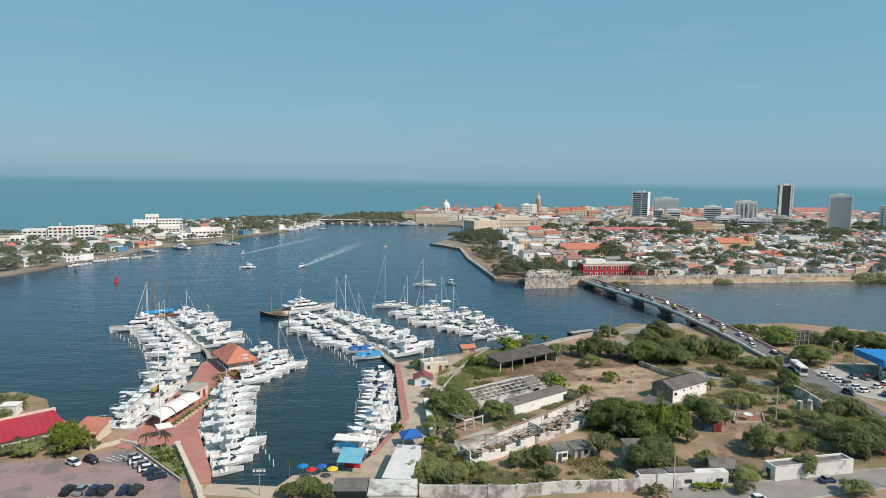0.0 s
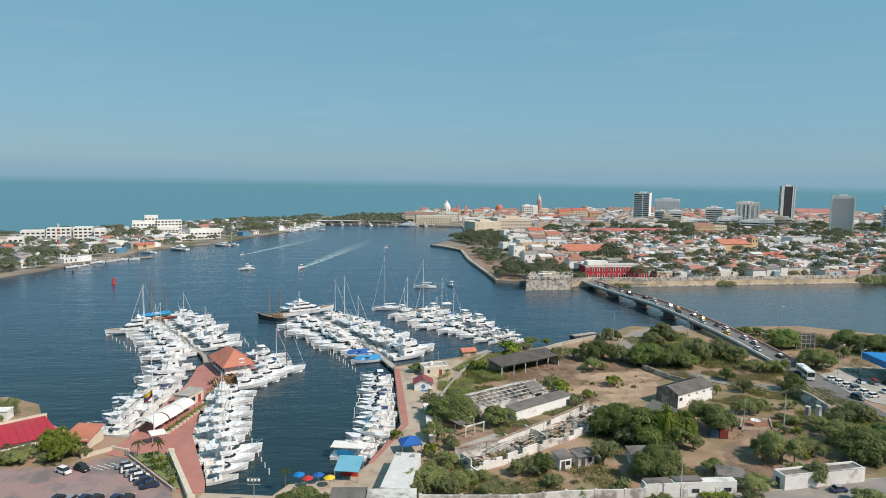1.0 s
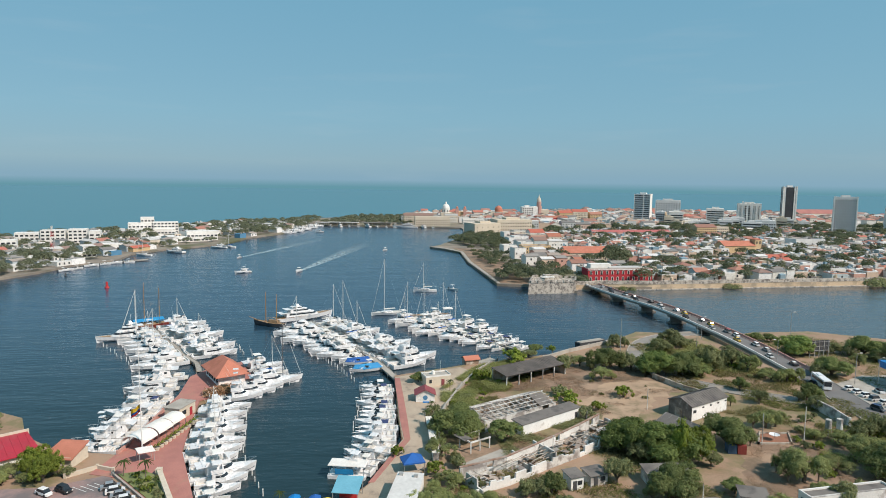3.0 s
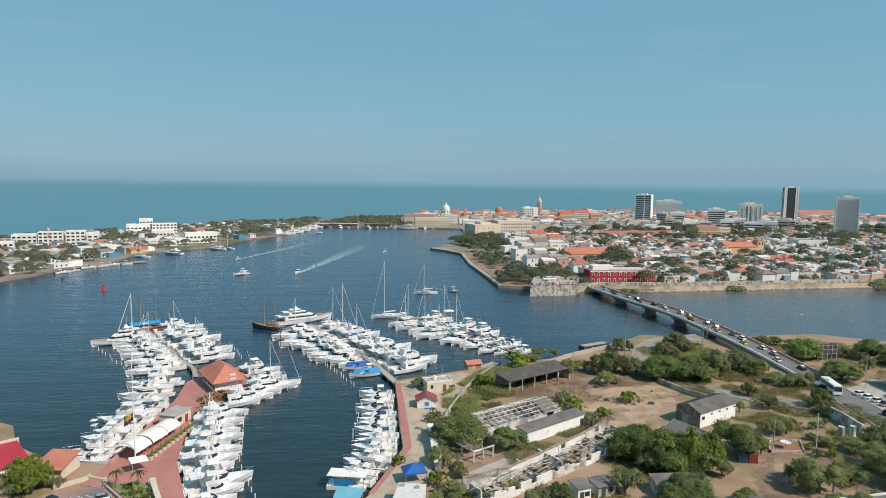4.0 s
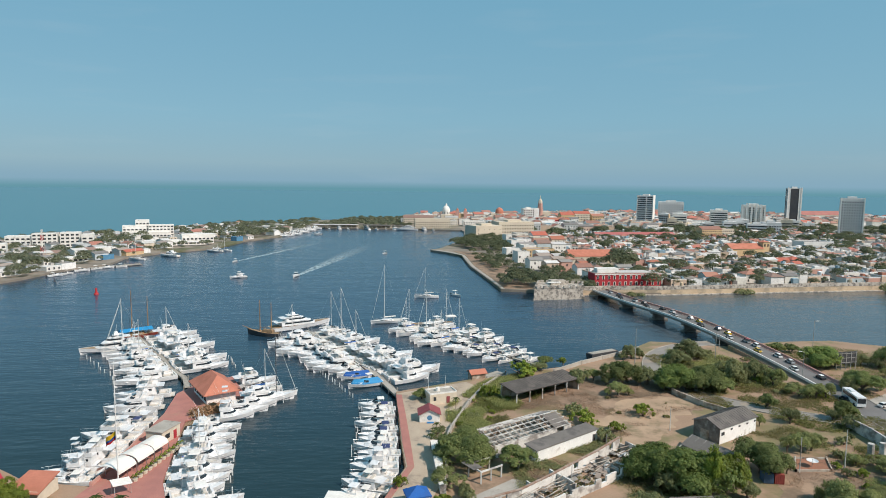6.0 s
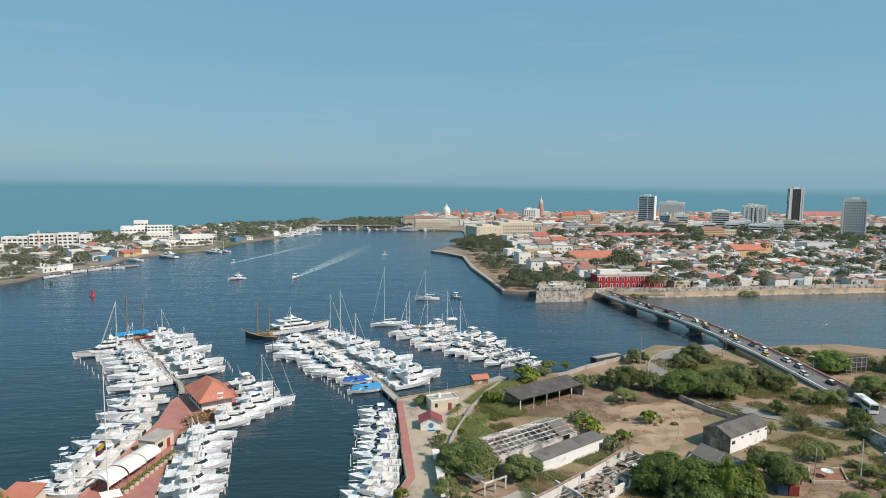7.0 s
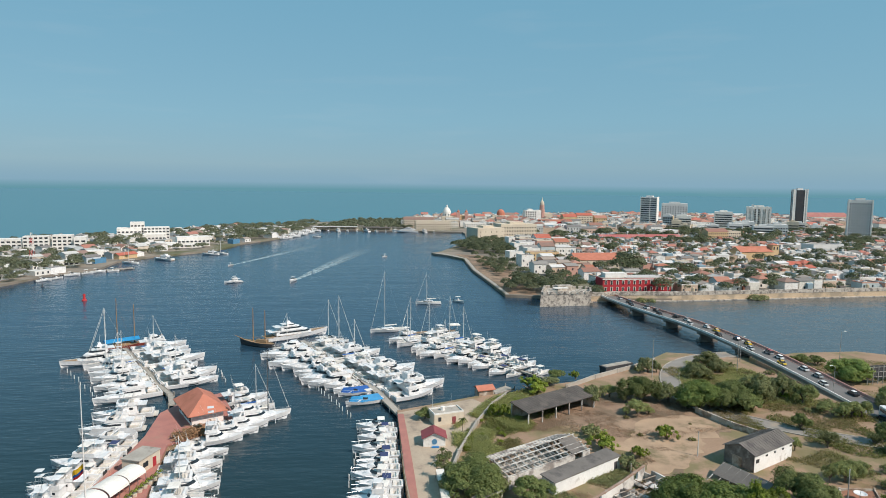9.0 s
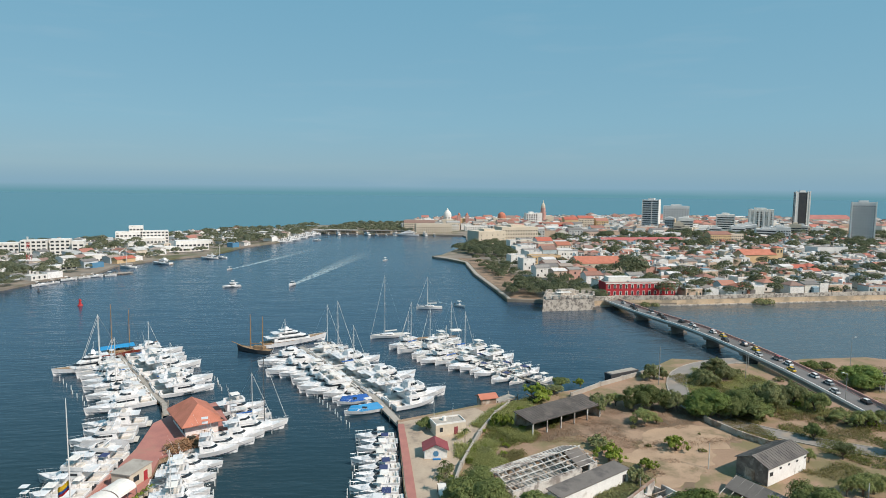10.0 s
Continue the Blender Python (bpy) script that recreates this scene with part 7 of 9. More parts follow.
for a in (-3.7, 0, 3.7):
    for b in (-1.5, 1.5):
        part("post", boxes((a, b, 0.7, 0.08, 0.08, 2.3)), STEEL, t)
t = thing("boat_shelter", local(20.8, 228.5, 18, 1.2), "small shelter with an orange tile roof by the shore", "shelter")
bm = bmesh.new(); gable(bm, 5.2, 3.6, 2.2, 0.9, 0.3); part("roof", bm, ROOF_ORANGE, t)
part("wall", boxes((0, 0, -1.5, 4.8, 3.2, 3.7)), RUIN_WALL, t)
dock([(23, 231), (30, 237)], 1.6, 0.8, "old timber landing stage")
gazebo(17.6, 314.6, 4.6, 3.6, 2.6, 10, CANVAS_WHITE, "white-roofed floating shelter at the pier end", 0.5, 0.9)
t = thing("barge", local(71, 257.5, 27, 0), "dark rusty barge lying at the shore", "boat")
part("hull", boxes((0, 0, -0.6, 12.5, 3.0, 2.8, 0, 1.06)), DARK_METAL, t)
part("deck", boxes((0, 0, 2.2, 11.8, 2.6, 0.1)), WOOD_DOCK, t)

# walled red-earth plot with a dish aerial
sheet("red_plot", [(85, 161), (88.5, 166.6), (95.4, 166.2), (92.6, 160.7)], 1.76, mat("red_earth", (0.33, 0.155, 0.095), (0.27, 0.13, 0.085), 0.3, 0.95, fine=12), "bare red earth inside a low wall", "ground", worn=0.5)
yard_wall("wall_red_plot", [(84.6, 160.6), (88.4, 166.9), (95.6, 166.5), (92.8, 160.4), (84.6, 160.6)], 0.5, 0.25, RUIN_WALL, "low crumbling wall round a red-earth plot", 30)
t = thing("dish_aerial", local(89.6, 162.6, 0, 1.76), "large white dish aerial on a post", "dish aerial")
part("post", tubes(((0, 0, -0.2), (0, 0, 1.2), 0.08, 0.08, 6)), GALV, t)
part("dish", lathe(bmesh.new(), ((0.05, 1.15), (0.8, 1.25), (1.25, 1.5), (1.22, 1.54), (0.78, 1.3), (0.04, 1.2)), 14), GELCOAT, t)
part("feed", tubes(((0, 0, 1.2), (0, 0, 1.9), 0.04, 0.04, 5)), GALV, t)



# ---- promenade buildings and fittings ----
def vault(name, x, y, turn, L, W, h, rise, label, n=10):
    t = thing(name, pose(x, y, 1.72, 0, 0, turn), label, "canopy", "white canopies on the promenade")
    bm = bmesh.new()
    outer = [(-W / 2 * math.cos(math.pi * i / n), h + rise * math.sin(math.pi * i / n)) for i in range(n + 1)]
    inner = [(y * 0.97, h + (z - h) * 0.95 - 0.01) for y, z in outer]
    for i in range(n):
        sec = (outer[i], outer[i + 1], inner[i + 1], inner[i])
        prism(bm, [(-L / 2, y, z) for y, z in sec], [(L / 2, y, z) for y, z in sec])
    bmesh.ops.remove_doubles(bm, verts=bm.verts, dist=0.001)
    bmesh.ops.recalc_face_normals(bm, faces=bm.faces)
    part("canopy", bm, CANVAS_WHITE, t, smooth=False)
    for s in (-1, 1):
        for xx in (-L / 2, 0, L / 2):
            part("post", tubes(((xx, s * W * 0.48, -0.05), (xx, s * W * 0.48, h), 0.07, 0.07, 6)), STEEL, t)
    return t


vault("vault_canopy", -62.3, 161.6, 76, 5.4, 5.6, 1.9, 1.6, "white barrel-vaulted canvas canopy")
vault("vault_canopy", -60.9, 167.3, 76, 5.4, 5.6, 1.9, 1.6, "white barrel-vaulted canvas canopy")
vault("vault_canopy", -59.6, 172.8, 76, 5.0, 5.2, 1.9, 1.5, "white barrel-vaulted canvas canopy")
t = thing("dock_office", pose(-60.2, 181.0, 1.72, 0, 0, 74), "small tan dock office with a flat grey roof", "building")
part("wall", boxes((0, 0, -0.1, 6.6, 4.4, 3.1)), CREAM, t)
part("roof", boxes((0, 0, 3.0, 7.0, 4.8, 0.2)), CONCRETE, t)
part("door", boxes((1.4, -2.23, 0, 1.1, 0.08, 2.1)), CRIMSON, t)
part("window", boxes((-1.4, -2.23, 1.0, 1.6, 0.08, 1.1)), WINDOW, t)
t = thing("stage_roof", pose(-58.0, 154.3, 1.72, 0, 0, 40), "tilted white canvas roof beside the flagpole", "canopy")
part("canopy", to_mesh("canopy", boxes((0, 0, 0, 3.6, 2.6, 0.1)), CANVAS_WHITE), None, t, m=pose(0, 0, 2.4, 9, 6, 0))
for a in (-1.5, 1.5):
    for b in (-1.0, 1.0):
        part("post", boxes((a, b, -0.1, 0.1, 0.1, 2.4)), GALV, t)
# flagpole with the national flag
t = thing("flagpole", pose(-60.3, 158.0, 1.72), "tall white flagpole flying a yellow, blue and red flag", "flagpole")
part("pole", tubes(((0, 0, -0.1), (0, 0, 26), 0.16, 0.07, 8)), ALU, t)


def flag_stripe(z0, z1):
    bm = bmesh.new()
    last = None
    for i in range(9):
        x = -0.12 - i * 0.27
        sag = -0.2 * i + 0.12 * math.sin(i * 1.3)
        y = 0.35 * math.sin(i * 0.9)
        row = [bm.verts.new((x, y, z0 + sag)), bm.verts.new((x, y + 0.05, z1 + sag))]
        if last:
            bm.faces.new((last[0], row[0], row[1], last[1]))
        last = row
    bmesh.ops.solidify(bm, geom=bm.faces[:], thickness=0.02)
    return bm


flag = part("flag", flag_stripe(10.5, 11.4), YELLOW_PAINT, t)
part("stripe", flag_stripe(10.05, 10.5), CANVAS_BLUE, flag)
part("stripe", flag_stripe(9.6, 10.05), RED_PAINT, flag)
# planters and bollards along the promenade
_r = random.Random(17)
tub = to_mesh("tub", tubes(((0, 0, 0), (0, 0, 0.6), 0.5, 0.6, 8)), CREAM)
tuft = crown_mesh("foliage", 0.9, 1.0, 14, 10, 0.2, LEAF_C, 5)
for i in range(11):
    f = i / 10
    t = thing("planter", pose(-57.6 + 3.0 * f, 159.5 + 17 * f, 1.72), "round planter with a leafy shrub", "planter", "planters on the promenade")
    part("tub", tub, None, t)
    if tuft:
        part("foliage", tuft, None, t, m=pose(0, 0, 1.1))
yard_wall("wall_promenade_parapet", [(-65.5, 157.5), (-65.1, 165), (-65.8, 184)], 0.9, 0.35, PINK_RAIL, "low red parapet of the promenade", 5)
yard_wall("wall_basin_path", [(-52.4, 147.6), (-40.6, 126.6), (-38.5, 122)], 1.3, 1.0, CREAM, "thick pale wall beside the basin path", 30)
yard_wall("wall_island", [(-61.8, 147.4), (-45.6, 131.2)], 0.6, 0.35, CONCRETE, "low concrete wall round a planted island", 30)
sheet("planted_island", [(-61, 147.6), (-45.4, 132), (-44.4, 131.6), (-51.8, 146.4), (-56, 149)], 1.86, SCRUBGROUND, "planted island with lawn and palms", "ground")
sheet("basin_quay", [(-40.5, 126), (-26, 124), (-25.9, 128.9), (-39.6, 130.3)], 1.70, PAVING, "pale concrete quay at the head of the basin", "pavement")
# dry palm-thatch piles left on the promenade
t = thing("thatch_pile", pose(-54.6, 199.4, 1.72, 0, 0, 46), "heap of dry brown palm thatch on the paving", "thatch", kind="stuff")
bm = bmesh.new()
for i in range(900):
    a = _r.uniform(0, 6.28)
    p = Vector((max(-5.2, min(5.2, _r.gauss(0, 3.2))), max(-1.9, min(1.9, _r.gauss(0, 1.1))), abs(_r.gauss(0.7, 0.5))))
    tube(bm, p, p + Vector((math.cos(a) * 1.4, math.sin(a) * 1.4, _r.uniform(-0.4, 0.3))), 0.13, 0.05, 3)
part("straw", bm, mat("dry_palm_thatch", (0.34, 0.20, 0.11), (0.26, 0.15, 0.08), 1.0, 0.95), t)
# buildings at the head of the lot
t = thing("red_roofed_hall", pose(-95.2, 150.2, 1.7, 0, 0, 41), "hall with a bright red sheet roof and white gable wall", "building")
part("wall", boxes((0, 0.3, -0.3, 28, 8, 2.0)), WHITE_WALL, t)
bm = bmesh.new(); low = [(-14.4, -4.6, 1.4), (14.4, -4.6, 1.4), (13.5, 4.9, 3.2), (-14.4, 4.9, 3.2)]; prism(bm, low, [(a, b, c + 0.16) for a, b, c in low]); part("roof", bm, ROOF_RED, t)
part("fascia", boxes((-0.4, 5.1, 0, 28.5, 0.4, 3.9)), CREAM, t)
for i in range(18):
    part("roof_seam", to_mesh("roof_seam", boxes((0, 0, 0, 0.1, 9.4, 0.07)), ROOF_RED), None, t, m=pose(-13.4 + i * 1.55, 0.15, 2.46, 10.7, 0, 0))
t = thing("orange_roofed_pavilion", pose(-74.8, 154.0, 1.7, 0, 0, -6), "small pavilion with an orange tile roof", "pavilion")
part("wall", boxes((0, 0, -0.3, 6, 6, 2.6)), CREAM, t)
bm = bmesh.new(); low = [(-3.6, -3.6, 2.0), (3.6, -3.6, 2.0), (3.2, 3.4, 3.4), (-3.2, 3.4, 3.4)]; prism(bm, low, [(a, b, c + 0.15) for a, b, c in low]); part("roof", bm, ROOF_ORANGE, t)
yard_wall("wall_lot", [(-71, 146.4), (-66.5, 150.5), (-62.5, 149)], 0.9, 0.4, CREAM, "low cream wall at the edge of the lot", 6)
t = thing("white_cabin", pose(-103, 169.5, 1.7, 0, 0, 5), "small white flat-roofed cabin by the water", "building")
part("wall", boxes((0, 0, -0.3, 4, 3, 2.6)), WHITE_WALL, t)
part("roof", boxes((0, 0, 2.3, 4.4, 3.4, 0.15)), CANVAS_WHITE, t)



# ---- cars, bus, poles, filling station ----
def car_template(paint=CAR_PAINT, L=4.3, W=1.75, H=1.45, label="saloon car in mixed colours", name="car", cab=(-0.30, 0.24)):
    L, W, H = L * 0.84, W * 0.86, H * 0.92
    t = thing(name, pose(0, 0, 0), label, "car")
    bm = bmesh.new()
    z0, z1 = 0.28, 0.82
    low = [(-L / 2, -W / 2 * 0.94, z0), (L * 0.42, -W / 2 * 0.96, z0), (L / 2, -W / 2 * 0.7, z0), (L / 2, W / 2 * 0.7, z0), (L * 0.42, W / 2 * 0.96, z0), (-L / 2, W / 2 * 0.94, z0)]
    high = [(-L / 2 * 0.98, -W / 2 * 0.92, z1), (L * 0.38, -W / 2 * 0.92, z1 - 0.06), (L * 0.48, -W / 2 * 0.6, z1 - 0.14), (L * 0.48, W / 2 * 0.6, z1 - 0.14), (L * 0.38, W / 2 * 0.92, z1 - 0.06), (-L / 2 * 0.98, W / 2 * 0.92, z1)]
    prism(bm, low, high)
    body = part("body", bm, paint, t)
    a, b = cab
    bm = bmesh.new()
    prism(bm, [(a * L - 0.15, -W * 0.45, z1 - 0.02), (b * L + 0.25, -W * 0.45, z1 - 0.06), (b * L + 0.25, W * 0.45, z1 - 0.06), (a * L - 0.15, W * 0.45, z1 - 0.02)], [(a * L + 0.25, -W * 0.37, H), (b * L - 0.35, -W * 0.37, H), (b * L - 0.35, W * 0.37, H), (a * L + 0.25, W * 0.37, H)])
    part("glass_cabin", bm, GLASS_DARK, t)
    bm = bmesh.new(); box(bm, (a + b) / 2 * L - 0.05, 0, H - 0.02, (b - a) * L - 0.5, W * 0.76, 0.06, 0, 0.94); part("roof", bm, paint, t)
    wheel = to_mesh("wheel", tubes(((0, -0.1, 0), (0, 0.1, 0), 0.32, 0.32, 10)), RUBBER)
    for x in (-L * 0.31, L * 0.31):
        for y in (-W * 0.45, W * 0.45):
            part("wheel", wheel, None, t, m=pose(x, y, 0.32))
    lamp = to_mesh("headlight", boxes((0, 0, 0, 0.06, 0.3, 0.14)), CANVAS_WHITE)
    for y in (-0.52, 0.52):
        part("headlight", lamp, None, t, m=pose(L * 0.485, y, 0.56))
    return t


CAR = car_template()
SUV = car_template(CAR_PAINT, 4.6, 1.85, 1.75, "sport utility car parked outdoors", "car", (-0.44, 0.22))
TAXI_CAR = car_template(TAXI, 4.1, 1.65, 1.45, "yellow taxi on the road", "taxi")
WHITE_CAR = car_template(GELCOAT, 4.3, 1.75, 1.5, "white car parked on the forecourt", "car", (-0.36, 0.24))
BLACK_CAR = car_template(mat("black_car_paint", (0.02, 0.02, 0.025), (0.03, 0.03, 0.03), 1.0, 0.3, bump=0), 4.5, 1.8, 1.6, "black car parked on the red lot", "car", (-0.40, 0.22))
SILVER_CAR = car_template(mat("silver_car_paint", (0.36, 0.37, 0.38), (0.33, 0.34, 0.35), 1.0, 0.3, 0.4, bump=0), 4.3, 1.75, 1.5, "silver car parked on the lot", "car")
NAVY_CAR = car_template(mat("navy_car_paint", (0.02, 0.035, 0.09), (0.025, 0.04, 0.09), 1.0, 0.3, bump=0), 4.3, 1.75, 1.5, "dark blue car parked on the lot", "car")
for x, k in ((-65.7, BLACK_CAR), (-63.2, SILVER_CAR), (-60.8, NAVY_CAR), (-58.6, BLACK_CAR), (-55.0, NAVY_CAR), (-52.8, BLACK_CAR)):
    spread(k, at(x, 127.2, 1.68, 84), group="cars on the parking lot")
spread(WHITE_CAR, at(-66.8, 122.0, 1.68, 75), "white car parked on the red lot", "cars on the parking lot")
for i, k in enumerate((SILVER_CAR, WHITE_CAR, SILVER_CAR, WHITE_CAR, NAVY_CAR, NAVY_CAR)):
    spread(k, at(-59.6 + i * 1.75, 141.6 - i * 1.75, 1.68, 24), "white car parked by the planted island" if k is WHITE_CAR else "", "cars on the parking lot")
spread(WHITE_CAR, at(-71.2, 139.3, 1.68, -28), "white car parked by the low wall", "cars on the parking lot")
spread(BLACK_CAR, at(-68.0, 140.4, 1.68, -28), group="cars on the parking lot")
for i in range(4):
    bm = bmesh.new(); box(bm, 0, 0, 0, 0.15, 4.2, 0.01)
    structure("trim_parking_line", bm, WHITE_PAINT, "worn white parking line", "marking", pose(-65.6 + i * 1.2, 141.4 + i * 0.5, 1.685, 0, 0, 62))
# forecourt of the filling station
sheet("forecourt", [(131, 203), (133.5, 180), (150, 165), (200, 160), (200, 214), (150, 214)], 1.74, CONCRETE, "pale concrete forecourt of the filling station", "pavement")
for i, (x, y) in enumerate(((135.2, 199.4), (135.6, 196.4), (136.0, 193.4), (136.4, 190.2), (136.8, 187.0), (137.2, 184.0))):
    spread(WHITE_CAR if i != 3 else SUV, at(x, y, 1.74, 12), group="cars on the forecourt")
for i, (x, y, a) in enumerate(((143, 197, 80), (146.5, 196, 80), (150, 195, 84), (144, 187.5, 20), (148, 190, 20), (141, 180.5, 60))):
    spread((CAR, SUV, BLACK_CAR, WHITE_CAR, CAR, NAVY_CAR)[i], at(x, y, 1.74, a), group="cars on the forecourt")
t = thing("filling_station", pose(164, 200, 1.74, 0, 0, -4), "filling station under a bright blue canopy", "filling station")
bm = bmesh.new(); low = [(-13, -7, 4.6), (14, -7, 4.6), (14, 8, 4.6), (-13, 8, 4.6)]; prism(bm, low, [(a * 1.02, b * 1.02, 5.9 + (0.9 if a < 0 else 0)) for a, b, c in low]); part("canopy", bm, BLUE_PAINT, t)
part("canopy_top", boxes((1, 0.5, 6.3, 23, 12, 0.1)), CANVAS_CYAN, t)
for a in (-9, 0, 9):
    part("column", boxes((a, 0, -0.2, 0.6, 0.6, 4.9)), WHITE_WALL, t)
part("shop", boxes((4, 4.5, -0.2, 14, 5, 3.6)), BLUE_PAINT, t, "blue-clad shop front")
for a in (-9, 0, 9):
    part("pump", boxes((a, -1.6, 0, 0.9, 0.5, 1.7)), WHITE_WALL, t)
# bus and traffic
t = thing("bus", pose(128.9, 203.4, 1.78, 0, 0, -103), "white coach with dark windows on the road", "bus")
part("body", boxes((0, 0, 0.35, 9.8, 2.4, 2.7, 0, 0.97)), GELCOAT, t)
for s in (-1, 1):
    part("window_band", boxes((0.2, s * 1.2, 1.65, 8.8, 0.06, 0.95)), GLASS_DARK, t)
part("windscreen", boxes((4.86, 0, 1.3, 0.08, 2.1, 1.4)), GLASS_DARK, t)
part("air_conditioner", boxes((-1.2, 0, 3.0, 2.6, 1.5, 0.3, 0, 0.9)), GELCOAT, t)
wheel = to_mesh("wheel", tubes(((0, -0.15, 0), (0, 0.15, 0), 0.48, 0.48, 10)), RUBBER)
for x in (-3.0, 3.2):
    for y in (-1.1, 1.1):
        part("wheel", wheel, None, t, m=pose(x, y, 0.48))
_c = random.Random(5)
for i in range(3, 47, 2):
    p, q = BRIDGE[i], BRIDGE[i + 1]
    d = (q - p)
    a = math.degrees(math.atan2(d.y, d.x))
    side = 1 if (i // 2) % 3 else -1
    s = Vector((-d.y, d.x, 0)).normalized() * 1.7 * side
    k = _c.choice((CAR, TAXI_CAR, SUV, WHITE_CAR, CAR, BLACK_CAR))
    lift = math.degrees(math.atan2(d.z, d.xy.length))
    ob = spread(k, pose(p.x + s.x, p.y + s.y, p.z + 0.04, 0, 0, a + (180 if side > 0 else 0)) @ pose(0, 0, 0, 0, -lift if side < 0 else lift, 0))
    ob["label"] = "yellow taxi crossing the bridge" if k is TAXI_CAR else "car crossing the road bridge"
    ob["group"] = "traffic on the bridge"
for x, y, a, k in ((127.5, 205, 95, CAR), (131, 182, -70, SUV), (139, 163, 120, WHITE_CAR), (141, 163, -58, TAXI_CAR), (88, 128.5, 8, CAR), (113, 131, 5, BLACK_CAR), (69, 121, 5, WHITE_CAR)):
    ob = spread(k, at(x, y, 1.76, a), "car on the shore road", "traffic on the road")


def pole(x, y, h, label, arm=0.0, z=1.6, r=0.12, material=GALV, turn=0, name="street_lamp"):
    t = thing(name, pose(x, y, z, 0, 0, turn), label, "street lamp" if arm else "pole")
    part("pole", tubes(((0, 0, -0.3), (0, 0, h), r, r * 0.6, 7)), material, t)
    if arm:
        part("arm", tubes(((0, 0, h - 0.1), (arm, 0, h + 0.25), 0.06, 0.05, 5)), material, t)
        part("lamp_head", boxes((arm, 0, h + 0.18, 0.8, 0.3, 0.16)), CANVAS_WHITE, t)
    return t


pole(78.5, 244, 12.6, "tall pale steel pole by the shore road", 0, 1.6, 0.16, GALV, name="mast_pole")
pole(110, 249, 11.0, "street lamp beside the bridge ramp", 1.4)
for x, y, h, a in ((152.5, 258, 12, 0), (196, 246, 17, 40), (118, 262, 9, 10), (128, 226, 9, 180), (141, 205, 10, 0), (147, 203, 9, 0)):
    pole(x, y, h, "street lamp with a pale steel column", 1.3, turn=a)
for x, y, h in ((53.5, 124.6, 8.5), (85.1, 160.1, 8.0), (96.7, 161.9, 9.0), (99.5, 126, 9), (66, 184, 6), (33, 155, 5), (45, 170, 5)):
    pole(x, y, h, "weathered utility pole on the waste ground", 0, 1.6, 0.13, OLD_WALL, name="utility_pole")
t = pole(-28.4, 125.2, 5.5, "floodlight pole with cross arms at the basin head", 0, 1.7, 0.1, GALV, name="floodlight_pole")
for z in (4.2, 4.8, 5.4):
    part("cross_arm", boxes((0, 0, z, 2.4, 0.1, 0.1)), GALV, t)
for x in (-1, -0.3, 0.3, 1):
    part("floodlight", boxes((x, -0.15, 5.0, 0.4, 0.25, 0.3)), CANVAS_WHITE, t)
t = thing("billboard", pose(150, 236.5, 1.6, 0, 0, 10), "back of a dark roadside billboard", "billboard")
part("panel", boxes((0, 0, 2.0, 9.0, 0.3, 4.2)), DARK_METAL, t)
for x in (-4, -2, 0, 2, 4):
    part("frame_post", boxes((x, -0.25, -0.3, 0.2, 0.2, 6.4)), GALV, t)
for z in (2.4, 4.0, 5.6):
    part("frame_rail", boxes((0, -0.28, z, 9.0, 0.12, 0.15)), GALV, t)
# water towers on the waste ground
for x, y in ((104.5, 164.5), (107.6, 164.8)):
    t = thing("water_tank", pose(x, y, 1.6), "pale cylindrical water tank on legs", "water tank", "tanks on the waste ground")
    part("tank", tubes(((0, 0, 2.0), (0, 0, 4.6), 0.7, 0.7, 10)), OLD_WALL, t)
    for a, b in ((-0.5, -0.5), (0.5, -0.5), (0.5, 0.5), (-0.5, 0.5)):
        part("leg", boxes((a, b, -0.2, 0.14, 0.14, 2.2)), GALV, t)



# ---- old town: houses, landmarks and towers ----
WINDOW_PANE = to_mesh("window", boxes((0, 0, 0, 1.1, 0.12, 1.5)), WINDOW)
ROOFS = {"tile": ("low town house with a clay tile roof", ROOF_TERRA, 0.24), "sheet": ("low town house with a weathered sheet roof", ROOF_SHEET, 0.14), "flat": ("flat-roofed rendered town house", ROOF_SHEET, 0), "hip": ("town house with a hipped clay tile roof", ROOF_TERRA, 0)}


def house_wall(bm, sx, sy, h, rise, place=None):
    """Walls up to the eaves, with the gables."""
    sec = [(-sy / 2, -0.4), (sy / 2, -0.4), (sy / 2, h)] + ([(0, h + rise)] if rise else []) + [(-sy / 2, h)]
    a = [bm.verts.new((-sx / 2, y, z)) for y, z in sec]
    b = [bm.verts.new((sx / 2, y, z)) for y, z in sec]
    n = len(sec)
    bm.faces.new(a[::-1]); bm.faces.new(b)
    for i in range(n):
        bm.faces.new((a[i], a[(i + 1) % n], b[(i + 1) % n], b[i]))


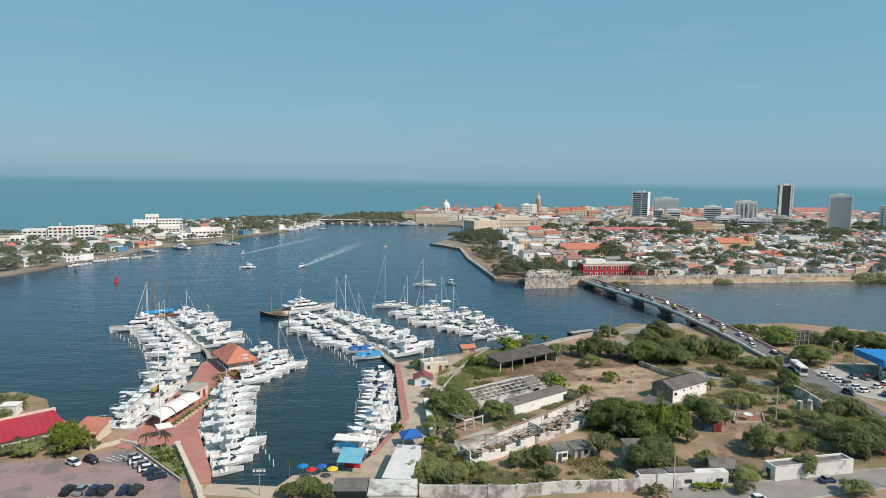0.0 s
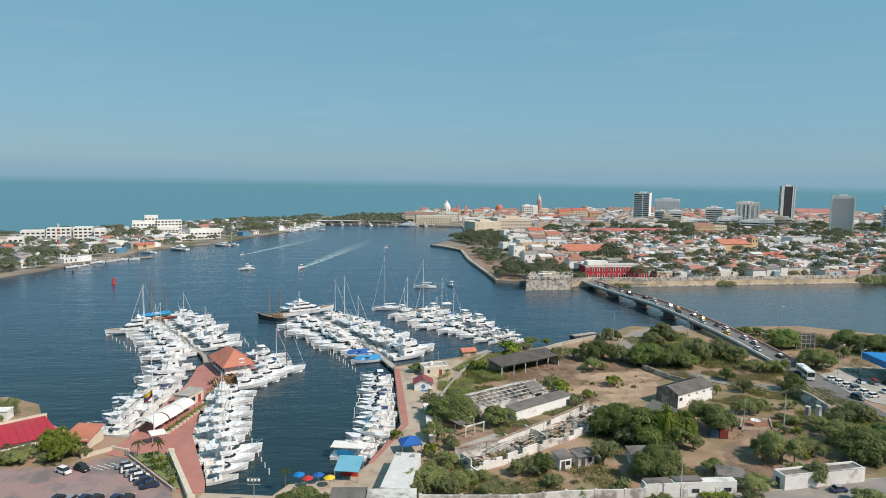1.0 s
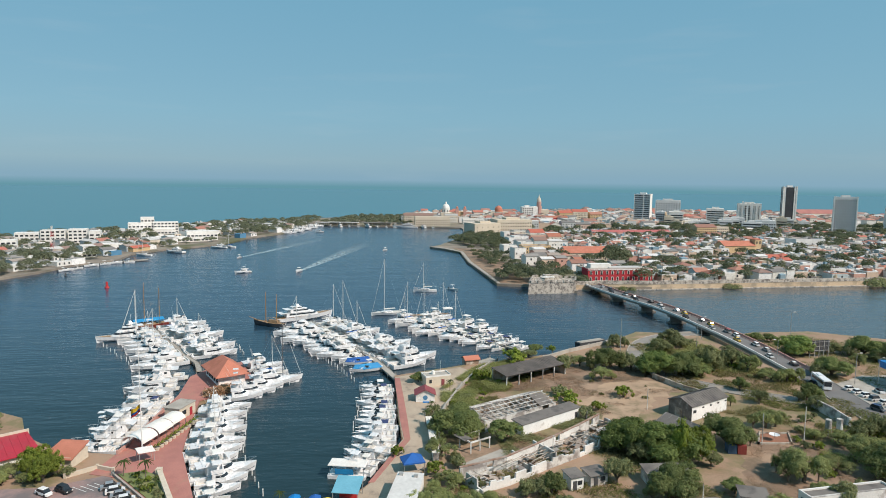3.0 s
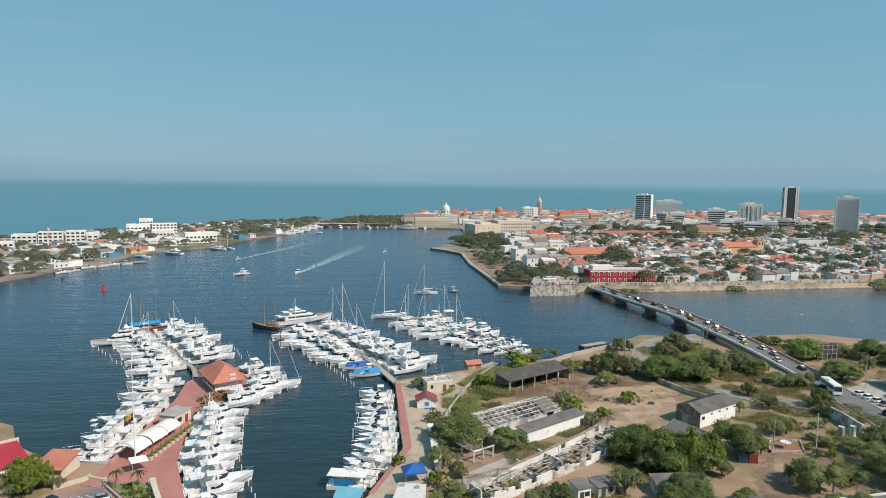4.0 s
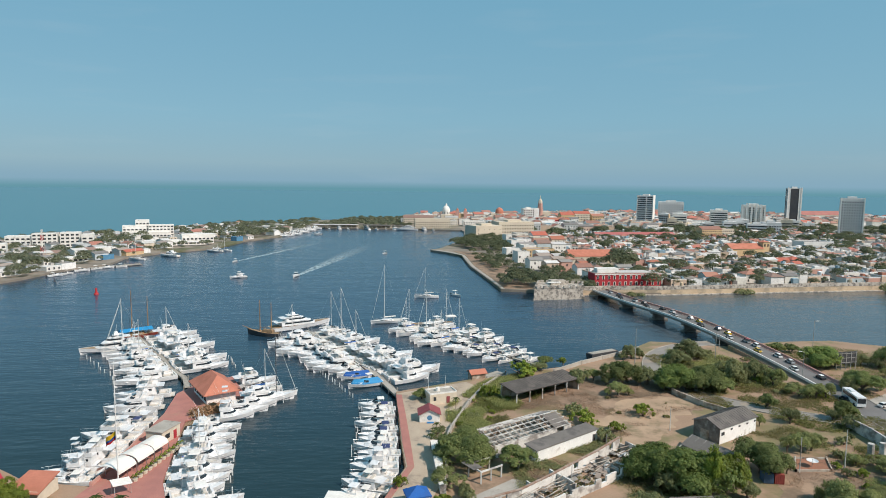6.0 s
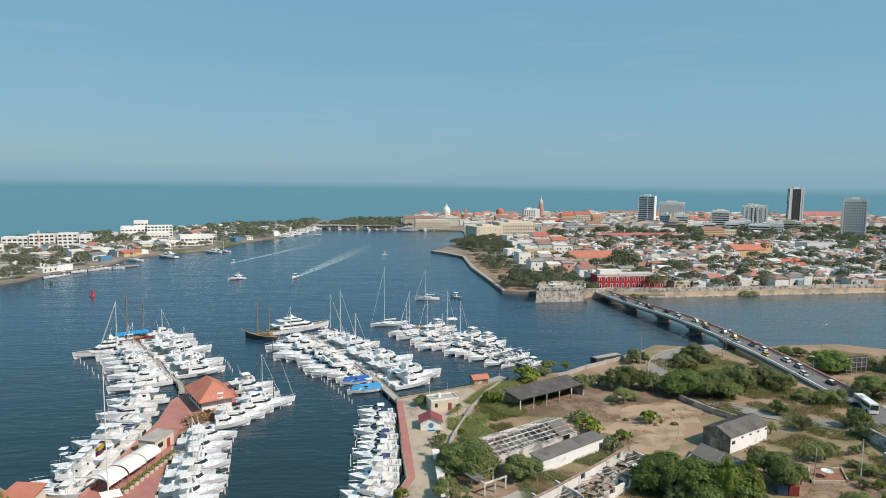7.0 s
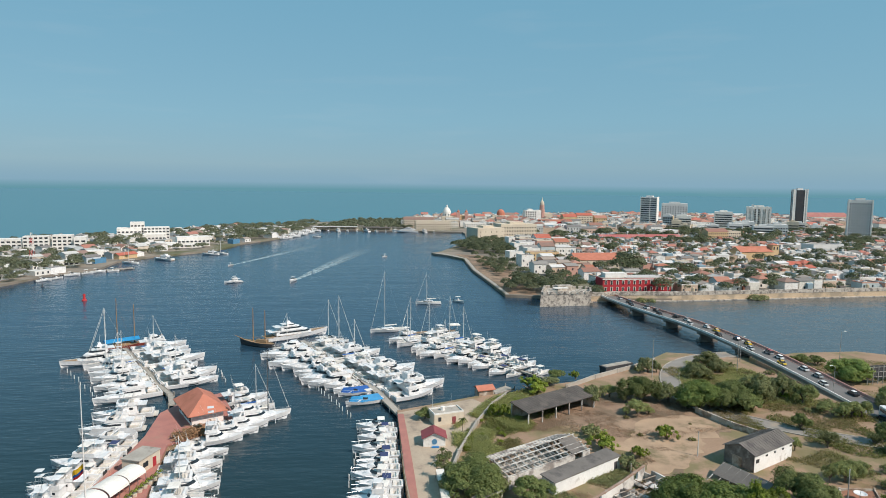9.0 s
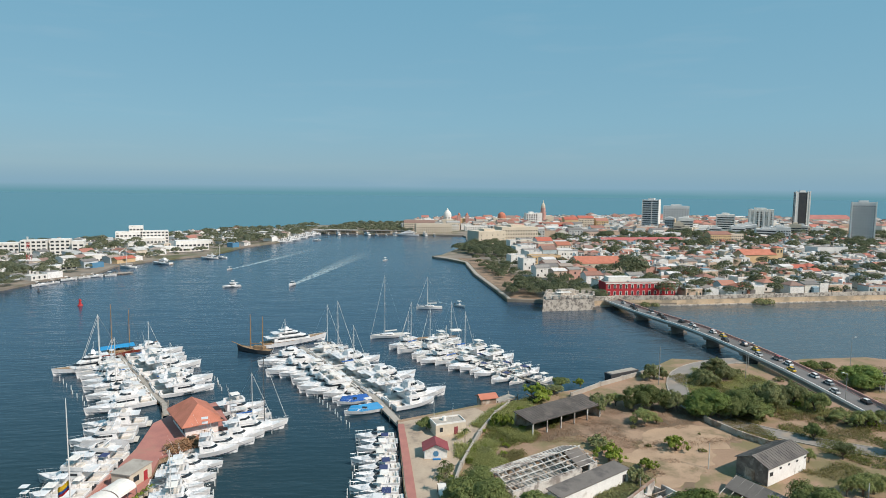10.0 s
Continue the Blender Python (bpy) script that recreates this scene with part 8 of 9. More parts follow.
def house(x, y, sx, sy, h, turn, style, wall=None, z=1.6, windows=0, roof=None, label="", name="house", group="houses of the old town", cat="house"):
    base, rm, pitch = ROOFS[style]
    rise = min(sx, sy) * pitch
    t = thing(name, pose(x, y, z, 0, 0, turn), label or base, cat, group)
    bm = bmesh.new(); house_wall(bm, sx, sy, h, rise); part("wall", bm, wall or WALL_TOWN, t)
    bm = bmesh.new()
    if pitch:
        gable(bm, sx, sy, h + 0.03, rise, 0.35)
    elif style == "hip":
        hip(bm, sx, sy, h, min(sx, sy) * 0.26)
    else:
        box(bm, 0, 0, h, sx - 0.5, sy - 0.5, 0.08)
        if sx > 8:
            box(bm, sx * 0.2, sy * 0.1, h + 0.08, 1.6, 1.6, 1.3)
        b2 = bmesh.new()
        o = [(-sx / 2, -sy / 2), (sx / 2, -sy / 2), (sx / 2, sy / 2), (-sx / 2, sy / 2)]
        rim = [[b2.verts.new((a * k, b * k, zz)) for a, b in o] for k, zz in ((1, h), (1, h + 0.7), (0.95, h + 0.7), (0.95, h))]
        for p, q in zip(rim, rim[1:]):
            for i in range(4):
                b2.faces.new((p[i], p[(i + 1) % 4], q[(i + 1) % 4], q[i]))
        part("parapet", b2, wall or WALL_TOWN, t)
    part("roof", bm, roof or rm, t)
    if windows:
        floors = max(1, int(h / 3.1))
        n = max(2, int(sx / 2.6))
        for f in range(floors):
            for i in range(n):
                if windows > 4 or (i * 7 + f * 3 + int(x)) % 5 < windows:
                    part("window", WINDOW_PANE, None, t, m=pose((i + 0.5) * sx / n - sx / 2, -sy / 2 - 0.03, 0.9 + f * 3.0))
    return t


def street_grid(poly, seed, spacing, turn, styles, hs, fill, clear):
    """Places, sizes and roof kinds of rows of houses on a turned street grid."""
    r = random.Random(seed)
    c, s = math.cos(radians(turn)), math.sin(radians(turn))
    cx, cy = sum(p[0] for p in poly) / len(poly), sum(p[1] for p in poly) / len(poly)
    R = max(math.hypot(p[0] - cx, p[1] - cy) for p in poly)
    v, row = -R, 0
    while v < R:
        depth = spacing * r.uniform(0.95, 1.2)
        u = -R
        while u < R:
            w = spacing * r.uniform(0.65, 1.35)
            x, y = cx + (u + w / 2) * c - v * s, cy + (u + w / 2) * s + v * c
            ok = inside(x, y, poly) and r.random() < fill and not any(inside(x, y, q) for q in clear)
            st, h, d = r.choice(styles), r.uniform(*hs), depth * r.uniform(0.8, 0.95)
            if ok:
                yield x, y, w * 0.96, d, h, turn + r.uniform(-4, 4) + (90 if r.random() < 0.3 else 0), st
            u += w + (spacing * 0.6 if r.random() < 0.14 else 0)
        row += 1
        v += depth + (spacing * 0.6 if row % 2 == 0 else 0.3)


def far_town(name, places, label, z=1.6, wall=None):
    """Many far houses as one object: walls, tile roofs and sheet roofs with thickness and gables."""
    bm = bmesh.new()
    for x, y, sx, sy, h, turn, st in places:
        m = pose(x, y, z, 0, 0, turn)
        pitch = ROOFS[st][2]
        rise = min(sx, sy) * pitch
        n0 = len(bm.verts)
        f0 = len(bm.faces)
        house_wall(bm, sx, sy, h, rise)
        bm.faces.ensure_lookup_table()
        for f in bm.faces[f0:]:
            f.material_index = 0
        f1 = len(bm.faces)
        if pitch:
            gable(bm, sx, sy, h + 0.03, rise, 0.35)
        elif st == "hip":
            hip(bm, sx, sy, h, min(sx, sy) * 0.26)
        else:
            box(bm, 0, 0, h, sx - 0.7, sy - 0.7, 0.1)
            box(bm, sx * 0.2, sy * 0.1, h + 0.1, sx * 0.2, sy * 0.25, 1.6)
        bm.faces.ensure_lookup_table()
        for f in bm.faces[f1:]:
            f.material_index = 1 if st in ("tile", "hip") else 2
        n = max(2, int(sx / 3.2))
        f2 = len(bm.faces)
        for k in range(max(1, int(h / 3.2))):
            for i in range(n):
                box(bm, (i + 0.5) * sx / n - sx / 2, -sy / 2 - 0.02, 0.9 + k * 3.1, 1.1, 0.1, 1.5)
        bm.faces.ensure_lookup_table()
        for f in bm.faces[f2:]:
            f.material_index = 3
        bm.verts.ensure_lookup_table()
        for v in bm.verts[n0:]:
            v.co = m @ v.co
    me = to_mesh(name, bm, wall or FAR_WALL)
    for mm in (FAR_TERRA, FAR_SHEET, WINDOW):
        me.materials.append(mm)
    return tagged(new(name, me), label, "houses", kind="stuff")


def roof_clutter(name, places, label, z=1.6):
    """Tanks and stair heads on the flat roofs, lean-to sheds and yard walls between the houses."""
    r = random.Random(41)
    verts, faces = [], []

    def crate(m, x, y, z0, sx, sy, sz, drop=0.0):
        i = len(verts)
        for c in (0, 1):
            for a, b in ((-1, -1), (1, -1), (1, 1), (-1, 1)):
                verts.append(tuple(m @ Vector((x + a * sx / 2, y + b * sy / 2, z0 + c * (sz - (drop if b < 0 else 0))))))
        faces.extend([(i + 4, i + 5, i + 6, i + 7)] + [(i + k, i + (k + 1) % 4, i + 4 + (k + 1) % 4, i + 4 + k) for k in range(4)])

    for x, y, sx, sy, h, turn, st in places:
        m = pose(x, y, z, 0, 0, turn)
        if st == "flat":
            for _ in range(r.randint(1, 4)):
                crate(m, r.uniform(-0.38, 0.38) * sx, r.uniform(-0.38, 0.38) * sy, h, r.uniform(0.9, 2.6), r.uniform(0.9, 2.4), r.uniform(0.6, 2.3))
            if r.random() < 0.4:
                crate(m, r.uniform(-0.2, 0.2) * sx, r.uniform(-0.2, 0.2) * sy, h, sx * r.uniform(0.3, 0.55), sy * r.uniform(0.3, 0.5), r.uniform(1.8, 2.8), 0.3)
        for _ in range(r.randint(0, 2)):
            s = r.choice((-1, 1))
            crate(m, r.uniform(-0.4, 0.4) * sx, s * (sy / 2 + r.uniform(0.6, 1.6)), -0.3, r.uniform(2, 5), r.uniform(1.6, 3), h * r.uniform(0.45, 1.0), r.uniform(0, 0.7))
    me = bpy.data.meshes.new(name)
    me.from_pydata(verts, [], faces)
    me.materials.append(CLUTTER)
    return tagged(new(name, me), label, "sheds", kind="stuff")


def far_woods(name, places, label, material=None, leaf=0.75):
    """Far crowns as one object of leaf clumps."""
    r = np.random.default_rng(5)
    V, Fc = [], []
    for x, y, s, z in places:
        n = 430
        a = r.normal(size=(n, 3)); a /= np.linalg.norm(a, axis=1)[:, None]
        a[:, 2] = np.abs(a[:, 2]) * 0.9 - 0.1
        lob = r.normal(size=(5, 3)); lob /= np.linalg.norm(lob, axis=1)[:, None]
        rad = 1 + 0.35 * np.max(a @ lob.T, axis=1)
        p = a * (4.2 * s * rad * r.uniform(0.72, 1.05, n))[:, None] * np.array((1, 1, 0.8)) + np.array((x, y, z + 4.4 * s))
        nr = a + r.normal(size=(n, 3)) * 0.35 + np.array((0, 0, 0.7)); nr /= np.linalg.norm(nr, axis=1)[:, None]
        u = np.cross(nr, r.normal(size=(n, 3))); u /= np.linalg.norm(u, axis=1)[:, None]
        w = np.cross(nr, u)
        k = 0.78 * leaf * s * r.uniform(0.6, 1.3, n)[:, None]
        q = np.stack((p + u * k, p + w * k * 0.8 - u * k * 0.5, p - w * k * 0.8 - u * k * 0.5), axis=1).reshape(-1, 3)
        i0 = sum(len(c) for c in V)
        V.append(q)
        Fc += [(i0 + 3 * i, i0 + 3 * i + 1, i0 + 3 * i + 2) for i in range(n)]
    me = bpy.data.meshes.new(name)
    me.from_pydata(np.concatenate(V).tolist(), [], Fc)
    me.materials.append(material or LEAF_D)
    return tagged(new(name, me), label, "trees", kind="stuff")


def scatter(poly, n, s, seed, apart, z=1.6):
    r = random.Random(seed)
    xs, ys = [p[0] for p in poly], [p[1] for p in poly]
    got = []
    for _ in range(n * 40):
        if len(got) >= n:
            break
        x, y = r.uniform(min(xs), max(xs)), r.uniform(min(ys), max(ys))
        if inside(x, y, poly) and all(math.hypot(x - a[0], y - a[1]) > apart for a in got):
            got.append((x, y, r.uniform(*s), z))
    return got


def tower(x, y, sx, sy, h, turn, label, skin, cols, glass=WINDOW, floor=3.4, ww=0.7, wh=0.62, crown=0.0, name="office_tower", sides=True, lit=None, cat="tower"):
    t = thing(name, pose(x, y, 1.6, 0, 0, turn), label, cat, "towers of the modern town")
    part("wall", boxes((0, 0, -0.4, sx, sy, h + 0.4)), skin, t)
    part("roof", boxes((0, 0, h, sx * 0.98, sy * 0.98, 0.5)), skin, t)
    part("plant_room", boxes((0, 0, h + 0.5, sx * 0.4, sy * 0.5, 2.2 + crown)), skin, t)
    n = int(h / floor)
    w = sx / cols
    me = to_mesh("window", boxes((0, 0, 0, w * ww, 0.3, floor * wh)), glass)
    for f in range(1, n):
        for i in range(cols):
            part("window", me, None, t, m=pose((i + 0.5) * w - sx / 2, -sy / 2 - 0.02, f * floor + 0.4))
    if sides:
        k = max(2, int(sy / w / 1.5))
        d = sy / k
        me2 = to_mesh("window", boxes((0, 0, 0, 0.3, d * ww, floor * wh)), glass)
        for f in range(1, n):
            for i in range(k):
                part("window", me2, None, t, m=pose(-sx / 2 - 0.02, (i + 0.5) * d - sy / 2, f * floor + 0.4))
    return t


def fin(t, x, y, sx, sy, h, material=WHITE_WALL):
    part("pier_strip", boxes((x, y, 0, sx, sy, h)), material, t)


ta = tower(357, 972, 23, 18, 48, -31, "grey office tower with horizontal bands, its sunlit end coloured paler", GREY_TOWER, 1, floor=3.2, ww=0.94, wh=0.42, sides=False)
# first slab whitens the right end: sunlight there is put into the colour
fin(ta, 11.6, 0, 0.6, 18.4, 49); fin(ta, -11.6, -9.2, 0.8, 0.6, 49); fin(ta, 2.0, -9.2, 1.2, 0.6, 49)
tower(432, 1058, 40, 16, 37, -22, "long grey-beige slab block", GREY_TOWER, 10, ww=0.36, wh=0.4, sides=False)
tb = tower(377, 950, 13, 12, 22, -30, "narrow grey block with an ochre end wall", GREY_TOWER, 4, sides=False)
fin(tb, 7.2, 0, 0.5, 12.2, 22, OCHRE)
tower(392, 930, 20, 14, 23, -24, "white office block with banded windows", WHITE_WALL, 1, ww=0.92, wh=0.45, sides=False)
tower(420, 934, 32, 14, 10, -20, "low white office block", WHITE_WALL, 1, ww=0.92, wh=0.45, sides=False)
tower(486, 1000, 26, 16, 26, -24, "white office block with dark window bands", WHITE_WALL, 1, ww=0.92, wh=0.45, sides=False)
tower(453, 890, 26, 12, 15, -22, "grey office block with window bands", GREY_TOWER, 1, ww=0.92, wh=0.45, sides=False)
th = tower(511, 945, 33, 14, 36, -26, "white apartment tower with stepped vertical bays", WHITE_WALL, 7, ww=0.42, wh=0.6, sides=False)
for i, (x, h) in enumerate(((-14.5, 37), (-9, 39.5), (-2.5, 38), (4, 37.5), (10, 37.5), (15, 36.5))):
    fin(th, x, -8.6, 2.4, 1.4, h)
tower(457, 838, 24, 12, 14, -22, "grey concrete annexe with long balconies", GREY_TOWER, 1, ww=0.94, wh=0.5, sides=False)
tower(481, 846, 24, 14, 16, -24, "grey concrete office block", GREY_TOWER, 8, ww=0.6, wh=0.4, sides=False)
tc = tower(586, 968, 19, 12, 62, -14, "tall bronze-glass office tower framed in pale concrete", GREY_TOWER, 1, DARK_TOWER, ww=0.62, wh=1.0, sides=True)
for x in (-9.5, 6.4, 9.5):
    fin(tc, x, -6.2, 1.5, 1.0, 63.5, WHITE_WALL)
td = tower(560, 803, 24.5, 14, 50, -27, "grey tower with a regular grid of square windows", GREY_TOWER, 9, ww=0.5, wh=0.5, sides=False)
fin(td, 12.5, -7, 1.4, 1.4, 51); fin(td, -12.5, -7, 1.4, 1.4, 51)
tower(632, 800, 30, 16, 37, -34, "pale grey apartment tower", GREY_TOWER, 6, ww=0.5, wh=0.5, sides=False)
tower(700, 880, 40, 16, 24, -34, "pale grey slab block", GREY_TOWER, 8, ww=0.6, wh=0.45, sides=False)

_m = random.Random(23)
for i in range(17):
    x = 372 + i * 13 + _m.uniform(-5, 5)
    h = _m.uniform(7, 17)
    tower(x, 872 + _m.uniform(-25, 55) + i * 2.2, _m.uniform(12, 24), 12, h, -22 + _m.uniform(-8, 8), "mid-rise block with window bands", _m.choice((WHITE_WALL, GREY_TOWER, GREY_TOWER, CREAM)), 1, ww=0.9, wh=0.42, sides=False, name="office_block")
# convention hall and harbour buildings
t = tower(84, 764, 36, 26, 14, 24, "windowless cream convention hall by the quay", CREAM, 5, ww=0.1, wh=0.3, floor=4.5, sides=False, name="convention_hall", cat="hall")
t = tower(123, 795, 46, 26, 17, 14, "long cream wing with rows of small windows", CREAM, 14, ww=0.4, wh=0.4, floor=4.0, sides=False, name="convention_wing", cat="hall")
house(92, 970, 32, 12, 7, 4, "flat", WHITE_WALL, label="white two-storey arcade at the harbour", windows=5)
tw = tower(186, 1032, 18, 16, 24, 4, "white office block with dark windows", WHITE_WALL, 5, ww=0.5, wh=0.6, sides=False)
fin(tw, 12.5, 0, 8, 16, 25)
house(219, 1000, 52, 14, 8.5, 4, "tile", CRIMSON, label="long red arcaded building with tile roof", windows=5)
for x, y, w, h, m in ((250, 1036, 22, 15, OCHRE), (275, 1040, 26, 17, CREAM), (302, 1042, 20, 13, OCHRE)):
    house(x, y, w, 16, h, 4, "tile", m, label="tall colonial building with ochre walls", windows=5)
house(28, 922, 50, 16, 12, 5, "flat", CREAM, label="long cream harbour building with three storeys", windows=5)
house(8, 945, 44, 14, 13, 5, "tile", CREAM, label="harbour building with a red tile roof", windows=5)


def church(x, y):
    t = thing("domed_church", pose(x, y, 1.6), "white church with a tall dome and lantern", "church")
    part("nave", boxes((0, 0, -0.4, 18, 24, 13)), CREAM, t)
    part("drum", lathe(bmesh.new(), ((6.4, 12), (6.4, 18)), 16), WHITE_WALL, t)
    part("dome", lathe(bmesh.new(), ((6.6, 18), (6.5, 20), (5.6, 23), (4.0, 25.4), (1.6, 27)), 16), WHITE_WALL, t)
    part("lantern", lathe(bmesh.new(), ((1.5, 26.9), (1.5, 29), (0.9, 29.6), (0.1, 31)), 10), WHITE_WALL, t)
    pane = to_mesh("window", boxes((0, 0, 13.6, 1.4, 0.3, 2.8)), WINDOW)
    for i in range(8):
        a = 45 * i + 22
        part("window", pane, None, t, m=pose(6.35 * math.cos(radians(a)), 6.35 * math.sin(radians(a)), 0, 0, 0, a + 90))


church(55, 1058)
t = thing("twin_towered_church", pose(80, 1060, 1.6), "old church with two short bell towers", "church")
part("nave", boxes((0, 6, -0.4, 16, 20, 14)), OCHRE, t)
for x in (-6.5, 6.5):
    tw2 = part("bell_tower", boxes((x, -5, -0.4, 5, 5, 20)), PINK_RAIL, t)
    part("cupola", lathe(bmesh.new(), ((2.3, 19.6), (2.0, 21), (1.0, 22.4), (0.1, 23.5)), 10), ROOF_ORANGE, tw2, m=pose(x, -5, 0))
t = thing("cathedral", pose(222, 1110, 1.6), "cathedral with a tall pink bell tower", "church")
part("nave", boxes((6, 14, -0.4, 24, 34, 17)), CREAM, t)
tw3 = part("bell_tower", lathe(bmesh.new(), ((5.0, -0.4), (5.0, 22), (5.4, 22), (5.4, 23), (4.2, 23), (4.2, 30), (3.4, 31)), 8), PINK_RAIL, t)
part("cupola", lathe(bmesh.new(), ((3.8, 31), (3.6, 34), (2.4, 37), (0.9, 39), (0.6, 42), (0.05, 44)), 8), CREAM, tw3)
t = thing("orange_church", pose(304, 590, 1.6, 0, 0, 12), "ochre church with an orange tile roof and square tower", "church")
bm = bmesh.new(); house_wall(bm, 34, 14, 7, 4); part("nave", bm, OCHRE, t)
bm = bmesh.new(); gable(bm, 34, 14, 7.05, 4, 0.5); part("roof", bm, ROOF_ORANGE, t)
tw4 = part("bell_tower", boxes((20.5, -3, -0.4, 7, 7, 13)), OCHRE, t)
bm = bmesh.new(); hip(bm, 7, 7, 12.6, 1.6, 0.4); part("tower_roof", bm, ROOF_ORANGE, tw4, m=pose(20.5, -3, 0))
for x in (18.8, 22.2):
    part("window", boxes((x, -6.55, 8.5, 1.3, 0.12, 2.4)), WINDOW, tw4)
t = thing("orange_dome_church", pose(150, 1105, 1.6), "church with an orange tiled dome", "church")
part("nave", boxes((0, 0, -0.4, 30, 18, 13)), CREAM, t)
part("dome", lathe(bmesh.new(), ((7, 12), (7, 16), (6, 19.5), (3.6, 22), (0.6, 23.4)), 14), ROOF_ORANGE, t)

# red corner building behind the wall
t = thing("crimson_building", pose(134, 417, 1.6, 0, 0, 6), "crimson two-storey building with white arched windows", "building")
part("wall", boxes((0, 0, -0.4, 44, 11, 8.4)), CRIMSON, t)
part("roof", boxes((0, 0, 8.0, 43, 10, 0.3)), CONCRETE, t)
part("cornice", boxes((0, -5.6, 7.4, 44.4, 0.4, 0.5)), WHITE_WALL, t)
bm = bmesh.new(); box(bm, -12, 1, 8.3, 14, 6, 2.6); part("roof_house", bm, WHITE_WALL, t)
part("roof_terrace", boxes((4, 0, 8.3, 22, 8, 0.6)), ROOF_SHEET, t)
arch = to_mesh("window", boxes((0, 0, 0, 1.5, 0.16, 2.4)), CANVAS_WHITE)
pane = to_mesh("window", boxes((0, 0, 0, 1.0, 0.2, 2.2)), WINDOW)
for i in range(12):
    for z in (0.7, 4.6):
        part("window_surround", arch, None, t, m=pose(-20 + i * 3.64, -5.55, z))
        part("window", pane, None, t, m=pose(-20 + i * 3.64, -5.6, z))
# named rows in the quarter
house(140, 522, 38, 10, 6.5, 6, "tile", CREAM, roof=ROOF_ORANGE, label="long hall with a bright orange tile roof", windows=2)
house(150, 552, 40, 10, 6, 6, "tile", CREAM, roof=ROOF_ORANGE, label="long hall with a bright orange tile roof", windows=2)
house(110, 572, 26, 12, 6.5, 10, "flat", OCHRE, label="ochre market building with a red fascia", windows=5)
for x, y, w, d, h in ((100, 478, 10, 9, 6.5), (111, 482, 9, 10, 7), (98, 500, 12, 10, 7), (111, 505, 10, 10, 6.5), (104, 525, 11, 11, 6.5), (117, 530, 10, 11, 6)):
    house(x, y, w, d, h, 14, "sheet" if (x + int(y)) % 3 else "tile", None, label="weathered two-storey town house by the park", windows=3)
for x, y, w, d, h in ((104, 600, 14, 12, 8), (120, 604, 13, 12, 9), (135, 608, 14, 12, 8), (106, 632, 15, 13, 10), (124, 638, 16, 13, 11), (142, 642, 14, 13, 9.5), (112, 668, 15, 14, 10), (130, 672, 16, 14, 11), (148, 676, 14, 13, 9), (118, 704, 16, 14, 10), (137, 708, 15, 14, 10)):
    house(x, y, w, d, h, 10, ("flat", "tile", "sheet")[int(x + y) % 3], WHITE_WALL if x % 2 else None, label="tall town house by the waterfront park", windows=3)
for x, y, w, d, h in ((85, 566, 12, 11, 7.5), (88, 532, 10, 12, 8.5), (91, 492, 11, 10, 7), (99, 626, 13, 12, 9), (104, 588, 12, 11, 8), (106, 540, 10, 12, 7.5), (103, 682, 14, 12, 10), (112, 648, 12, 13, 9)):
    house(x, y, w, d, h, 12, ("flat", "sheet", "flat")[int(x + y) % 3], WHITE_WALL if x % 3 else None, label="tall white town house on the park street", windows=3)
for i in range(9):
    house(215 + i * 11, 742 + i * 1.5, 10.4, 10, 6.5, 8, "tile", WHITE_WALL, roof=ROOF_PINK, label="white gabled market house with a red roof", windows=1)
house(322, 826, 30, 12, 9, 8, "flat", GREY_TOWER, label="low grey hall with a flat roof", windows=1)
house(350, 752, 26, 14, 13, 8, "tile", OCHRE, label="ochre four-storey block with tile roof", windows=5)
house(372, 756, 16, 12, 13, 8, "flat", CREAM, label="cream four-storey town block", windows=5)
house(404, 640, 34, 16, 9, 8, "flat", GREY_TOWER, label="dark-fronted hall with a pale flat roof", windows=2)

CLEAR = [[(108, 402), (160, 402), (162, 428), (106, 428)], [(115, 512), (172, 512), (174, 562), (115, 562)], [(278, 572), (332, 576), (332, 606), (278, 604)], [(140, 476), (176, 476), (176, 510), (140, 510)], [(205, 730), (325, 740), (325, 760), (205, 755)], [(384, 628), (424, 628), (424, 652), (384, 652)]]
STY = ["tile", "sheet", "flat", "sheet", "flat", "hip", "sheet", "flat", "flat", "flat", "sheet", "flat"]
NEAR_Q = [(118, 404), (200, 408), (300, 421), (420, 436), (440, 520), (400, 560), (240, 545), (120, 500)]
near_places = list(street_grid(NEAR_Q, 3, 9.5, 8, STY, (3.2, 6.0), 0.74, CLEAR))
for x, y, sx, sy, h, turn, st in near_places:
    house(x, y, sx, sy, h, turn, st, windows=2)
FAR_Q = [(120, 502), (240, 547), (400, 562), (440, 522), (560, 560), (760, 700), (700, 790), (540, 780), (640, 930), (440, 900), (330, 860), (170, 780), (160, 720), (120, 700), (150, 600), (120, 560)]
places = list(street_grid(FAR_Q, 4, 8.4, 8, STY, (3.2, 6.6), 0.76, CLEAR))
EAST_Q = [(430, 436), (900, 492), (1200, 600), (900, 900), (760, 700), (560, 560), (445, 520)]
places += list(street_grid(EAST_Q, 6, 11, 8, STY, (3.4, 7.0), 0.7, []))
CENTRO = [(-12, 960), (20, 970), (100, 985), (130, 840), (300, 860), (340, 900), (480, 1020), (660, 1010), (900, 940), (1050, 1050), (900, 1330), (400, 1330), (120, 1230), (0, 1170)]
CL2 = [[(30, 1030), (100, 1030), (100, 1090), (30, 1090)], [(165, 1015), (320, 1015), (320, 1060), (165, 1060)]]
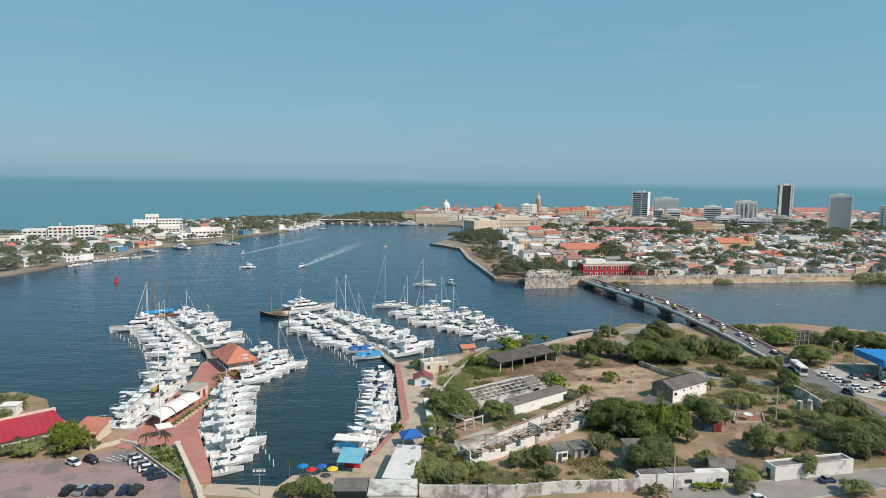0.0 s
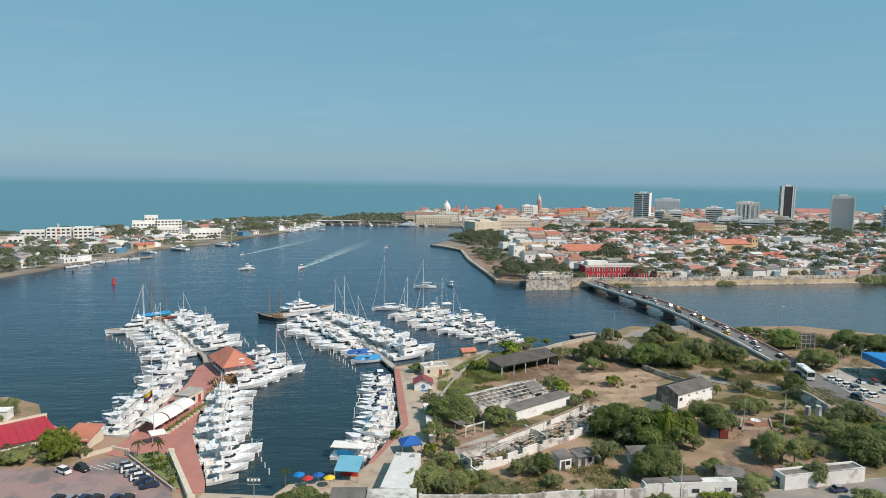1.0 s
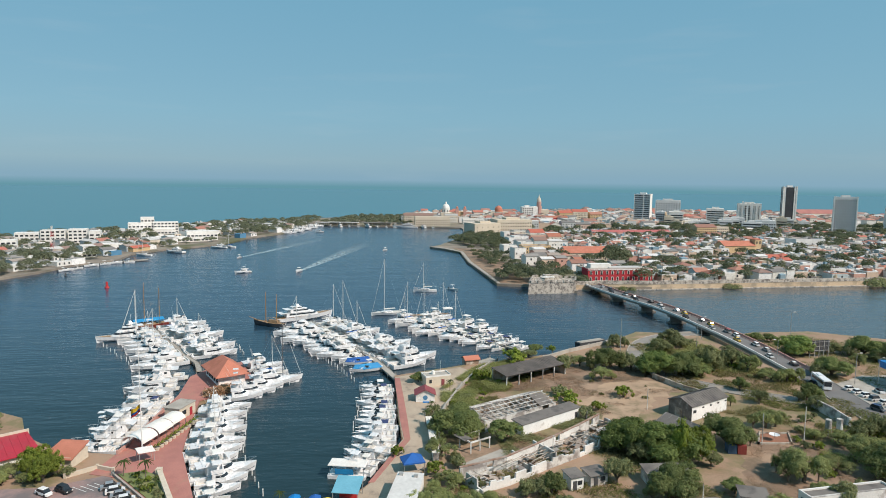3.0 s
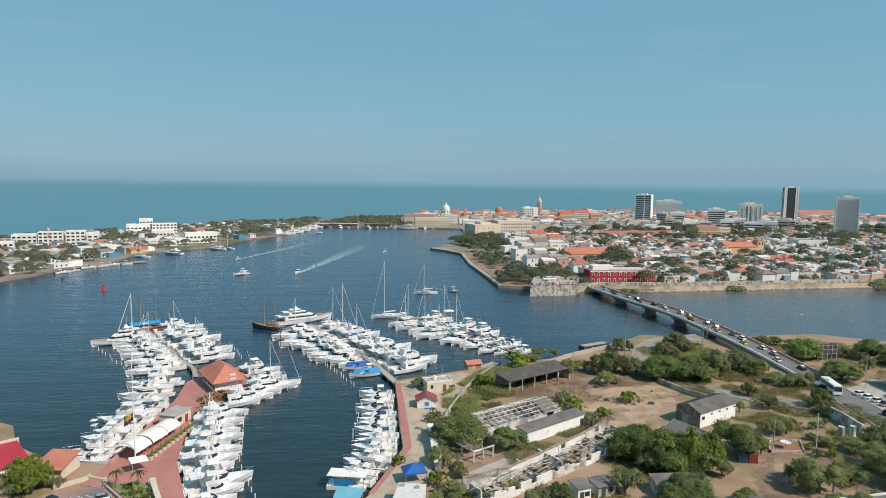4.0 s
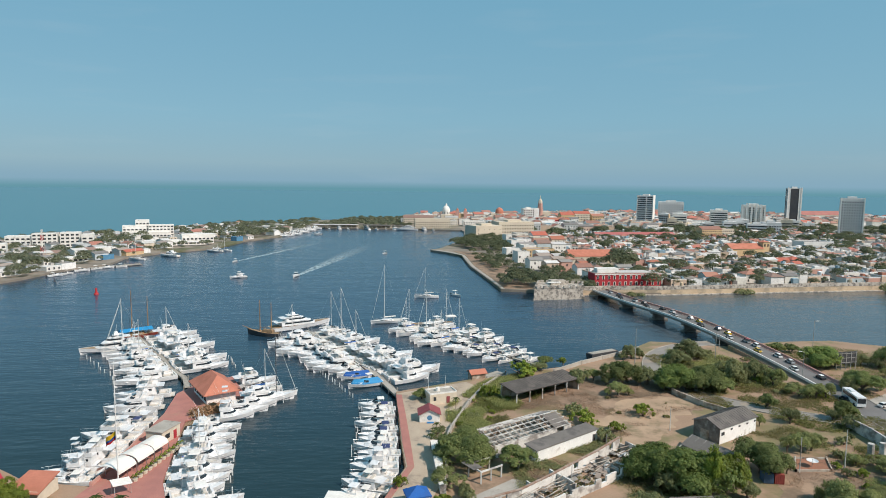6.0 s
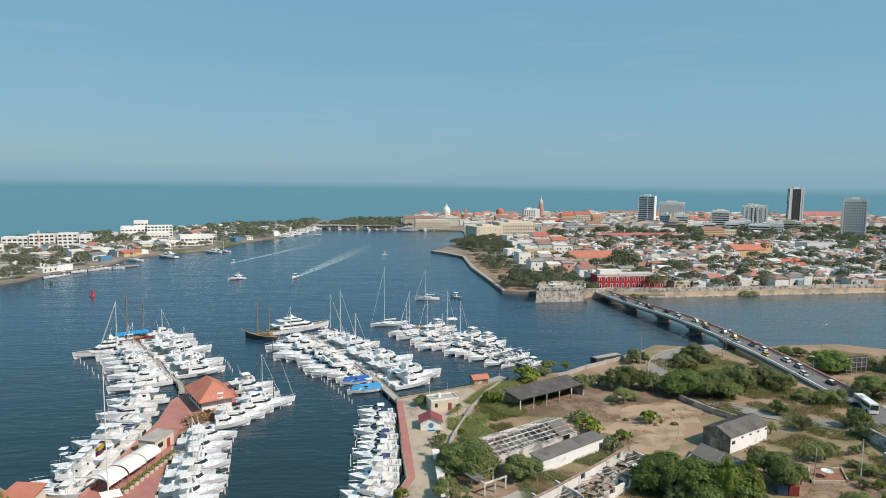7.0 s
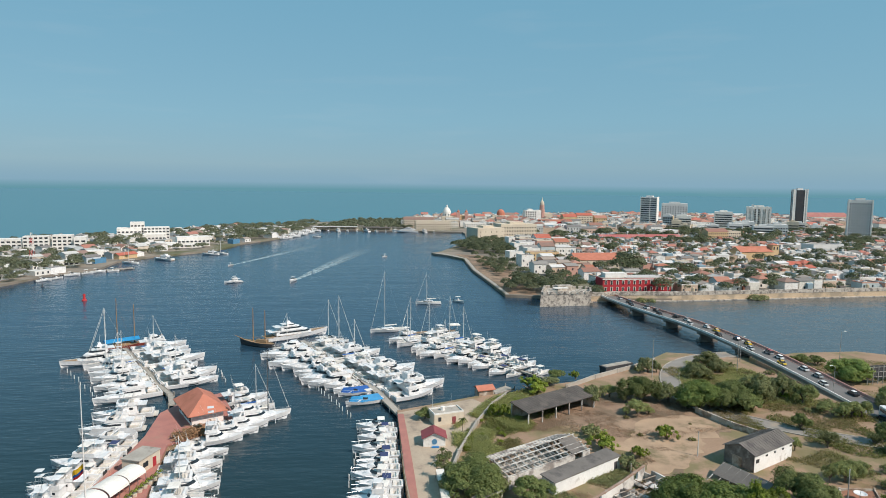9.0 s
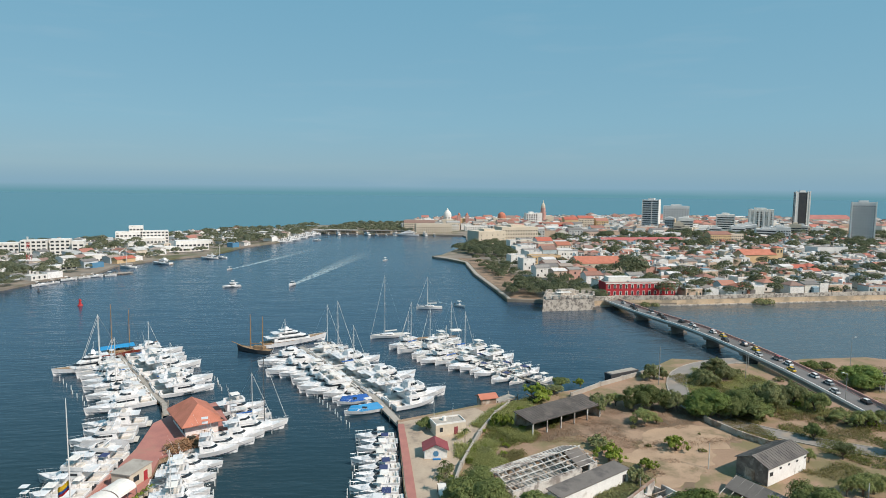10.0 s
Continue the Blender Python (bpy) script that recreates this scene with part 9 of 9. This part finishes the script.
places += list(street_grid(CENTRO, 5, 16, 4, ["tile", "flat", "flat", "hip", "flat", "sheet", "flat"], (6, 12), 0.8, CL2))
far_town("far_houses", places, "packed low houses of the old town, tiled and sheet roofs")
house(783, 1200, 90, 30, 12, 6, "tile", CREAM, roof=mat("faded_red_roof", (0.40, 0.17, 0.14), (0.34, 0.14, 0.12), 0.1, 0.85), label="long fortress vaults with a red roof")
roof_clutter("yard_sheds_and_tanks", near_places + places, "lean-to sheds, roof tanks and stair heads crowded on the old town")

# peninsula
def white_hotel(x, y, turn, blocks, label):
    t = thing("hotel", pose(x, y, 1.4, 0, 0, turn), label, "hotel")
    for bx, by, sx, sy, h in blocks:
        w = part("wing", boxes((bx, by, -0.4, sx, sy, h + 0.4)), WHITE_WALL, t)
        n = int(h / 3.2)
        c = max(2, int(sx / 3.5))
        me = to_mesh("window", boxes((0, 0, 0, sx / c * 0.62, 0.2, 1.5)), WINDOW)
        for f in range(n):
            for i in range(c):
                part("window", me, None, w, m=pose(bx + (i + 0.5) * sx / c - sx / 2, by - sy / 2 - 0.02, 1.0 + f * 3.2))
    return t


white_hotel(-296, 745, 22, ((-14, 2, 24, 16, 12.5), (-6, 4, 14, 14, 18.5), (13, 0, 26, 16, 13), (-2, -12, 48, 10, 6)), "stepped white hotel on the peninsula")
white_hotel(-337, 622, 20, ((-22, 2, 20, 12, 11), (-1, 0, 20, 12, 13), (19, 2, 16, 12, 13.5), (34, -4, 10, 12, 12)), "long white apartment block on the peninsula")
white_hotel(-331, 545, 26, ((0, 0, 11, 9, 11),), "narrow white apartment house on the peninsula")
white_hotel(-225, 668, 26, ((8, 0, 30, 14, 9.5), (-24, -4, 34, 10, 4.5), (-4, -14, 40, 8, 3.2)), "white waterfront block with terraces")
white_hotel(-262, 570, 40, ((0, 0, 14, 10, 6),), "small white waterfront house")
white_hotel(-258, 518, 60, ((0, 0, 16, 9, 4),), "low white boatyard shed")
house(-243, 535, 10, 7, 3.2, 66, "flat", FADED_BLUE, 1.4, label="low blue waterfront shed", group="houses of the peninsula")
house(-236, 566, 18, 7, 3.2, 66, "tile", OCHRE, 1.4, label="long orange-tan waterfront shed", group="houses of the peninsula")
house(-186, 700, 9, 8, 4, 60, "flat", FADED_BLUE, 1.4, label="pale blue waterfront house", group="houses of the peninsula")
SPITTOWN = [(-144, 900), (-154, 790), (-188, 700), (-232, 588), (-240, 546), (-238, 505), (-252, 440), (-262, 412), (-330, 388), (-430, 372), (-450, 500), (-420, 640), (-330, 810), (-230, 930)]
CL3 = [[(-335, 720), (-250, 720), (-250, 775), (-335, 775)], [(-390, 600), (-300, 600), (-300, 650), (-390, 650)], [(-262, 640), (-196, 640), (-196, 700), (-262, 700)]]
far_town("peninsula_houses", list(street_grid(SPITTOWN, 5, 10.5, 62, ["flat", "flat", "sheet", "sheet", "flat", "flat", "sheet", "tile"], (2.8, 6.4), 0.5, CL3)), "scattered low houses of the peninsula, mostly white", 1.4, PEN_WALL)
t = thing("radio_mast", pose(-276, 509, 1.4), "red and white lattice radio mast", "mast")
for k in range(6):
    z0, z1 = k * 4.2, (k + 1) * 4.2
    w0, w1 = 1.6 - k * 0.2, 1.6 - (k + 1) * 0.2
    rows = [((a * w0, b * w0, z0), (a * w1, b * w1, z1), 0.1, 0.1, 4) for a, b in ((-1, -1), (1, -1), (1, 1), (-1, 1))]
    rows += [((-w0, -w0, z0), (w1, -w1, z1), 0.07, 0.07, 4), ((w0, -w0, z0), (-w1, -w1, z1), 0.07, 0.07, 4), ((-w0, w0, z0), (-w1, -w1, z1), 0.07, 0.07, 4)]
    part("lattice_section", tubes(*rows), RED_PAINT if k % 2 == 0 else CANVAS_WHITE, t)
# long sheds and boats at the back of the bay
for x, y, w, turn in ((-100, 916, 46, -4), (-50, 910, 40, -3), (-128, 912, 20, 0)):
    t = thing("pier_shed", pose(x, y, 1.5, 0, 0, turn), "long low boat shed on the waterfront", "shed", "sheds at the back of the bay")
    part("roof", boxes((0, 0, 3.4, w, 10, 0.5)), ROOF_SHEET, t)
    for i in range(7):
        part("post", boxes((-w / 2 + 1 + i * (w - 2) / 6, -4.5, -0.3, 0.5, 0.5, 3.8)), CREAM, t)
    part("back_wall", boxes((0, 4, -0.3, w, 0.4, 3.8)), CREAM, t)
spread(superyacht(34, 7.5, 2.6), at(-10, 886, 0, 176), "large white motor yacht moored at the harbour front")
for i in range(16):
    f = i / 15
    spread([YACHT_A, CRUISER, YACHT_C, YACHT_B][i % 4], at(-152 + 14 * f + (i % 2) * 6, 770 + 120 * f, 0, 20 + (i * 37) % 30), group="boats along the far shore")
for i in range(14):
    spread([CRUISER, LAUNCH, YACHT_C][i % 3], at(-128 + 13 * i, 898 - 0.6 * i, 0, 90 + (i * 31) % 40), group="boats along the far shore")
spread(SAIL_A, at(-222, 543, 0, 170), "white sailing yacht moored off the peninsula", "boats along the far shore")
spread(YACHT_B, at(-205, 566, 0, 160), "white motor yacht moored off the peninsula", "boats along the far shore")
spread(SAIL_B, at(-172, 612, 0, 170), "", "boats along the far shore")
spread(YACHT_A, at(-180, 606, 0, 175), "", "boats along the far shore")
for x, y, a in ((-236, 452, 50), (-233, 462, 60), (-231, 476, 40), (-222, 492, 30), (-214, 498, 30), (-226, 486, 40)):
    spread(LAUNCH if int(y) % 4 else CRUISER, at(x, y, 0, a), "", "boats along the far shore")
dock([(-240, 478), (-214, 505), (-206, 512)], 2.2, 0.9, "old concrete jetty of the peninsula", CONCRETE, name="jetty")

# trees of the far shores
woods = scatter(NEAR_Q, 125, (0.65, 1.25), 31, 6) + scatter(FAR_Q, 280, (0.65, 1.35), 32, 6) + scatter(EAST_Q, 170, (0.8, 1.4), 33, 9) + scatter(CENTRO, 70, (0.9, 1.5), 34, 12) + scatter([(150, 750), (440, 790), (700, 790), (800, 940), (640, 960), (330, 880), (150, 830)], 190, (0.9, 1.5), 46, 8)
woods += scatter([(200, 690), (330, 700), (330, 732), (200, 724)], 26, (0.9, 1.4), 35, 6) + scatter([(330, 690), (560, 700), (540, 770), (420, 780), (330, 760)], 50, (0.9, 1.5), 37, 7)
woods += [(158, 492, 2.1, 1.6), (150, 487, 1.6, 1.6), (166, 495, 1.5, 1.6), (157, 484, 1.4, 1.6)]
far_woods("town_trees", woods, "dusty green trees between the houses of the old town")
park = scatter([(56, 404), (80, 400), (92, 412), (84, 440), (62, 440), (54, 420)], 16, (0.7, 1.1), 36, 5) + scatter([(60, 470), (80, 470), (82, 600), (54, 600), (52, 520)], 34, (0.5, 0.85), 38, 6) + scatter([(52, 620), (96, 610), (100, 735), (66, 738), (40, 660)], 70, (0.7, 1.15), 39, 5) + scatter([(92, 394), (108, 396), (112, 408), (92, 410)], 8, (0.5, 0.9), 40, 4) + scatter([(80, 412), (114, 412), (112, 470), (86, 470)], 18, (0.6, 1.0), 45, 6)
far_woods("park_trees", park, "dark green trees of the waterfront park")
front = [(-262, 416), (-250, 440), (-248, 474), (-241, 508), (-238, 548), (-231, 582), (-196, 636), (-190, 690), (-206, 690), (-262, 600), (-300, 470)]
spit = scatter(front, 60, (0.4, 0.75), 48, 5, 1.4) + [p for p in scatter(SPITTOWN, 500, (0.55, 1.2), 41, 5, 1.4) if not any(inside(p[0], p[1], q) for q in CL3)] + scatter([(-136, 918), (0, 925), (10, 1130), (-100, 1110)], 200, (0.6, 1.0), 42, 5) + scatter([(-140, 905), (-150, 800), (-190, 760), (-300, 860), (-240, 950), (-150, 1060)], 130, (0.6, 1.1), 47, 6, 1.4) + scatter([(-262, 412), (-246, 436), (-246, 470), (-300, 470), (-330, 400)], 30, (0.5, 0.9), 43, 6, 1.4)
far_woods("peninsula_trees", spit, "dusty green trees along the peninsula", LEAF_S)
mang = scatter([(284, 396), (340, 402), (420, 414), (420, 424), (300, 409)], 26, (0.7, 1.1), 44, 4, -2.2) + [(198, 394, 0.8, -2.6), (203, 394.5, 0.7, -2.4), (128, 386, 0.6, -2.0), (113, 386, 0.5, -1.8), (134, 387, 0.5, -1.8)]
far_woods("mangroves", mang, "green mangrove bushes at the foot of the wall", LEAF_B)
sheet("park_path", [(20.5, 614.5), (30.5, 602.5), (43.6, 576), (44.6, 506), (50.6, 440), (53.6, 401), (55.4, 401), (52.6, 440), (47, 506), (46, 578), (33.5, 605), (24, 618)], 1.75, CONCRETE, "pale waterfront path round the park", "pavement")
sheet("park_ground", [(55.6, 402), (72, 398), (76, 470), (64, 600), (38, 610), (46.5, 578), (47.5, 506), (53, 440)], 1.70, DIRT, "brown bare earth of the park", "ground")


# ---- on the bay ----
t = thing("channel_buoy", pose(-177, 386, 0), "red channel buoy with a lattice cage", "buoy")
part("float", lathe(bmesh.new(), ((1.2, -0.6), (1.3, 0.2), (1.1, 0.7), (0.5, 0.9)), 12), RED_PAINT, t)
part("cage", lathe(bmesh.new(), ((0.8, 0.8), (0.5, 2.6), (0.75, 2.7), (0.6, 3.6), (0.1, 3.8)), 8), RED_PAINT, t)
t = thing("channel_buoy", pose(-224, 430, 0), "dark green channel buoy", "buoy")
part("float", lathe(bmesh.new(), ((0.8, -0.6), (0.9, 0.3), (0.3, 0.6)), 10), DARK_METAL, t)
part("cage", lathe(bmesh.new(), ((0.4, 0.5), (0.3, 2.0), (0.05, 2.4)), 8), DARK_METAL, t)


def wake(x, y, heading, L, w):
    """Foam trail astern of a boat: a low wedge of disturbed water that widens away from it."""
    bm = bmesh.new()
    n = 24
    rows = []
    for i in range(n + 1):
        u = i / n
        half = 0.7 + w * 0.5 * u ** 0.8
        bend = 3.0 * math.sin(u * 2.2)
        rows.append([bm.verts.new((-L * u, bend * u + half * k, 0.05 + (0.16 if k == 0 else 0.0) * (1 - u))) for k in (-1, -0.5, 0, 0.5, 1)])
    for a, b in zip(rows, rows[1:]):
        for k in range(4):
            bm.faces.new((a[k], b[k], b[k + 1], a[k + 1]))
    me = to_mesh("wake", bm, WAKE, True)
    ob = tagged(new("wake", me), "pale foam wake behind a moving boat", "wake", kind="stuff")
    ob.matrix_basis = pose(x, y, 0, 0, 0, heading) @ pose(-3.5, 0, 0)
    return ob


wake(-79.5, 456, 262, 230, 22)
spread(CRUISER, at(-79.5, 456, 0, 262), "white motor boat under way with a foaming wake", "boats under way")
wake(-142, 534, 257, 190, 15)
spread(LAUNCH_W, at(-142, 534, 0, 257), "small white boat under way with a wake", "boats under way")
spread(YACHT_C, at(-116, 449.5, 0, 215, 0.75), "white cruiser under way in the bay", "boats under way")
spread(CRUISER, at(-115.6, 800, 0, 190), "white boat crossing the far bay", "boats under way")
spread(LAUNCH_W, at(-25.6, 599, 0, 240), "small open boat in mid bay", "boats under way")
spread(LAUNCH, at(24.8, 385, 0, 315), "small open boat near the park shore", "boats under way")
wake(24.8, 385, 315, 26, 3)
